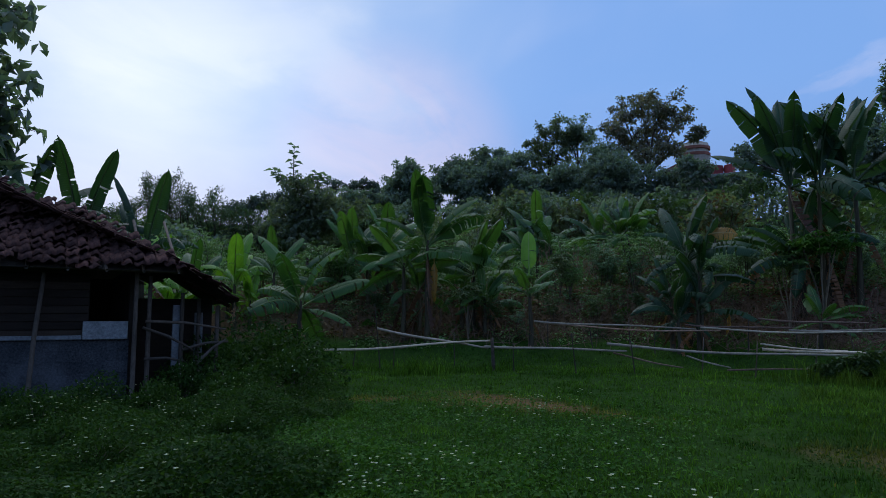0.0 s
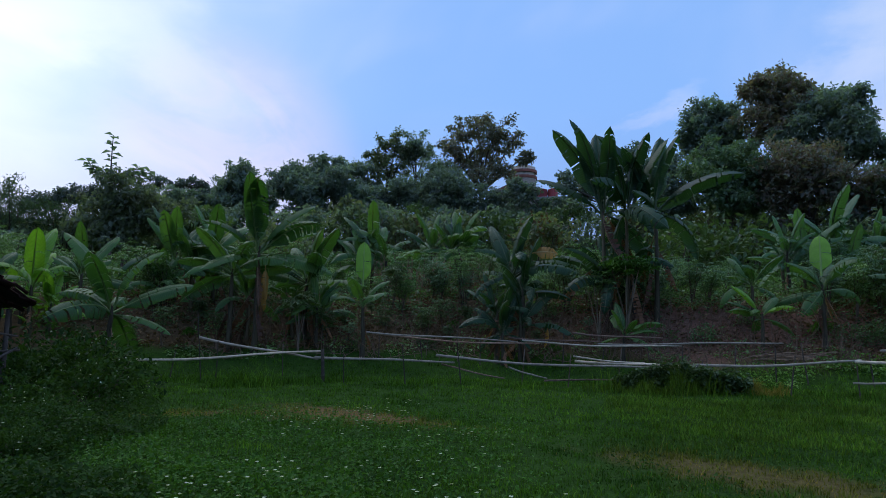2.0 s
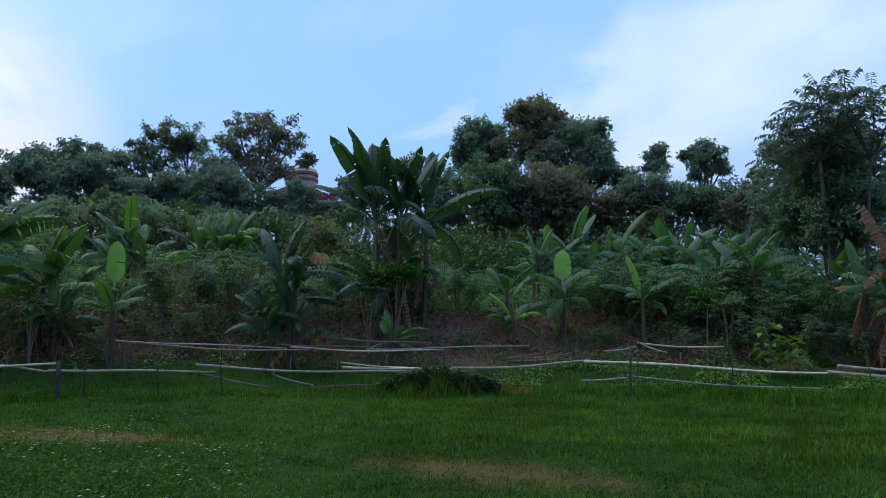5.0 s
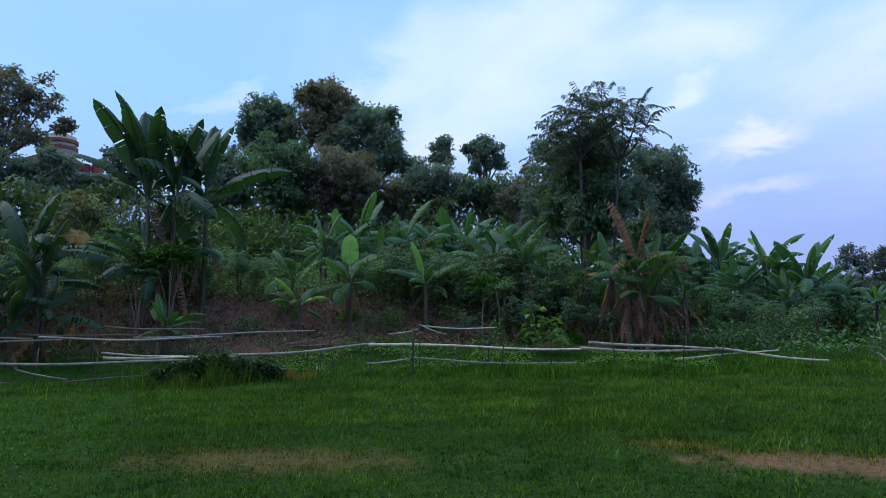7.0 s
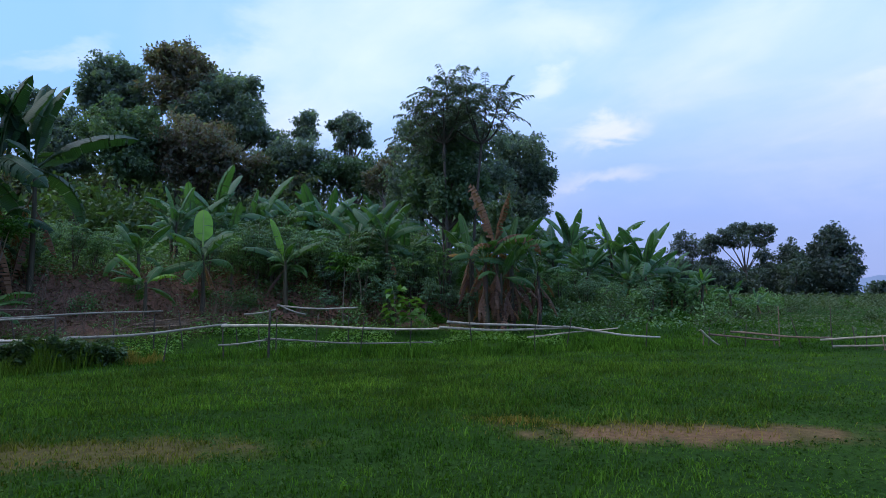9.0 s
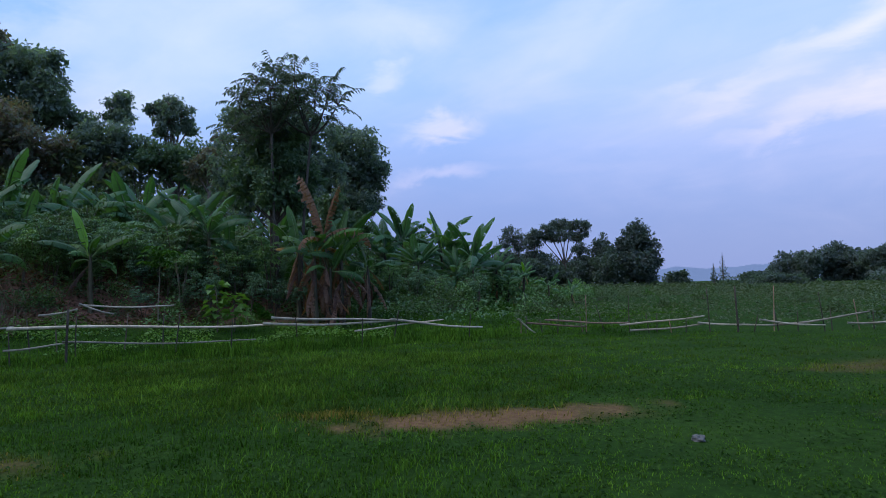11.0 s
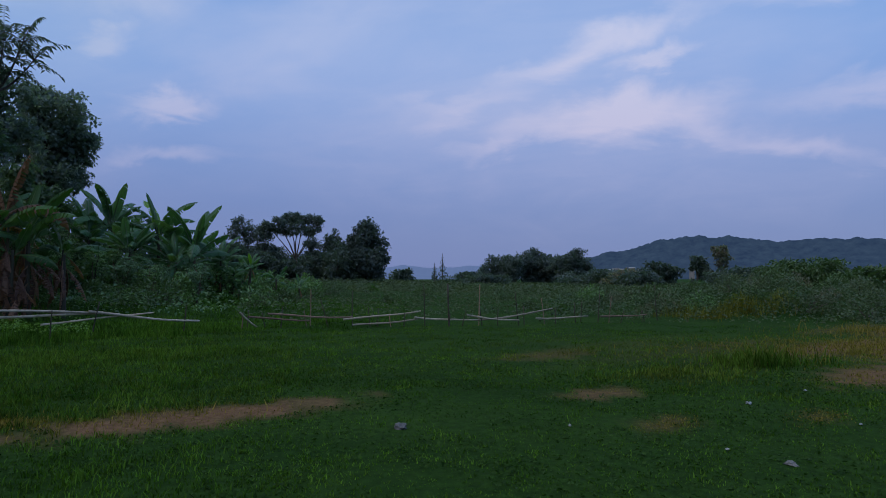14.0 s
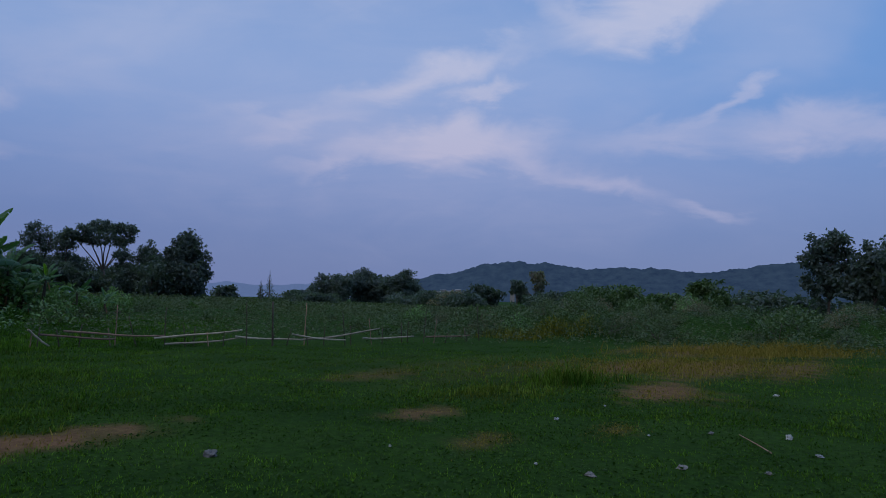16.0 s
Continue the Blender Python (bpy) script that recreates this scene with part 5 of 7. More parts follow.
def bclump(x, y, top, kind="green", share=0.45, n=3, spread=0.8, **more):
    """A main plant and the suckers that crowd round its foot."""
    first = bplant(x, y, top, kind, share, **more)
    g = np.random.default_rng(int(abs(x * 31 + y * 17) * 10))
    for k in range(n):
        a = g.uniform(0, 6.28)
        q = spread * g.uniform(0.6, 1.2)
        px, py = x + math.cos(a) * q, y + math.sin(a) * q
        z = ground_at(px, py)
        bplant(px, py, z + (top - z) * g.uniform(0.4, 0.85), kind, g.uniform(0.35, 0.5), leaves=int(g.integers(6, 9)), upright=int(g.integers(1, 3)), dead=int(g.integers(1, 4)))
    return first


FLAT_LEAF = banana_leaf_mesh("leaf", 0.2, 0.08, 0.12, 77, BANANA["fresh"])


def bright_leaf(plant, crown, length, width, lean=1.42, turn=0.0):
    """A broad young leaf that stands up with its face to the field."""
    x, y = plant.location[:2]
    child("leaf", FLAT_LEAF, plant, Matrix.Translation((0, 0, crown)) @ Matrix.Rotation(math.atan2(y, x) + turn, 4, "Z") @ Matrix.Rotation(-lean, 4, "Y") @ Matrix.Diagonal((length, length * width, length, 1)), "broad bright yellow-green leaf")


bplant(-3.9, 20.9, 4.5, "green", 0.4, leaves=8, upright=2, dead=1)
bclump(-3.0, 27.0, 6.6, "green", 0.4, leaves=9, upright=3)
bplant(-1.6, 27.4, 6.9, "green", 0.4, leaves=8, upright=3)
hung = bclump(0.1, 24.0, 7.2, "green", 0.5, 2, leaves=9, upright=5, most=5, dead=5, label="tall banana plant with dry leaves hanging from its stem")
for high_, turn_, long_ in ((3.1, -1.3, 1.5), (2.6, -1.9, 1.2)):
    child("dead_leaf", LEAVES["dead"]["yellow"][0], hung, Matrix.Translation((0.25, -0.3, high_)) @ Matrix.Rotation(turn_, 4, "Z") @ Matrix.Rotation(1.25, 4, "Y") @ Matrix.Diagonal((long_, long_ * 0.7, long_, 1)), "yellowed hanging leaf")
bclump(1.9, 25.0, 5.9, "green", 0.42, leaves=9, upright=3)
bclump(5.5, 31.5, 7.9, "green", 0.4, leaves=9, upright=3)
bright_leaf(bplant(3.74, 23.2, 4.1, "green", 0.48, leaves=4, upright=0, dead=1, label="young banana plant with one bright upright leaf"), 3.1 - ground_at(3.74, 23.2), 1.7, 1.12)
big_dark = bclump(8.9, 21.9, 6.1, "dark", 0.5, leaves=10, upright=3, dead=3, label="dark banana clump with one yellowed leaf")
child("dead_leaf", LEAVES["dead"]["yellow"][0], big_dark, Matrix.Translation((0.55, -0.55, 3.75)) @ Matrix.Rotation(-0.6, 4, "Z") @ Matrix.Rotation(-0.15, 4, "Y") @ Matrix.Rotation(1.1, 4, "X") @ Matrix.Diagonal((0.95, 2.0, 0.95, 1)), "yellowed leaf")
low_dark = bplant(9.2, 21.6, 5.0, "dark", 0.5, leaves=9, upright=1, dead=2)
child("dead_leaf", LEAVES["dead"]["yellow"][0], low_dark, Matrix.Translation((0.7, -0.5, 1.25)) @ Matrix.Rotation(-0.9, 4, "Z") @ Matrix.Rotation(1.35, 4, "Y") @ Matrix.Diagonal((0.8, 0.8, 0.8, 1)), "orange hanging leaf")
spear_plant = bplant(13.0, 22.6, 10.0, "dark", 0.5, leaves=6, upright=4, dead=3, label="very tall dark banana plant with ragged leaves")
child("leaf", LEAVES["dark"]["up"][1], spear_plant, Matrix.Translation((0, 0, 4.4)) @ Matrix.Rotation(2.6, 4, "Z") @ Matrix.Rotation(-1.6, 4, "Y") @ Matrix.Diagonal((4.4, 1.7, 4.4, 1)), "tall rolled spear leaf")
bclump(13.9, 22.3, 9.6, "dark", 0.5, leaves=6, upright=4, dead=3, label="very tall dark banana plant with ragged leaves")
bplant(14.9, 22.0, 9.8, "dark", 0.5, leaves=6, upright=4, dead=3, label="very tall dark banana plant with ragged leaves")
bplant(12.2, 19.9, 3.0, "green", 0.35, leaves=6, upright=1, dead=0)
bclump(12.0, 38.1, 9.6, "green", 0.35, leaves=8, upright=3)
bplant(10.4, 39.0, 9.3, "green", 0.35, leaves=8, upright=2)
bclump(-9.2, 22.1, 4.9, "fresh", 0.4, leaves=8, upright=2)
bclump(-7.0, 24.3, 5.0, "fresh", 0.4, leaves=9, upright=2, label="banana plant with yellow-green leaves")
bplant(-8.1, 23.0, 4.7, "green", 0.4, leaves=8, upright=2)
bplant(-5.9, 25.6, 5.2, "green", 0.4, leaves=8, upright=2)
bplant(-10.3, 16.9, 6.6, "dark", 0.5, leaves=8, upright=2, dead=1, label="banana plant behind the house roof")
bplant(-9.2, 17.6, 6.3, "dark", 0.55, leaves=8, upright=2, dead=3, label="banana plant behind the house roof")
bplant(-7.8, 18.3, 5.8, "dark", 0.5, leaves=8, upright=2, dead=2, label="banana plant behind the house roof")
bplant(16.5, 18.4, 3.6, "green", 0.42, leaves=6, upright=1, fresh=2, dead=0, label="small bright green banana plant on the bank")
bright_leaf(bplant(18.1, 17.4, 4.9, "green", 0.5, leaves=8, upright=0, dead=3), 2.6, 1.5, 1.5, 1.3)
bplant(17.4, 19.8, 4.9, "green", 0.45, leaves=6, upright=2, dead=1)
bplant(20.4, 15.6, 4.8, "green", 0.46, leaves=7, upright=1, fresh=1, dead=1)
for x, y, top in ((22.7, 22.7, 7.4), (24.3, 22.8, 8.5), (26.0, 21.6, 8.0), (28.2, 21.0, 8.3), (30.0, 20.3, 8.2), (25.0, 19.6, 7.2), (27.2, 18.9, 7.4), (29.0, 17.2, 7.2), (31.2, 17.6, 7.6), (24.8, 15.2, 6.5), (26.4, 14.0, 6.2)):
    bclump(x, y, top, "blue", 0.36, 2, 1.1, leaves=9, upright=1, dead=1, label="grey-green banana plant in a dense stand")
bplant(24.2, 13.4, 6.2, "blue", 0.45, leaves=10, upright=2, dead=1)
bplant(28.0, 12.4, 5.8, "blue", 0.45, leaves=9, upright=2, dead=1)
# the withered clump
for x, y, top, d in ((22.9, 8.5, 4.9, 13), (23.6, 7.7, 4.6, 13), (23.4, 9.3, 5.0, 11), (24.1, 6.9, 4.1, 10), (24.8, 8.3, 5.0, 7), (23.2, 8.0, 4.0, 12)):
    bplant(x, y, top, "green", 0.5, leaves=4, upright=1, dead=d, yellow=2 if d == 11 else 0, label="withered banana plant hung with dry brown leaves")
spire = thing("banana_plant", 23.2, 8.2, ground_at(23.2, 8.2), 0, "dead banana plant with stiff and drooping brown leaves", "banana plant", "banana plants")
child("stem", STEMS[1], spire, Matrix.Diagonal((0.9, 0.9, 3.1, 1)))
for k, (a_, el, ln, kind_, wide) in enumerate(((2.2, 1.38, 2.5, "hang", 0.42), (1.0, 1.25, 2.9, "hang", 0.45), (5.0, 1.42, 2.2, "hang", 0.4), (4.9, 0.8, 2.5, "arch", 1.1), (2.6, 0.5, 1.6, "arch", 0.8), (5.6, -0.6, 1.3, "hang", 0.7), (1.6, -0.9, 1.8, "hang", 0.8), (3.9, -0.8, 1.5, "hang", 0.6), (3.3, -1.2, 2.0, "hang", 0.7), (4.6, -1.3, 1.9, "hang", 0.8), (4.2, -1.1, 1.4, "hang", 0.9), (3.0, -1.25, 1.2, "hang", 0.9), (5.2, -1.2, 1.5, "hang", 0.9))):
    up = 3.0 if el > 0 else 3.0 - 0.22 * (k - 5)
    child("dead_leaf", LEAVES["dead"][kind_][int(ln * 10) % 2], spire, Matrix.Translation((0.05 * (k % 3), 0.06 * (k % 4), up)) @ Matrix.Rotation(a_, 4, "Z") @ Matrix.Rotation(-el, 4, "Y") @ Matrix.Rotation(0.7 * math.sin(k * 2.3), 4, "X") @ Matrix.Diagonal((ln, ln * wide, ln, 1)))
# the last plants stand clear of the rest: place, crown height, top
for k, (x, y, crown_z, top) in enumerate(((37.1, 8.9, 4.41, 6.47), (37.1, 6.6, 3.89, 6.05), (36.9, 4.8, 3.02, 5.21), (36.7, 2.0, 2.26, 3.06), (34.9, 7.5, 2.98, 4.42), (38.6, 3.7, 2.59, 4.04), (35.5, 5.5, 2.53, 3.86), (35.9, 9.6, 3.79, 5.51))):
    z = ground_at(x, y)
    banana(x, y, top, max(0.7, crown_z - z), (top - crown_z) * 1.3, "blue", 14, 4 if k < 3 else 2, 3, "banana plant with long raised and arching grey-green leaves", fresh=1 if k in (1, 3) else 0)
for x, y, top, n in ((38.9, 6.4, 5.0, 10), (40.8, 8.1, 6.2, 11), (41.2, 10.5, 6.8, 10), (39.8, 9.2, 6.0, 9), (43.6, 6.0, 5.4, 10), (38.5, 3.0, 3.2, 9), (36.9, 10.4, 5.6, 9), (38.0, 8.2, 5.0, 10), (39.6, 11.6, 6.4, 9), (40.2, 0.8, 2.8, 8), (39.4, 4.4, 4.4, 11), (36.2, 7.6, 5.4, 11), (37.8, -0.5, 2.2, 7)):
    bplant(x, y, top - 0.2, "blue", 0.45, leaves=n, upright=1, dead=2, label="banana plant at the end of the stand")

# ---- cassava and thickets ----
g_plants = np.random.default_rng(21)
CASSAVA = [cassava(300 + i, t, 88, size=0.16) for i, t in enumerate((1.6, 1.9, 2.2, 2.5))]
TALL = [cassava(320 + i, t, 110, "shrub", "tall_shrub", "tall thin-stemmed dark shrub") for i, t in enumerate((2.2, 2.8))]
BUSHES = [bush(340 + i, r, h, lf, 500, 0.15) for i, (r, h, lf) in enumerate(((0.8, 0.9, "shrub"), (1.0, 1.2, "cassava"), (1.3, 1.5, "shrub"), (0.7, 0.6, "weed")))]


USED = {}


def plant_copy(first, x, y, scale=1.0):
    USED[first.name] = USED.get(first.name, 0) + 1
    m = pose(x, y, ground_at(x, y) - 0.04, 0, 0, g_plants.uniform(0, 360)) @ Matrix.Scale(scale, 4)
    if USED[first.name] == 1:
        first.matrix_basis = m
        return first
    ob = copy_thing(first, m)
    ob.matrix_basis = m
    return ob


def scatter(kinds, n, az, r, size, gap):
    spots = []
    tries = 0
    while len(spots) < n and tries < n * 30:
        tries += 1
        a, q = radians(g_plants.uniform(*az)), g_plants.uniform(*r)
        x, y = q * math.sin(a), q * math.cos(a)
        if 68.5 < math.degrees(a) < 75.5 and q < 27.5 or 30.5 < math.degrees(a) < 47 and q < 26.9 and g_plants.random() < 0.86 or 9.5 < math.degrees(a) < 21 and 28.8 < q < 33.6:
            continue
        if any((x - u) ** 2 + (y - v) ** 2 < gap * gap for u, v in spots):
            continue
        spots.append((x, y))
        plant_copy(kinds[int(g_plants.integers(0, len(kinds)))], x, y, g_plants.uniform(*size))


scatter(CASSAVA, 46, (-24, 38), (26.6, 31), (0.8, 1.15), 1.0)
scatter(CASSAVA, 60, (-24, 40), (31, 44), (0.8, 1.2), 1.2)
scatter(CASSAVA[:2] + BUSHES[:2], 50, (33, 56), (25, 44), (0.55, 0.9), 1.2)
scatter(CASSAVA + TALL, 38, (48, 74), (26.4, 31), (0.9, 1.3), 0.9)
scatter(CASSAVA + BUSHES[:3], 40, (70, 84), (30, 44), (0.8, 1.1), 1.3)
scatter(BUSHES[:3], 20, (70, 83), (29.5, 40), (0.9, 1.3), 1.1)
scatter(BUSHES, 20, (80, 91), (31, 52), (0.7, 1.3), 1.3)
scatter(CASSAVA + TALL, 30, (50, 74), (29, 38), (1.0, 1.5), 1.2)
DUSKY = [cassava(330 + i, t, 110, "dusky", "cassava_plant", "bluish-green cassava plant on the bank", 0.155) for i, t in enumerate((2.0, 2.4))]
scatter(DUSKY, 56, (46, 69), (27.0, 32), (0.95, 1.25), 0.85)
scatter([BUSHES[2]], 26, (36, 60), (42, 49), (2.0, 3.0), 2.0)
scatter(DUSKY, 16, (56, 68.5), (24.8, 27.2), (0.6, 0.95), 0.8)
scatter(DUSKY + CASSAVA[2:], 40, (68, 83), (31.5, 37), (0.7, 1.1), 1.0)
scatter([BUSHES[2]], 14, (68, 84), (38.5, 43), (1.6, 2.2), 1.2)
scatter(DUSKY, 30, (14, 40), (27.0, 33), (0.7, 1.1), 1.0)
scatter([BUSHES[1], BUSHES[2]], 12, (79, 87), (39, 43), (1.2, 2.0), 1.0)
scatter([BUSHES[1], BUSHES[2]], 8, (85, 92), (39, 43), (0.8, 1.4), 1.0)
scatter(TALL + DUSKY[:1], 26, (-12, 31), (24.4, 26.8), (0.4, 0.65), 0.8)
scatter(TALL, 16, (-10, 34), (26.6, 28.5), (0.8, 1.1), 0.9)
scatter(BUSHES, 22, (-16, 32), (24.2, 27.5), (0.3, 0.6), 0.9)
scatter(BUSHES, 18, (36, 66), (24.6, 27.0), (0.4, 0.8), 0.8)
scatter(BUSHES, 10, (-26, 30), (44, 56), (1.2, 2.0), 2.5)
MOUND_BUSHES = [bush(380 + i, r, h, lf, 660, 0.15, "bush", words) for i, (r, h, lf, words) in enumerate(((1.6, 1.3, "shrub", "dark rounded bush on a weedy mound"), (1.8, 1.1, "greyweed", "grey-green creeper heaped over a mound"), (1.3, 1.7, "olive", "olive-green bush with dry tips"), (1.2, 1.2, "rusty", "reddish-brown dry bush on a mound")))]
scatter(MOUND_BUSHES, 50, (117, 156), (29, 48), (0.5, 1.05), 1.5)
scatter(MOUND_BUSHES[:2], 14, (92, 120), (40, 80), (0.5, 0.9), 2.5)
scatter(BUSHES, 8, (114, 154), (28, 40), (0.5, 1.0), 1.6)
scatter([BUSHES[0], BUSHES[3]], 12, (86, 118), (27, 60), (0.6, 1.0), 2.0)


# single plants that stand out on the bank
def pale_shrub(x, y, tall, stems, leaf, seed, label, leaves=90, size=0.2, name="tall_shrub"):
    """Long bare pale stems fanning from one foot, with leaves at their heads."""
    g = np.random.default_rng(seed)
    th = thing(name, x, y, ground_at(x, y) - 0.05, 0, label, "shrub")
    C = []
    for k in range(stems):
        a = 6.28 * k / stems + g.uniform(-0.5, 0.5)
        out = g.uniform(0.25, 0.6) * tall * 0.35 * (0.2 if stems == 1 else 1)
        line = np.array([(math.cos(a) * out * u ** 1.5, math.sin(a) * out * u ** 1.5, tall * 0.8 * u) for u in np.linspace(0, 1, 7)]) + g.normal(size=(7, 3)) * 0.015
        child("stem", Tubes(6).add(line, np.linspace(0.026, 0.012, 7)).mesh("stem", PALE_BARK), th, None, "bare pale stem")
        for j in range(leaves // stems):
            d = on_ball(1)[0]
            C.append(line[-1] + np.array([d[0], d[1], d[2] * 0.6 + 0.1]) * g.uniform(0.1, 0.7))
    v, f = palm_leaves(C, g, size)
    child("foliage", np_mesh("foliage", v, f, LEAF[leaf]), th)


pale_shrub(13.4, 21.7, 3.5, 8, "weed", 71, "shrub with fanned bare pale stems and leafy top", 190, 0.24)
pale_shrub(12.4, 22.0, 3.0, 5, "cassava", 72, "shrub with fanned bare pale stems and leafy top")
pale_shrub(20.4, 13.0, 3.0, 1, "weed", 73, "slim tree with one straight pale stem", 40, 0.26, "slim_tree")
pale_shrub(1.6, 24.0, 2.2, 6, "shrub", 74, "shrub with fanned bare pale stems and leafy top")
pale_shrub(22.0, 13.2, 2.4, 4, "cassava", 75, "thin-stemmed leafy shrub on the bank")


def broad_sapling(x, y, tall, seed):
    g = np.random.default_rng(seed)
    th = thing("sapling", x, y, ground_at(x, y) - 0.05, 0, "yellow-green sapling with broad rounded leaves", "shrub")
    child("stem", Tubes(6).add([(0, 0, 0), (0.05, 0, tall * 0.5), (0, 0.05, tall * 0.9)], [0.025, 0.02, 0.01]).mesh("stem", BARK), th)
    n = 34
    a = np.arange(n) * 2.4
    s = g.uniform(0.35, 1.0, n)
    c = np.stack([np.cos(a) * 0.28 * g.random(n), np.sin(a) * 0.28 * g.random(n), s * tall], -1)
    w = np.stack([np.cos(a), np.sin(a), g.uniform(-0.6, 0.2, n)], -1)
    v, f = leaf_quads(c, w, np.tile((0, 0, 1.0), (n, 1)) + g.normal(size=(n, 3)) * 0.3, 0.34 * g.uniform(0.6, 1.2, n), 0.27)
    child("foliage", np_mesh("foliage", v, f, LEAF["fresh"]), th)


broad_sapling(20.6, 11.0, 1.7, 81)
broad_sapling(21.0, 10.6, 1.3, 82)

# the thicket between house and field
g_hedge = np.random.default_rng(77)
HEDGE = [bush(360 + i, r, h, lf, 1700, 0.12, "bush", "tangled bush with small white flowers", 26) for i, (r, h, lf) in enumerate(((1.3, 1.5, "hedge"), (1.1, 1.2, "hedge"), (1.5, 1.9, "hedge")))]
for k, (x, y, s) in enumerate(((-3.0, 14.6, 1.0), (-2.6, 13.4, 0.8), (-3.6, 15.8, 1.1), (-4.4, 14.2, 0.9), (-3.3, 11.8, 0.6), (-4.4, 11.0, 0.5), (-2.5, 10.6, 0.45), (-3.2, 9.0, 0.42), (-2.4, 8.6, 0.35), (-4.2, 8.0, 0.4), (-3.3, 7.0, 0.35), (-2.2, 7.0, 0.28), (-5.4, 9.6, 0.45), (-6.6, 9.2, 0.4), (-5.4, 7.4, 0.35), (-4.6, 6.0, 0.3), (-5.4, 11.2, 0.5), (-6.6, 10.6, 0.45), (-4.6, 12.9, 0.6), (-4.2, 17.6, 1.1))):
    plant_copy(HEDGE[(2, 0, 2, 0, 1)[k % 5] if k < 4 else (k % 2)], x, y, s)

# ---- bamboo fence ----
def pole(parent, name, a, b, r0, r1, mat, seed, sag=0.0, label=""):
    """A bamboo pole with swollen joints and a slight bend."""
    g = np.random.default_rng(seed)
    a, b = np.array(a, float), np.array(b, float)
    length = np.linalg.norm(b - a)
    k = max(3, int(length / 0.33))
    line, rad = [], []
    ph = g.uniform(0, 6)
    side = np.cross(b - a, (0, 0, 1.0))
    side = side / (np.linalg.norm(side) + 1e-9) if np.linalg.norm(side) > 1e-6 else np.array([1.0, 0, 0])
    for i in range(k + 1):
        u = i / k
        p = a + (b - a) * u + np.array([0, 0, -sag * 4 * u * (1 - u)]) + side * 0.02 * length * 0.3 * math.sin(u * 5 + ph) + np.array([0, 0, 0.012 * length * 0.5 * math.sin(u * 6.3 + ph * 2)])
        r = r0 + (r1 - r0) * u
        if 0 < i < k:
            way = (b - a) / length
            line += [p - way * 0.02, p, p + way * 0.02]
            rad += [r, r * 1.18, r]
        else:
            line.append(p)
            rad.append(r)
    return child(name, Tubes(6).add(line, rad).mesh(name, mat), parent, None, label)


FENCE = [(-3.2, 20.6), (1.7, 19.4), (3.8, 18.8), (8.7, 16.7), (14.6, 12.1), (18.5, 6.3), (21.2, 2.4)]
front = thing("bamboo_fence", 0, 0, 0, 0, "low rustic fence of pale bamboo rails on thin posts", "fence")
FAR = [(21.6, 1.6), (22.2, -0.8), (21.2, -4.4), (21.6, -9.7), (21.8, -13.3)]
side_fence = thing("bamboo_fence", 0, 0, 0, 0, "sagging bamboo and stick fence at the field's end", "fence")
rear = thing("bamboo_fence", 0, 0, 0, 0, "second line of thin brown bamboo rails below the bank", "fence")


def along(line, s):
    pts = np.array(line, float)
    seg = np.concatenate([[0], np.cumsum(np.linalg.norm(np.diff(pts, axis=0), axis=1))])
    return np.array([np.interp(s * seg[-1], seg, pts[:, 0]), np.interp(s * seg[-1], seg, pts[:, 1])]), seg[-1]


g_f = np.random.default_rng(5)


def rail(parent, a, b, za, zb, r0, r1, mat, seed, sag=0.0):
    return pole(parent, "rail", (*a, za), (*b, zb), r0, r1, mat, seed, sag)


# pale rails: ends and heights
RAILS = [((-1.4, 20.1), (1.9, 19.3), 1.24, 0.66), ((-3.1, 20.5), (1.95, 19.2), 0.58, 0.88), ((1.8, 19.3), (5.6, 18.0), 0.73, 0.64),
         ((5.1, 18.2), (10.3, 15.4), 0.78, 0.57), ((8.7, 16.7), (11.2, 14.7), 0.73, 0.67), ((11.1, 14.8), (14.1, 12.5), 0.68, 0.9), ((14.0, 12.6), (17.6, 7.7), 0.9, 0.7),
         ((17.4, 7.8), (19.7, 4.6), 0.7, 0.6), ((17.5, 7.6), (19.8, 4.4), 0.89, 0.62), ((19.5, 4.8), (21.2, 2.3), 0.66, 0.28)]
for k, (a, b, za, zb) in enumerate(RAILS):
    rail(front, a, b, za, zb, 0.042, 0.03, BAMBOO_POLE, 20 + k, 0.03)
LOWER = [((7.0, 17.4), (8.0, 17.0), 0.51, 0.22), ((7.9, 17.0), (10.0, 15.7), 0.18, 0.3), ((13.9, 12.6), (14.9, 11.7), 0.38, 0.48), ((8.6, 16.6), (10.2, 15.6), 0.84, 0.7), ((14.8, 11.8), (17.4, 8.0), 0.48, 0.27), ((5.3, 18.3), (6.9, 17.4), 0.55, 0.2), ((18.9, 5.7), (20.5, 3.4), 0.4, 0.6)]
for k, (a, b, za, zb) in enumerate(LOWER):
    rail(front, a, b, za, zb, 0.028, 0.02, OLD_POLE if k in (1, 5) else BAMBOO_POLE, 40 + k, 0.02)
for k in range(19):
    (x, y), _ = along(FENCE, (k + 0.5 + g_f.uniform(-0.3, 0.3)) / 19)
    x, y = x + g_f.normal() * 0.08, y + g_f.normal() * 0.08
    h = g_f.uniform(0.7, 1.15)
    pole(front, "post", (x, y, -0.2), (x + g_f.normal() * 0.13, y + g_f.normal() * 0.13, h), 0.02, 0.014, POST_WOOD, 60 + k)
pole(front, "post", (14.7, 11.6, -0.2), (14.75, 11.6, 1.3), 0.033, 0.028, POST_WOOD, 99)
pole(front, "post", (2.05, 19.15, -0.2), (2.0, 19.15, 0.95), 0.06, 0.05, POST_WOOD, 100)
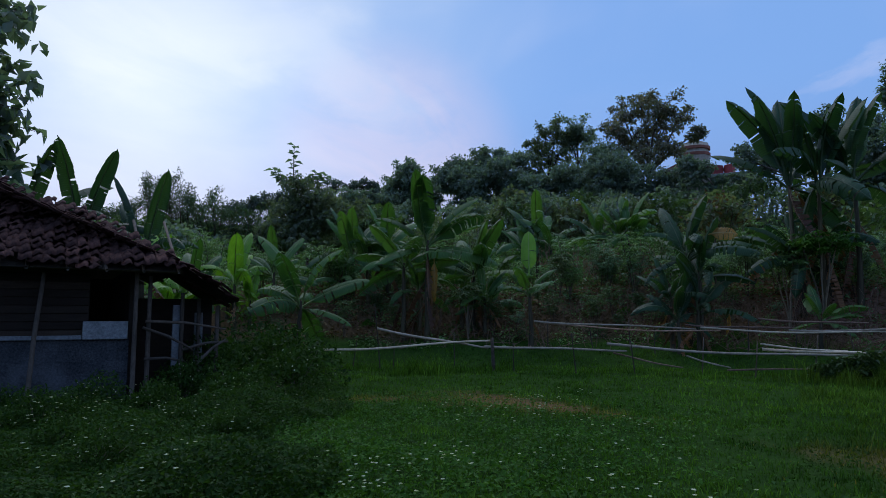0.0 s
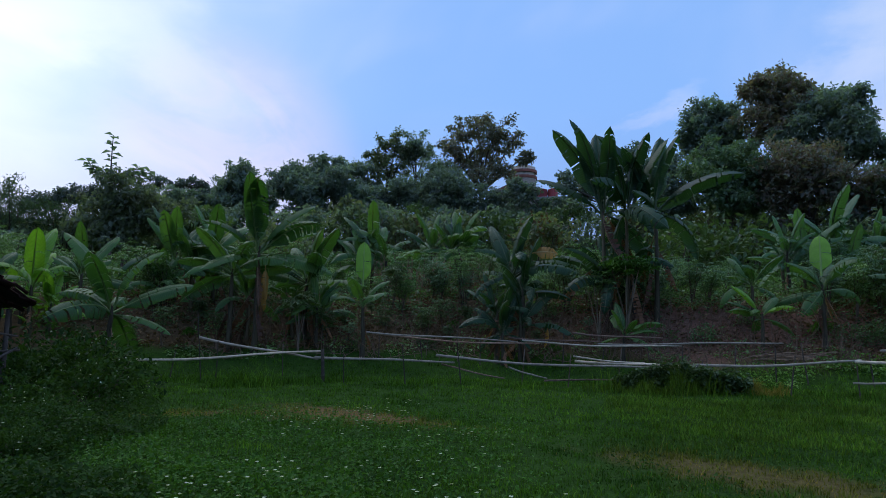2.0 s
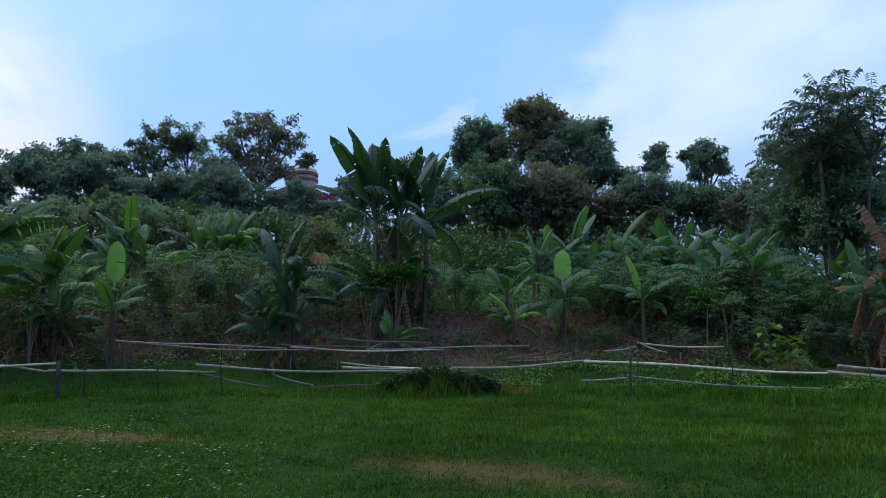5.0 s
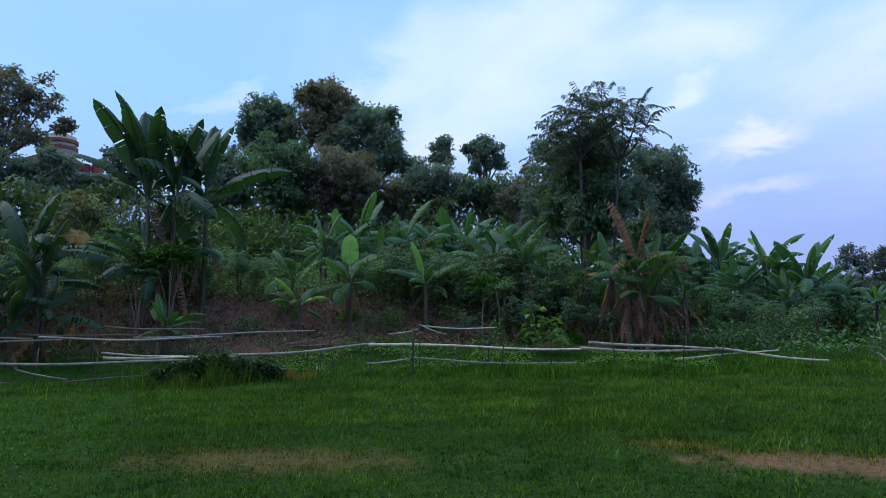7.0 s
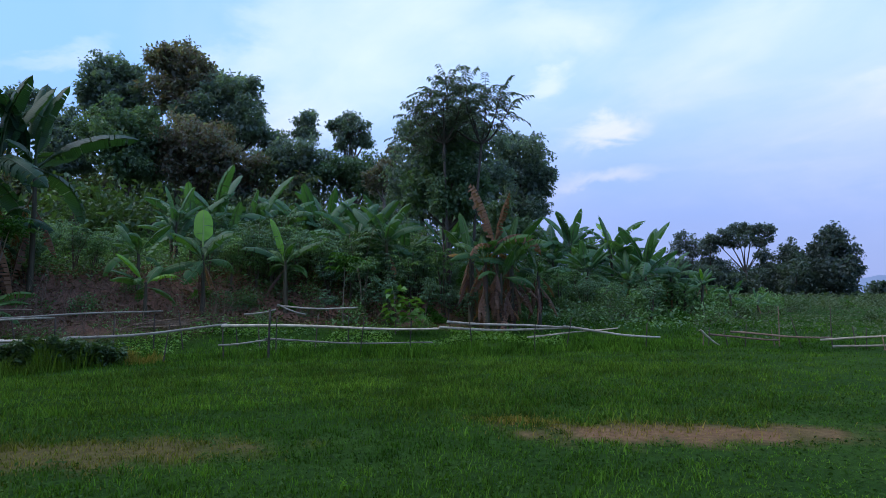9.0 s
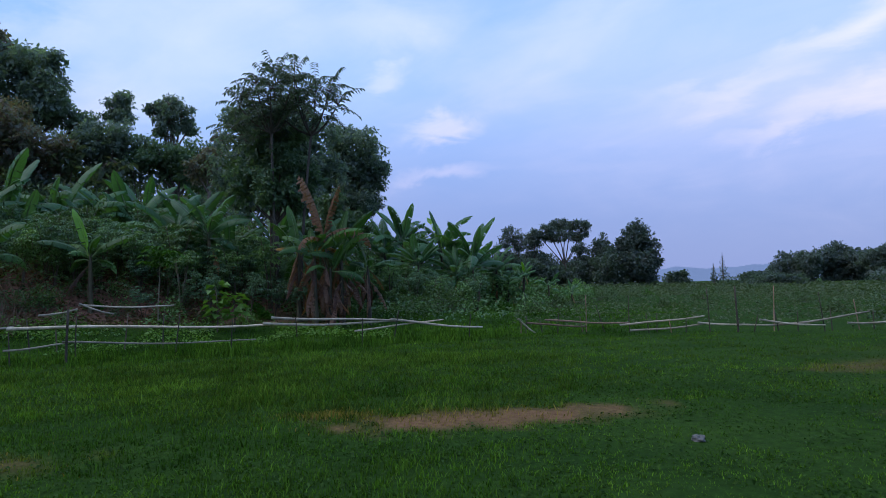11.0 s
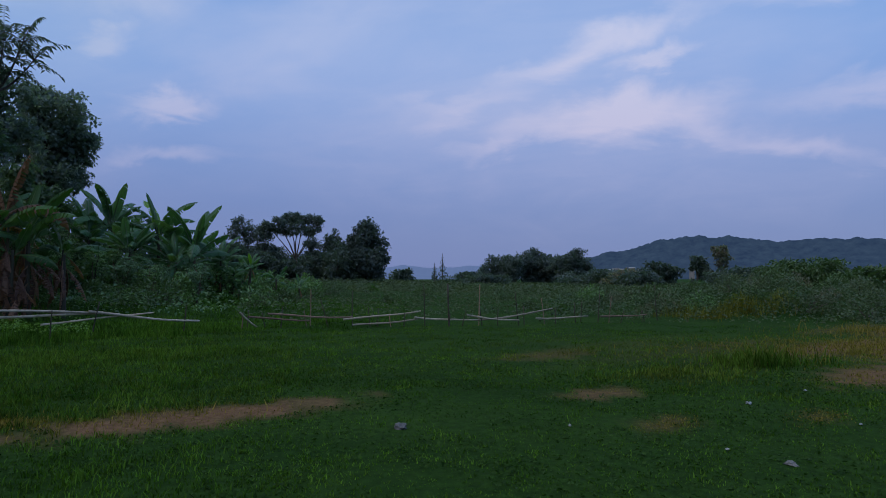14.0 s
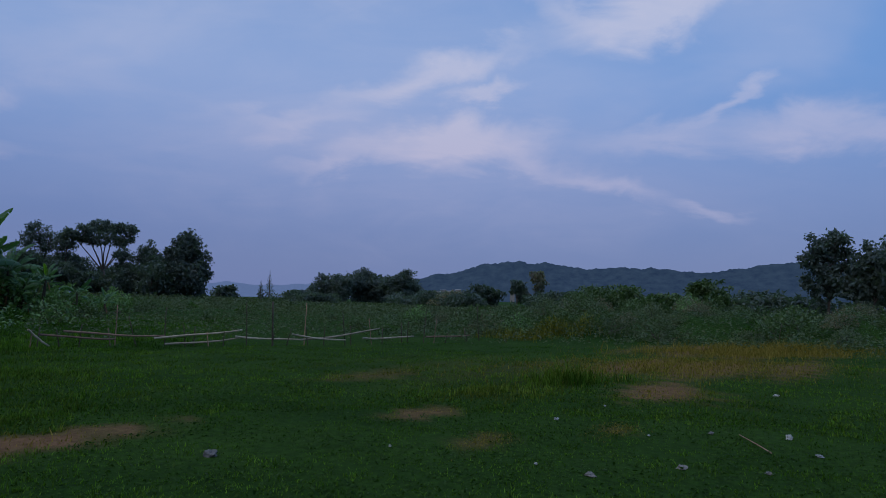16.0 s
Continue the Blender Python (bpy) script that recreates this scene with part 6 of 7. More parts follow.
pole(front, "post", (-1.3, 20.2, -0.2), (-1.5, 20.2, 2.0), 0.02, 0.012, POST_WOOD, 101)

REAR = [((3.7, 22.0), (8.6, 20.6), 1.46, 1.2), ((4.1, 22.3), (9.2, 20.2), 1.34, 1.1), ((8.3, 20.7), (11.1, 19.5), 1.32, 1.22), ((8.7, 20.5), (13.0, 17.9), 1.2, 1.1), ((10.2, 19.8), (12.6, 18.3), 1.5, 1.36),
        ((10.9, 19.4), (15.3, 16.2), 1.17, 1.28), ((17.1, 14.6), (17.7, 13.8), 1.1, 1.25), ((18.0, 14.0), (18.5, 13.2), 1.4, 1.05), ((18.1, 14.1), (19.6, 11.9), 1.35, 1.24)]
for k, (a, b, za, zb) in enumerate(REAR):
    rail(rear, a, b, za, zb, 0.034, 0.026, OLD_POLE if k in (1, 2, 4) else BAMBOO_POLE, 120 + k, 0.04)
for k in range(16):
    a0 = radians(11 + 47 * k / 15 + g_f.uniform(-1, 1))
    r0 = 22.4 + g_f.uniform(-0.2, 0.2) + 1.0 * math.cos(a0 * 2.6)
    x, y = r0 * math.sin(a0), r0 * math.cos(a0)
    z = ground_at(x, y)
    pole(rear, "post", (x, y, z - 0.2), (x + g_f.normal() * 0.12, y + g_f.normal() * 0.12, z + g_f.uniform(0.8, 1.2)), 0.022, 0.016, POST_WOOD, 140 + k)

FAR_RAILS = [((21.9, 0.4), (21.8, -2.2), 0.43, 0.3), ((21.8, -1.9), (21.3, -4.3), 0.24, 0.5), ((21.8, -2.2), (21.3, -4.4), 0.05, 0.27), ((21.3, -4.1), (21.3, -6.2), 0.3, 0.18), ((21.5, 1.2), (21.8, 0.7), 0.5, 0.03), ((21.9, 1.0), (21.8, -0.9), 0.36, 0.22),
             ((21.4, -6.1), (21.5, -8.8), 0.16, 0.5), ((21.3, -5.8), (21.4, -7.6), 0.34, 0.14), ((21.5, -8.2), (21.6, -10.1), 0.2, 0.24), ((21.7, -10.6), (21.8, -12.4), 0.22, 0.26)]
for k, (a, b, za, zb) in enumerate(FAR_RAILS):
    rail(side_fence, a, b, za, zb, 0.034, 0.024, OLD_POLE if k in (0, 5, 9) else BAMBOO_POLE, 160 + k, 0.03)
for k in range(30):
    (x, y), _ = along(FAR, (k + g_f.uniform(0, 1)) / 30)
    h = 0.4 + 1.0 * g_f.random() ** 1.6
    pole(side_fence, "post", (x, y, -0.2), (x + g_f.normal() * 0.1, y + g_f.normal() * 0.1, h), 0.019, 0.012, POST_WOOD if k % 5 else OLD_POLE, 180 + k)
pole(side_fence, "post", (21.2, -5.2, -0.2), (21.2, -5.15, 1.35), 0.03, 0.025, POST_WOOD, 230)


# ---- the house ----
def box(bm, x0, x1, y0, y1, z0, z1, bevel=0.0):
    r = bmesh.ops.create_cube(bm, size=1.0, matrix=Matrix.Translation(((x0 + x1) / 2, (y0 + y1) / 2, (z0 + z1) / 2)) @ Matrix.Diagonal((x1 - x0, y1 - y0, z1 - z0, 1)))
    if bevel:
        bmesh.ops.bevel(bm, geom=list({e for v in r["verts"] for e in v.link_edges}), offset=bevel, segments=1, affect="EDGES")
    return bm


ROOF_TILE = surface("old_clay_tile", [(0.25, (0.02, 0.014, 0.014)), (0.55, (0.05, 0.031, 0.03)), (0.8, (0.14, 0.06, 0.048))], 1.3, 24, 0.95, 0.08)
BLOCK = surface("grey_block_wall", [(0.36, (0.010, 0.012, 0.015)), (0.52, (0.036, 0.04, 0.047)), (0.72, (0.095, 0.103, 0.118))], 1.4, 26, 0.95, 0.1, vary=0.3)
PANEL = surface("dark_woven_panel", [(0.3, (0.022, 0.018, 0.016)), (0.7, (0.045, 0.036, 0.031))], 3.0, 40, 0.95, 0.05, stretch=(1, 1, 6))
WHITE_BOARD = surface("whitewashed_board", [(0.3, (0.09, 0.10, 0.115)), (0.7, (0.24, 0.26, 0.285))], 3.0, 20, 0.8)
WOOD = surface("old_grey_timber", [(0.3, (0.045, 0.036, 0.03)), (0.7, (0.115, 0.095, 0.08))], 4.0, 30, 0.9, stretch=(1, 1, 0.3))

# local axes: x runs along the front wall away from the field, y into the house
house = thing("house", -5.5, 12.7, 0.0, 0, "old low house with a mossy clay tile roof", "house")
house.matrix_basis = Matrix.Translation((-5.5, 12.7, 0.05)) @ Matrix(((-0.87, -0.49, 0, 0), (-0.49, 0.87, 0, 0), (0, 0, 1, 0), (0, 0, 0, 1)))
# front wall: plastered blocks below, dark panels above
g_h = np.random.default_rng(9)
part("wall", box(bmesh.new(), 0.05, 6.5, 0.22, 0.36, -0.2, 1.1), BLOCK, house, "grey block wall")
for row in range(5):
    for col in range(17):
        x0 = 0.06 + col * 0.385 + (0.19 if row % 2 else 0)
        if x0 + 0.37 < 6.5:
            dz = g_h.uniform(-0.004, 0.004)
            part("block", box(bmesh.new(), x0, x0 + 0.383, 0.195 + dz, 0.219, 0.02 + row * 0.215, 0.2335 + row * 0.215, 0.002), BLOCK, house)
part("wall", box(bmesh.new(), 0.75, 6.5, 0.25, 0.30, 1.1, 2.5), PANEL, house, "dark panel wall")
for k in range(9):
    part("slat", box(bmesh.new(), 0.76, 6.5, 0.225, 0.249, 1.12 + k * 0.15, 1.25 + k * 0.15, 0.006), PANEL, house)
part("board", box(bmesh.new(), 0.08, 0.85, 0.12, 0.16, 1.08, 1.42, 0.01), WHITE_BOARD, house, "whitewashed board")
part("board", box(bmesh.new(), 0.86, 2.2, 0.14, 0.18, 1.08, 1.16, 0.01), WHITE_BOARD, house, "whitewashed ledge")
part("wall", box(bmesh.new(), -0.02, 0.06, 0.3, 5.0, -0.2, 2.5), PANEL, house, "dark side wall")
part("wall", box(bmesh.new(), 0.06, 6.5, 5.0, 5.1, -0.2, 2.5), PANEL, house, "dark back wall")
part("wall", box(bmesh.new(), 6.5, 6.6, 0.3, 5.1, -0.2, 2.6), PANEL, house, "dark end wall")
for x, y, h, t in ((-0.02, -0.05, 2.35, 0.0), (-0.28, 0.1, 2.3, 0.0), (1.55, -0.02, 2.3, 0.12), (-0.95, 0.5, 2.0, 0.0), (-1.35, 0.9, 1.9, 0.0), (-1.65, 0.5, 1.75, 0.0), (3.6, -0.02, 2.3, 0.0)):
    child("post", Tubes(6).add([(x + t, y, -0.2), (x + t * 0.5, y, h * 0.5), (x - t * 0.3, y, h)], [0.05, 0.045, 0.04]).mesh("post", WOOD), house)
part("board", box(bmesh.new(), -1.0, -0.78, 0.55, 0.6, 0.5, 1.75, 0.01), WHITE_BOARD, house, "pale upright board")
part("board", box(bmesh.new(), -1.45, -1.28, 0.95, 1.0, 0.5, 1.6, 0.01), WHITE_BOARD, house, "pale upright board")
part("wall", box(bmesh.new(), -1.7, -0.02, 1.3, 1.38, -0.2, 1.9), PANEL, house, "dark boarded wall of the lean-to")
for k, (a, b) in enumerate((((-0.2, -0.1, 1.42), (-1.75, 0.1, 1.25)), ((-0.15, -0.12, 1.3), (-1.1, 0.0, 0.85)), ((-0.9, 0.0, 0.86), (-1.8, 0.1, 1.0)), ((-0.2, -0.1, 0.7), (-1.0, 0.0, 0.62)), ((-1.2, 0.0, 0.6), (-1.75, 0.05, 1.05)))):
    child("pole", Tubes(6).add([a, [(a[i] + b[i]) / 2 + (0.05 if i == 2 else 0) for i in range(3)], b], [0.032, 0.03, 0.02]).mesh("pole", WOOD), house, None, "crooked branch rail")


def tile_mesh(wide, long):
    """A clay pantile: an S-shaped sheet with thickness."""
    n = 6
    V, F = [], []
    for j, y in enumerate((0.0, long)):
        for i in range(n + 1):
            u = i / n
            z = 0.032 * math.sin(u * 2 * math.pi) + (0.022 if j == 0 else 0.0)
            V += [(u * wide, y, z), (u * wide, y, z - 0.016)]
    k = 2 * (n + 1)
    for i in range(n):
        a = 2 * i
        F += [(a, a + 2, k + a + 2, k + a), (a + 1, k + a + 1, k + a + 3, a + 3), (a, a + 1, a + 3, a + 2), (k + a, k + a + 2, k + a + 3, k + a + 1)]
    return np_mesh("roof_tile", V, F, ROOF_TILE, smooth=True)


TILE_W, TILE_L = 0.185, 0.24
TILE = tile_mesh(TILE_W + 0.02, TILE_L + 0.05)
roof = child("roof", Tubes(6).add([(-0.8, -0.35, 2.36), (3.0, -0.35, 2.40), (6.8, -0.35, 2.40)], [0.03, 0.03, 0.03]).mesh("roof", WOOD), house, None, "mossy clay tile roof")


def slope(origin, right, up, cols, rows, jitter, single, skip=None):
    """Rows of tiles laid up a slope; single ones near the field, the rest joined."""
    right, up = Vector(right).normalized(), Vector(up).normalized()
    nor = right.cross(up).normalized()
    Vs, Fs, nv = [], [], 0
    co = np.empty(len(TILE.vertices) * 3)
    TILE.vertices.foreach_get("co", co)
    co = co.reshape(-1, 3)
    fa = np.array([p.vertices[:] for p in TILE.polygons])
    for r in range(rows):
        for c in range(cols):
            if skip and skip(c, r):
                continue
            wave = 0.045 * math.sin(c * 0.55 + r * 0.35) + 0.03 * math.sin(c * 1.3 + r)
            o = Vector(origin) + right * (c * TILE_W + g_h.normal() * jitter) + up * (r * TILE_L + g_h.normal() * jitter) + nor * (wave + abs(g_h.normal()) * jitter)
            m = Matrix((right, up, nor)).transposed().to_4x4()
            m.translation = o
            m = m @ Matrix.Rotation(g_h.normal() * 0.1, 4, "Z") @ Matrix.Rotation(g_h.normal() * 0.09, 4, "X")
            if single:
                child("roof_tile", TILE, roof, m)
            else:
                a = np.array(m)
                Vs.append(co @ a[:3, :3].T + a[:3, 3])
                Fs.append(fa + nv)
                nv += len(co)
    if not single:
        tagged(child("roof_tiles", np_mesh("roof_tiles", np.concatenate(Vs), np.concatenate(Fs), ROOF_TILE, smooth=True), roof), kind="stuff")


# lower front slope, upper front slope, the end slope towards the field and the lean-to
slope((-0.85, -0.6, 2.42), (1, 0, 0.005), (0.05, 2.2, 1.25), 27, 10, 0.022, True, lambda c, r: c < r * 0.75 - 0.5)
slope((4.15, -0.6, 2.45), (1, 0, 0.005), (0.0, 2.2, 1.25), 15, 10, 0.022, False)
slope((0.7, 1.05, 3.5), (1, 0, 0.0), (0.0, 2.2, 1.0), 33, 10, 0.022, False, lambda c, r: c < r * 0.95)
slope((-0.95, 5.2, 2.45), (0, -1, 0), (2.4, 0, 1.15), 31, 16, 0.022, False, lambda c, r: c > 30 - r * 0.55 or c < r * 0.5)
slope((-1.95, 2.6, 1.82), (0, -1, 0), (1.3, 0, 0.85), 15, 5, 0.02, False)
bm = bmesh.new()
for quad in (((-0.8, -0.5, 2.36), (6.8, -0.5, 2.36), (6.8, 1.9, 3.72), (1.0, 1.9, 3.72)), ((0.8, 1.2, 3.42), (6.8, 1.2, 3.42), (6.8, 3.2, 4.36), (2.6, 3.2, 4.36)),
             ((-0.85, 5.2, 2.4), (-0.85, -0.5, 2.4), (2.55, 2.9, 4.0), (2.55, 3.4, 4.0)), ((-1.9, 2.6, 1.8), (-1.9, -0.1, 1.8), (-0.85, -0.1, 2.5), (-0.85, 2.6, 2.5)), ((2.6, 3.3, 4.35), (6.8, 3.3, 4.35), (6.8, 5.4, 2.4), (-0.8, 5.4, 2.4))):
    vs = [bm.verts.new(q) for q in quad]
    bm.faces.new(vs)
r_ = bmesh.ops.solidify(bm, geom=bm.faces[:], thickness=0.03)
part("roof_deck", bm, WOOD, roof, "dark roof boarding")
part("wall", box(bmesh.new(), 1.2, 6.5, 1.35, 1.42, 3.1, 3.5), WHITE_BOARD, house, "pale strip of wall between two roof tiers")
for k in range(12):
    x = -0.7 + k * 0.62
    child("rafter", Tubes(6).add([(x, -0.56, 2.34), (x, 1.8, 3.62)], [0.03, 0.03]).mesh("rafter", WOOD), roof)

# ---- building on the hilltop ----
PLASTER = surface("old_cream_plaster", [(0.3, (0.34, 0.29, 0.24)), (0.7, (0.52, 0.45, 0.38))], 0.8, 9, 0.9)
RED_BAND = surface("faded_red_paint", [(0.3, (0.22, 0.08, 0.06)), (0.7, (0.35, 0.14, 0.10))], 1.2, 9, 0.8)
TANK_RED = surface("red_plastic_tank", [(0.3, (0.32, 0.05, 0.06)), (0.7, (0.45, 0.08, 0.08))], 1.0, 9, 0.5)
CONCRETE = surface("grey_concrete", [(0.3, (0.3, 0.29, 0.28)), (0.7, (0.45, 0.43, 0.41))], 1.0, 9, 0.9)
bx, by = 33.4, 79.2
bz = ground_at(bx, by)
hilltop_house = thing("hilltop_building", bx, by, bz - 0.3, -24, "pale round-topped building with red water tanks on its roof", "building")


def cyl(r0, r1, z0, z1, n=18, x=0.0, y=0.0):
    bm = bmesh.new()
    bmesh.ops.create_cone(bm, cap_ends=True, segments=n, radius1=r0, radius2=r1, depth=z1 - z0, matrix=Matrix.Translation((x, y, (z0 + z1) / 2)))
    return bm


part("wall", box(bmesh.new(), -3.2, 1.8, -2, 2, 0, 20.3 - bz), PLASTER, hilltop_house)
part("tower", cyl(1.75, 1.75, 20.3 - bz, 21.9 - bz), PLASTER, hilltop_house)
for z_ in (21.9, 22.7):
    part("band", cyl(1.85, 1.85, z_ - bz, z_ + 0.35 - bz), RED_BAND, hilltop_house, "faded red band")
    part("tower", cyl(1.7, 1.62, z_ + 0.35 - bz, z_ + 0.8 - bz), PLASTER, hilltop_house)
part("dome", cyl(1.5, 0.5, 23.5 - bz, 24.0 - bz), RED_BAND, hilltop_house, "low red cap")
part("roof", cyl(4.6, 1.6, 20.0 - bz, 21.3 - bz, 4, -0.6), ROOF_TILE, hilltop_house, "dark tiled roof")
part("wing", box(bmesh.new(), 2.0, 5.6, -6.0, -3.0, 0, 17.9 - bz), PLASTER, hilltop_house)
part("roof_slab", box(bmesh.new(), 1.6, 6.2, -6.4, -2.6, 17.9 - bz, 18.3 - bz, 0.03), CONCRETE, hilltop_house, "grey concrete roof slab")
for tx in (2.5, 3.75):
    tank = part("water_tank", cyl(0.6, 0.6, 18.3 - bz, 19.3 - bz, 16, tx, -5.6), TANK_RED, hilltop_house, "red plastic water tank")
    part("lid", cyl(0.5, 0.2, 19.3 - bz, 19.45 - bz, 16, tx, -5.6), TANK_RED, tank)

# a few pale far houses at the foot of the ridge
for k, (az, r, w, z) in enumerate(((116.4, 1290, 20, 13), (117.0, 1300, 13, 16), (117.7, 1290, 18, 14), (118.3, 1300, 12, 17), (125.6, 1290, 11, 10), (127.1, 1300, 12, 12), (115.8, 1290, 10, 12), (119.0, 1300, 9, 13), (123.0, 1300, 9, 14))):
    x, y = r * math.sin(radians(az)), r * math.cos(radians(az))
    far_house = thing("far_house", x, y, z, -az, "tiny pale house at the foot of the ridge", "house", "houses below the ridge")
    part("wall", box(bmesh.new(), -w / 2, w / 2, -4, 4, -14, 4.0), PLASTER, far_house)
    part("roof", box(bmesh.new(), -w / 2 - 0.6, w / 2 + 0.6, -4.6, 4.6, 4.0, 6.0, 0.9), CONCRETE, far_house)

# ---- litter and stones on the grass ----
STONE = surface("pale_stone", [(0.3, (0.13, 0.12, 0.11)), (0.7, (0.27, 0.25, 0.23))], 6.0, 40, 0.9)
PLASTIC = surface("crumpled_plastic", [(0.3, (0.2, 0.2, 0.2)), (0.7, (0.44, 0.43, 0.42))], 8.0, 40, 0.4, 0.5)


def lump(name, x, y, size, flatness, mat, seed, label, category):
    bm = bmesh.new()
    bmesh.ops.create_icosphere(bm, subdivisions=3, radius=1.0)
    for v in bm.verts:
        n_ = noise.noise(v.co * 1.6 + Vector((seed * 3.1, 0, 0))) * 0.5 + noise.noise(v.co * 4.0 + Vector((0, seed, 0))) * 0.22
        v.co = Vector((v.co.x * size * (1 + n_), v.co.y * size * 0.7 * (1 + n_), max(-0.2, v.co.z) * size * flatness * (1 + n_)))
    me = bpy.data.meshes.new(name)
    bm.to_mesh(me)
    bm.free()
    me.materials.append(mat)
    ob = new(name, me)
    ob.matrix_basis = pose(x, y, ground_at(x, y) + 0.01, 0, 0, seed * 47)
    return tagged(ob, label, category)


lump("stone", 7.45, -1.58, 0.075, 0.6, STONE, 1, "pale stone lying in the grass", "stone")
for k, (x, y, s, fl) in enumerate(((5.85, -7.62, 0.06, 1.0), (7.83, -5.85, 0.085, 0.45), (5.15, -7.09, 0.08, 0.4), (8.26, -10.7, 0.07, 0.5), (8.44, -7.17, 0.05, 0.5), (6.57, -6.2, 0.045, 0.5), (7.17, -3.28, 0.03, 1.2), (6.0, -4.25, 0.03, 0.8), (4.3, -7.4, 0.03, 0.8))):
    lump("plastic_bag", x, y, s * (0.75 if k in (0, 3) else 0.55), fl, PLASTIC, k + 2, "crumpled pale plastic litter lying in the grass", "litter")
for k, (x, y, s) in enumerate(((5.49, -4.46, 0.05), (5.36, -5.43, 0.055), (6.4, -7.0, 0.04), (4.9, -6.0, 0.035))):
    lump("stone", x, y, s, 0.5, STONE, k + 12, "small stone lying in the grass", "stone")
stick = thing("stick", 0, 0, 0, 0, "thin dry stick lying in the grass", "stick")
pole(stick, "shaft", (5.4, -6.7, 0.03), (6.1, -7.1, 0.05), 0.007, 0.005, OLD_POLE, 301)
# cut stalks heaped below the bank
g_s = np.random.default_rng(31)
heap = thing("stalk_heap", 16.6, 17.3, ground_at(16.6, 17.3), 0, "heap of cut brown stalks on the earth bank", "stalks")
for k in range(22):
    x0, y0, a0 = g_s.normal() * 0.6, g_s.normal() * 0.45, g_s.normal() * 0.6 - 0.7
    L = g_s.uniform(0.5, 1.0)
    pole(heap, "stalk", (x0 - math.cos(a0) * L, y0 - math.sin(a0) * L, 0.04 + 0.02 * (k % 8)), (x0 + math.cos(a0) * L, y0 + math.sin(a0) * L, 0.12 + 0.05 * (k % 6)), 0.015, 0.010, DRY_STALK, 320 + k)


# ---- dark tree reaching over the house ----
def overhang():
    g = np.random.default_rng(88)
    x, y = -12.0, 16.2
    th = thing("tree", x, y, ground_at(x, y) - 0.2, 0, "dark large-leaved tree reaching over the house roof", "tree")
    tubes = Tubes(6)
    tubes.add([(0, 0, 0), (0.1, 0.05, 3.5), (0.3, -0.1, 7.0), (0.4, -0.3, 9.5)], [0.2, 0.17, 0.13, 0.08])
    C, W = [], []
    for k in range(150):
        s = g.uniform(4.2, 12.6)
        a = g.uniform(0, 6.28)
        reach = g.uniform(0.4, 2.3)
        base = np.array([0.35, -0.2, min(s, 9.3)])
        end = base + np.array([math.cos(a) * reach, math.sin(a) * reach, (s - base[2]) + 0.3])
        mid = (base + end) / 2 + np.array([0, 0, 0.25])
        tubes.add([base, mid, end], [0.03, 0.018, 0.008], False)
        for j in range(24):
            u = g.uniform(0.35, 1.05)
            c = (1 - u) ** 2 * base + 2 * u * (1 - u) * mid + u * u * end
            C.append(c + g.normal(size=3) * 0.12)
            d = g.normal(size=3)
            W.append(d / np.linalg.norm(d) + np.array([0, 0, -0.7]))
    v, f = leaf_quads(C, W, np.tile((0, 0, 1.0), (len(C), 1)) + g.normal(size=(len(C), 3)) * 0.5, 0.44 * g.uniform(0.7, 1.25, len(C)), 0.25)
    child("trunk", tubes.mesh("trunk", BARK), th)
    child("crown", np_mesh("crown", v, f, LEAF["dense"]), th)


overhang()

# ---- grass and weeds ----
def by_fence(g, n):
    pts = np.array(FENCE + FAR[:1], float)
    seg = np.concatenate([[0], np.cumsum(np.linalg.norm(np.diff(pts, axis=0), axis=1))])
    s = g.uniform(0, seg[-1], n)
    w = g.normal(size=n) * 1.0
    return np.interp(s, seg, pts[:, 0]) - w * 0.6 + g.normal(size=n) * 0.2, np.interp(s, seg, pts[:, 1]) - w * 0.6 + g.normal(size=n) * 0.2


def by_fence_end(g, n):
    x, y = by_fence(g, 3 * n)
    keep = (np.degrees(np.arctan2(x, y)) > 52) & (np.degrees(np.arctan2(x, y)) < 84)
    return x[keep][:n], y[keep][:n]


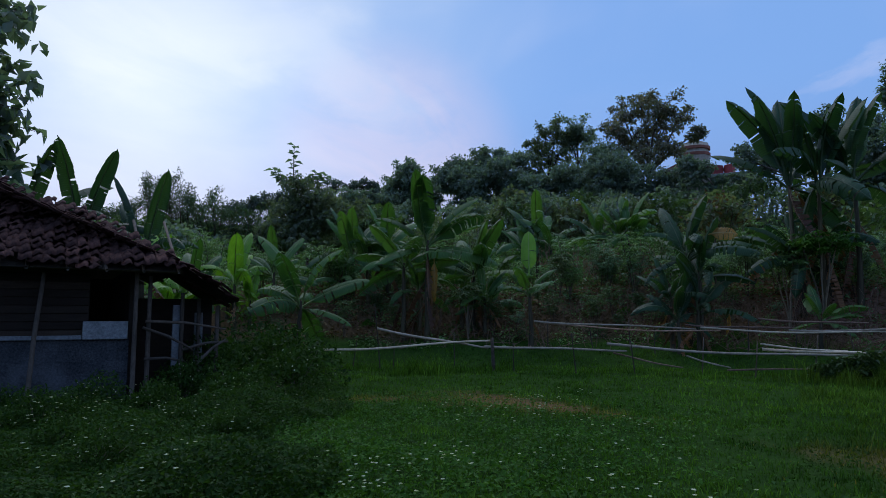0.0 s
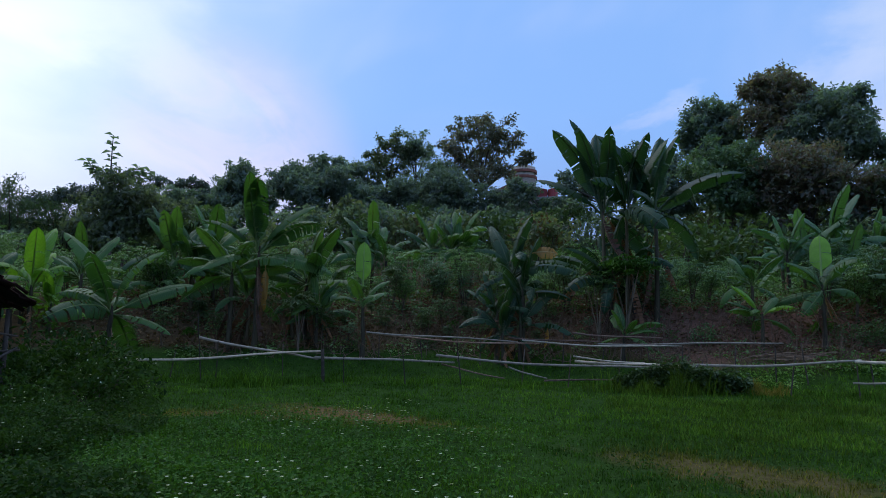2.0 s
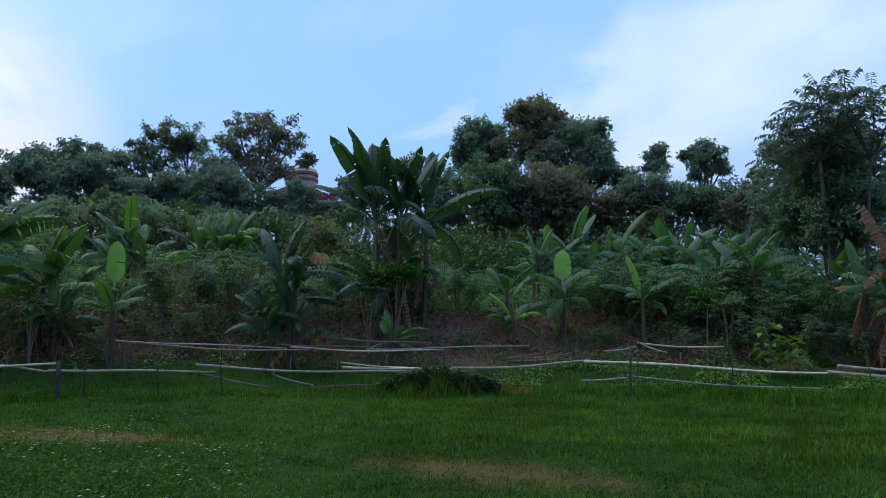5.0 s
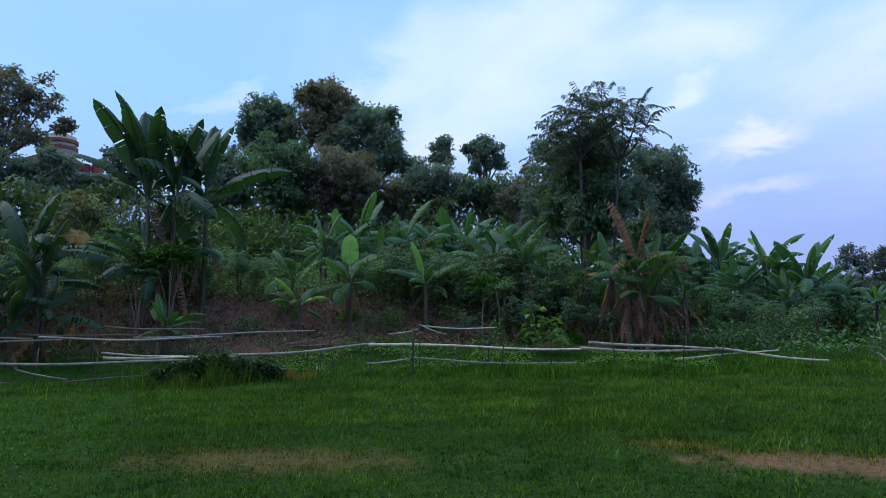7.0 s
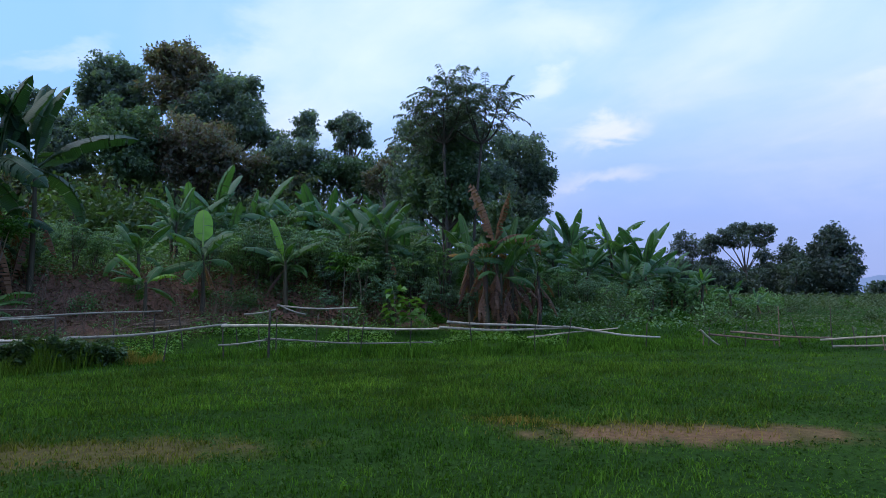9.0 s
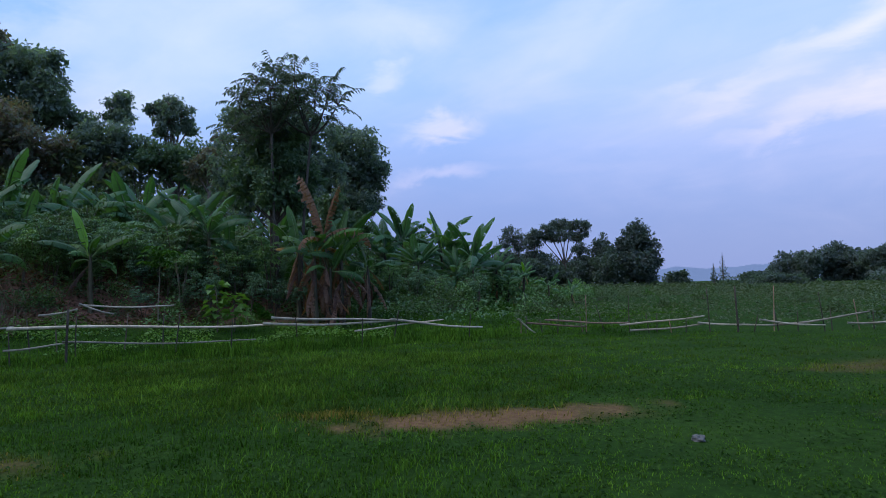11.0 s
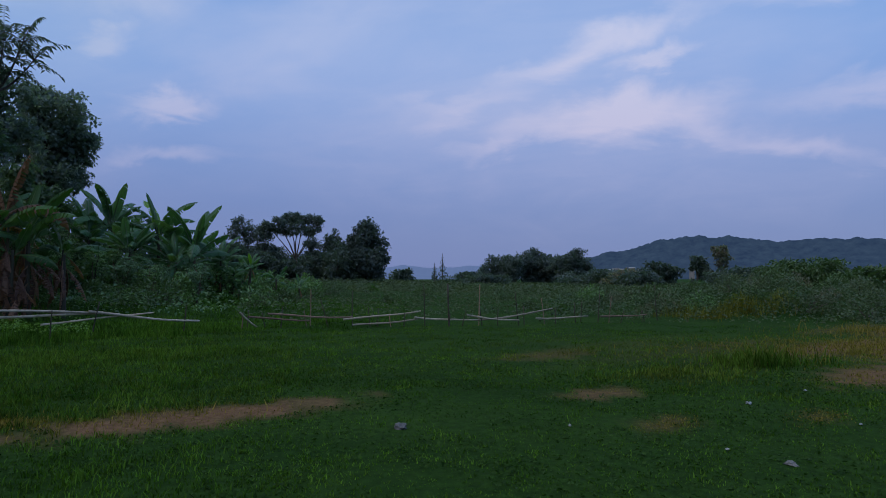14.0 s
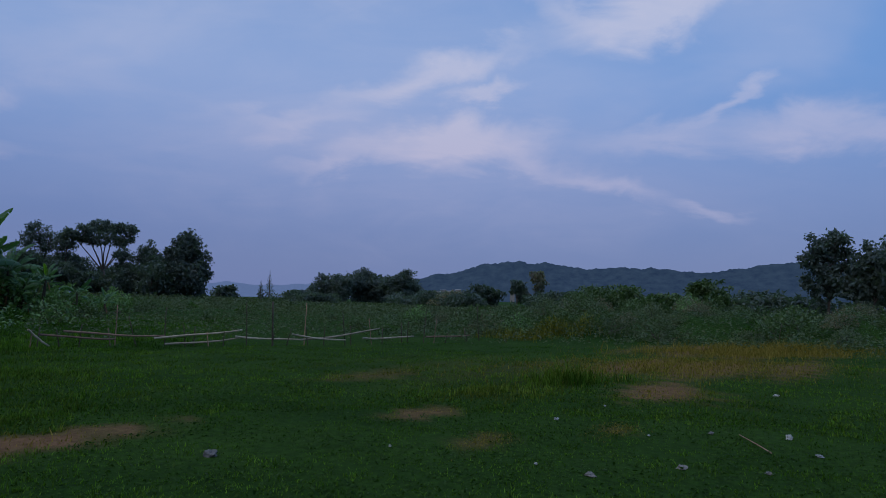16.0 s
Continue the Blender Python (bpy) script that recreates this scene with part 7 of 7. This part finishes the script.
def blades(name, n, az, r, tall, wide, seed, label, power=1.0, dry_from=None, lift=0.0, where=None, attr_dry=None):
    """Bent grass blades: three points at the foot and bend, one at the tip."""
    g = np.random.default_rng(seed)
    a = np.radians(g.uniform(*az, n))
    q = r[0] + (r[1] - r[0]) * g.random(n) ** power
    x, y = q * np.sin(a), q * np.cos(a)
    tuft_of = g.random(n)
    if where is not None:
        x, y = where(g, n)
    else:
        # blades stand in tufts of nine
        tuft = np.arange(n) // 9 * 9
        near = 0.035 * (1 + q[tuft] / 9)
        x, y = x[tuft] + g.normal(size=n) * near, y[tuft] + g.normal(size=n) * near
        tuft_of = tuft_of[tuft]
    d = dryness(x, y)
    keep = g.random(len(x)) > 0.9 * smooth01((d - 0.3) / 0.4) * (1 if dry_from is None else 0)
    keep &= g.random(len(x)) > 1.1 * bareness(x, y)
    x, y, d, tuft_of = x[keep], y[keep], d[keep], tuft_of[: len(keep)][keep]
    n = len(x)
    tuft = 0.6 + 0.5 * (np.sin(x * 2.1 + 1.3 * np.sin(y * 1.7)) * np.sin(y * 2.3 + np.sin(x * 1.9)) + 0.4 * np.sin(x * 5.7 + y * 3.1))
    h = np.clip(tall * (0.55 + 0.45 * tuft) * g.uniform(0.7, 1.2, n) * (0.5 + 1.1 * tuft_of ** 1.5), tall * 0.2, None)
    if tall >= 0.2:
        h *= 0.25 + 0.95 * np.clip(0.5 + 0.5 * np.sin(x * 2.6 + 2 * np.sin(y * 1.4)) * np.sin(y * 2.2 + x) + 0.35 * np.sin(x * 6.1 - y * 4.3), 0, 1.2)
        lush = np.sin(x * 1.9 + 1.5 * np.sin(y * 1.2)) * np.sin(y * 1.7 + 0.6 * x) + 0.6 * g.normal(size=n)
        if where in (by_fence, by_fence_end):
            keep = lush > -0.1
            x, y, d, h, tuft_of, n = x[keep], y[keep], d[keep], h[keep], tuft_of[keep], int(keep.sum())
    if tall < 0.2:
        h = h * (1 - 0.5 * smooth01((np.degrees(np.arctan2(x, y)) - 78) / 24))
    w = wide * g.uniform(0.6, 1.3, n)
    t = g.uniform(0, 6.28, n)
    bend = g.uniform(0.2, 1.1, n) * h
    z = land(x, y) + lift
    c, s = np.cos(t), np.sin(t)
    foot = np.stack([x, y, z - 0.01], -1)
    side = np.stack([-s * w / 2, c * w / 2, 0 * w], -1)
    out = np.stack([c * bend, s * bend, 0 * w], -1)
    up = np.stack([0 * w, 0 * w, h], -1)
    mid = foot + out * 0.3 + up * 0.62
    if wide > 0.0205 and tall < 0.3:
        v = np.stack([foot - side, foot + side, foot + out + up], 1).reshape(-1, 3)
        b = np.arange(n)[:, None] * 3
        dd = np.repeat(np.clip(d if attr_dry is None else np.maximum(d, attr_dry), 0, 1), 3)
        return tagged(new(name, np_mesh(name, v, b + np.array([[0, 1, 2]]), BLADE_MAT, {"dry": dd, "tuft": np.repeat(tuft_of, 3)})), label, "grass", kind="stuff")
    v = np.stack([foot - side, foot + side, mid + side * 0.7, mid - side * 0.7, foot + out + up], 1).reshape(-1, 3)
    b = np.arange(n)[:, None] * 5
    f = np.concatenate([b + np.array([[0, 1, 2]]), b + np.array([[0, 2, 3]]), b + np.array([[3, 2, 4]])])
    dd = np.repeat(np.clip(d if attr_dry is None else np.maximum(d, attr_dry), 0, 1), 5)
    return tagged(new(name, np_mesh(name, v, f, BLADE_MAT, {"dry": dd, "tuft": np.repeat(tuft_of, 5)})), label, "grass", kind="stuff")


blades("grass", 130000, (-20, 156), (4.2, 11), 0.06, 0.012, 1, "short green grass of the field", 1.2)
blades("grass", 16000, (-20, 156), (0.3, 4.3), 0.05, 0.021, 21, "short green grass of the field", 0.7)
blades("grass", 16000, (156, 340), (0.3, 16), 0.055, 0.03, 22, "short green grass of the field", 0.7)
blades("grass", 170000, (-16, 156), (10, 24), 0.085, 0.0215, 2, "green grass of the field", 1.0)
# slight straw tint lightens these blades, in place of light they catch
blades("grass", 40000, (40, 156), (10, 21), 0.10, 0.021, 3, "longer field grass with caught light put into its colour", 1.0, attr_dry=0.12, dry_from=0)


blades("tall_grass", 14000, (0, 1), (0, 1), 0.2, 0.02, 4, "unmown grass along the fence", where=by_fence)
blades("tall_grass", 12000, (0, 1), (0, 1), 0.3, 0.02, 14, "tall unmown grass along the fence", where=by_fence_end)
blades("grass", 26000, (-12, 96), (19.5, 26), 0.12, 0.026, 15, "grass between fence and bank")
blades("grass", 22000, (66, 100), (22, 38), 0.16, 0.035, 16, "pale green grass on the gentle slope")


def lush(g, n):
    a, q = np.radians(g.uniform(30, 92, n)), g.uniform(8.5, 16.5, n)
    x, y = q * np.sin(a), q * np.cos(a)
    k = np.sin(x * 0.6 + 1.2 * np.sin(y * 0.45)) * np.sin(y * 0.55 - 0.3 * x + 1.0) + 0.35 * g.normal(size=n) > -0.15
    return x[k], y[k]


def on_dry(g, n):
    spots = np.array([p[:4] for p in DRY])
    k = g.integers(0, len(spots), n)
    t = np.radians(np.array([p[4] for p in DRY]))[k]
    u, v = g.normal(size=n) * spots[k, 2] * 0.6, g.normal(size=n) * spots[k, 3] * 0.7
    return spots[k, 0] + u * np.cos(t) - v * np.sin(t), spots[k, 1] + u * np.sin(t) + v * np.cos(t)


def clump_at(cx, cy, sx, sy):
    return lambda g, n: (cx + g.normal(size=n) * sx, cy + g.normal(size=n) * sy)


blades("grass", 46000, (0, 1), (0, 1), 0.10, 0.021, 17, "lush yellow-green grass in the middle of the field", where=lush, attr_dry=0.1)
blades("dry_grass", 9000, (0, 1), (0, 1), 0.045, 0.012, 18, "short withered brown grass on the dry patches", where=on_dry, attr_dry=0.95, dry_from=0)
blades("tall_grass", 3600, (0, 1), (0, 1), 0.5, 0.014, 5, "dark rank grass smothering the fence", where=clump_at(10.6, 15.1, 0.9, 0.6), attr_dry=0.1)
blades("tall_grass", 13000, (0, 1), (0, 1), 0.24, 0.014, 6, "yellowing tall grass", where=clump_at(15.4, -20.0, 1.0, 2.4), attr_dry=0.9, dry_from=0)
blades("tall_grass", 8000, (0, 1), (0, 1), 0.17, 0.018, 11, "yellow-green grass of the open end", where=clump_at(12.6, -13.2, 1.2, 2.4), attr_dry=0.75, dry_from=0)
blades("tall_grass", 1100, (0, 1), (0, 1), 0.26, 0.02, 12, "dark tuft of rank grass", where=clump_at(11.0, -8.4, 0.35, 0.6))
blades("tall_grass", 3000, (0, 1), (0, 1), 0.4, 0.022, 7, "pale reeds at the mound's foot", where=clump_at(23.3, -16.8, 0.8, 1.2), attr_dry=0.55, dry_from=0)
blades("tall_grass", 1500, (0, 1), (0, 1), 0.4, 0.016, 8, "dry straw heap by the fence", where=clump_at(12.5, 13.9, 0.2, 0.2), attr_dry=0.85)
blades("tall_grass", 1500, (0, 1), (0, 1), 0.16, 0.018, 9, "pale tufts of grass", where=clump_at(10.2, -6.3, 0.5, 0.7), attr_dry=0.25)
blades("tall_grass", 700, (0, 1), (0, 1), 0.45, 0.02, 10, "tuft of tall grass by the fence", where=clump_at(-0.1, 18.2, 0.45, 0.4))


def weeds(name, n, az, r, size, tall, leaf, seed, label, power=1.0, where=None):
    """Low broad-leaved weeds as separate leaves standing off the ground."""
    g = np.random.default_rng(seed)
    a = np.radians(g.uniform(*az, n))
    q = r[0] + (r[1] - r[0]) * g.random(n) ** power
    x, y = q * np.sin(a), q * np.cos(a)
    if where is not None:
        keep = where(x, y)
        x, y = x[keep], y[keep]
    n = len(x)
    hump = np.clip(0.5 + 0.5 * np.sin(x * 1.1 + 2 * np.sin(y * 0.53)) * np.sin(y * 0.9 + np.sin(x * 0.7)) + 0.3 * np.sin(x * 2.7 + y * 2.1), 0.08, 1.3)
    z = land(x, y) + tall * hump * g.random(n) ** 0.6
    ln = size * g.uniform(0.6, 1.4, n)
    v, f = leaf_quads(np.stack([x, y, z], -1), on_ball(n) * np.array([1, 1, 0.5]), on_ball(n) * 0.7 + np.array([0, 0, 1]), ln, ln * 0.6)
    return tagged(new(name, np_mesh(name, v, f, LEAF[leaf])), label, "weeds", kind="stuff")


weeds("weeds", 76000, (-40, -4), (4.5, 12.5), 0.05, 0.36, "hedge", 31, "dark broad-leaved weeds beside the house", 0.9, lambda x, y: x < -0.6 - 0.09 * y + 0.5 * np.sin(y * 1.3))
def thin_out(x, y):
    az, r = np.degrees(np.arctan2(x, y)), np.hypot(x, y)
    edge = 0.5 + 0.5 * np.sin(x * 1.3 + 1.1 * np.sin(y)) * np.sin(y * 1.1)
    share = (1 - smooth01((az - 2) / 30)) * (1 - smooth01((r - 9) / 6)) * (0.35 + 0.65 * edge)
    return share > np.random.default_rng(8).random(len(x))


weeds("weeds", 24000, (30, 156), (5, 13), 0.04, 0.07, "hedge", 44, "clover and low leafy weeds in the grass", 0.8, lambda x, y: (dryness(x, y) < 0.4) & (np.sin(x * 1.7 + 2 * np.sin(y)) * np.sin(y * 1.9 - x) > -0.45))
weeds("weeds", 60000, (-12, 34), (5, 15), 0.05, 0.14, "weed", 32, "low broad-leaved weeds in the grass", 1.0, thin_out)
weeds("weeds", 38000, (30, 41), (16.8, 20.0), 0.11, 0.8, "shrub", 45, "dark tangled weeds smothering the fence", 1.0, lambda x, y: np.hypot(((x - 11.0) * 0.77 - (y - 14.9) * 0.64) / 1.7, ((x - 11.0) * 0.64 + (y - 14.9) * 0.77) / 0.4) < 1.0 + 0.3 * np.sin(x * 9) * np.sin(y * 7))
def off_bank(x, y):
    az, r = np.degrees(np.arctan2(x, y)), np.hypot(x, y)
    open_earth = smooth01((az - 22) / 8) * (1 - smooth01((az - 47) / 5)) * (1 - smooth01((r - 26.4) / 1.2))
    clump = 0.5 + 0.5 * np.sin(x * 1.9 + y * 0.7) * np.sin(y * 1.6 - x * 0.4)
    return open_earth * (0.65 + 0.35 * clump) < np.random.default_rng(3).random(len(x)) * 1.0


weeds("undergrowth", 34000, (-26, 80), (26.0, 34), 0.13, 0.7, "shrub", 33, "dark undergrowth on the bank", 0.9, off_bank)
weeds("undergrowth", 24000, (29, 52), (27, 46), 0.11, 0.55, "cassava", 40, "bright ferny growth on the open slope", 0.8)
weeds("undergrowth", 22000, (-26, 60), (26.5, 46), 0.16, 0.9, "cassava", 34, "green undergrowth on the slope", 0.9)
weeds("undergrowth", 9000, (-16, 62), (23.2, 26.2), 0.12, 0.4, "cassava", 43, "low leafy growth at the foot of the bank", 1.0, lambda x, y: np.sin(x * 1.7 + y) * np.sin(y * 2.1 - x * 0.8) > 0.15)
weeds("weeds", 9000, (40, 76), (21.4, 24.6), 0.085, 0.3, "fresh", 46, "bright low weeds at the foot of the bank", 1.0, lambda x, y: np.sin(x * 1.3 + y * 0.6) * np.sin(y * 1.5 - x * 0.5) > -0.05)
weeds("dry_litter", 12000, (-14, 62), (24.3, 29), 0.14, 0.45, "dry", 35, "dry brown leaves and stalks on the bank")
weeds("undergrowth", 30000, (60, 92), (26, 60), 0.16, 0.8, "cassava", 36, "green creeping growth at the end of the stand", 0.8, lambda x, y: np.random.default_rng(9).random(len(x)) > smooth01((np.degrees(np.arctan2(x, y)) - 76) / 16))
weeds("weeds", 56000, (86, 158), (24, 75), 0.115, 0.65, "greyweed", 37, "grey-green weeds over the open ground", 0.75)
weeds("weeds", 24000, (88, 158), (55, 190), 0.42, 0.55, "greyweed", 38, "grey-green weeds over the far ground", 0.8)
weeds("weeds", 34000, (112, 158), (26.5, 50), 0.10, 0.6, "shrub", 39, "green weeds over the mounds", 0.8)


def flowers(n, az, r, seed, where=None, tall=0.22):
    g = np.random.default_rng(seed)
    a, q = np.radians(g.uniform(*az, n)), g.uniform(*r, n)
    group = g.integers(0, max(1, n // 6), n)
    x, y = (q * np.sin(a))[group] + g.normal(size=n) * 0.28, (q * np.cos(a))[group] + g.normal(size=n) * 0.28
    if where is not None:
        k = where(x, y)
        x, y = x[k], y[k]
    n = len(x)
    z = land(x, y) + g.uniform(0.4, 1.2, n) * tall
    c = np.repeat(np.stack([x, y, z], -1), 5, 0)
    t = np.tile(np.arange(5) * 1.2566, n)
    w = np.stack([np.cos(t), np.sin(t), 0.35 + 0 * t], -1)
    v, f = leaf_quads(c, w, np.tile((0, 0, 1.0), (len(c), 1)) + g.normal(size=(len(c), 3)) * 0.4, 0.021, 0.017)
    tagged(new("flowers", np_mesh("flowers", v, f, LEAF["flower"])), "small white daisy-like flowers among the weeds", "flowers", kind="stuff")


flowers(120, (-10, 24), (5, 9.5), 51)
flowers(60, (2, 14), (9, 13), 53)
flowers(230, (-40, -6), (5, 12), 52, lambda x, y: x < -0.8 - 0.09 * y, 0.4)


# dry maize stalks left standing on the terrace
g_d = np.random.default_rng(66)
dry_stalks = Tubes(6)
C_, W_ = [], []
for k in range(210):
    az = radians(g_d.uniform(10, 20.5))
    r = g_d.uniform(29.6, 32.6)
    x, y = r * math.sin(az), r * math.cos(az)
    z = ground_at(x, y)
    h = g_d.uniform(1.0, 2.0)
    lean_x, lean_y = g_d.normal() * 0.15, g_d.normal() * 0.15
    dry_stalks.add([(x, y, z - 0.05), (x + lean_x * 0.5, y + lean_y * 0.5, z + h * 0.5), (x + lean_x, y + lean_y, z + h)], [0.014, 0.012, 0.007], False)
    for j in range(3):
        C_.append((x + lean_x * 0.6, y + lean_y * 0.6, z + h * g_d.uniform(0.3, 0.9)))
        W_.append((g_d.normal(), g_d.normal(), -1.2))
tagged(new("dry_stalks", dry_stalks.mesh("dry_stalks", DRY_STALK)), "dry brown maize stalks standing on the terrace", "stalks", kind="stuff")
v_, f_ = leaf_quads(C_, W_, np.random.default_rng(2).normal(size=(len(C_), 3)), 0.4, 0.06)
tagged(new("dry_leaves", np_mesh("dry_leaves", v_, f_, LEAF["dry"])), "dry leaves hanging on the maize stalks", "leaves", kind="stuff")


# fallen sticks and brushwood tangled over the foot of the bank
g_b = np.random.default_rng(91)
brush = Tubes(4)
for k in range(1000):
    az = radians(g_b.uniform(-4, 48) if k % 3 else g_b.uniform(22, 48))
    r = g_b.uniform(23.2, 26.6)
    x, y = r * math.sin(az), r * math.cos(az)
    z = ground_at(x, y)
    a, el, L = g_b.uniform(0, 6.28), abs(g_b.normal()) * 0.55 if k % 2 else g_b.uniform(0.9, 1.5), g_b.uniform(0.4, 1.5)
    d = np.array([math.cos(a) * math.cos(el), math.sin(a) * math.cos(el), math.sin(el)]) * L
    p0 = np.array([x, y, z + 0.02])
    brush.add([p0, p0 + d * 0.5 + g_b.normal(size=3) * 0.05, p0 + d], [0.012, 0.010, 0.004], False)
tagged(new("brushwood", brush.mesh("brushwood", BRUSHWOOD)), "dry sticks and brushwood tangled on the bank", "brushwood", kind="stuff")
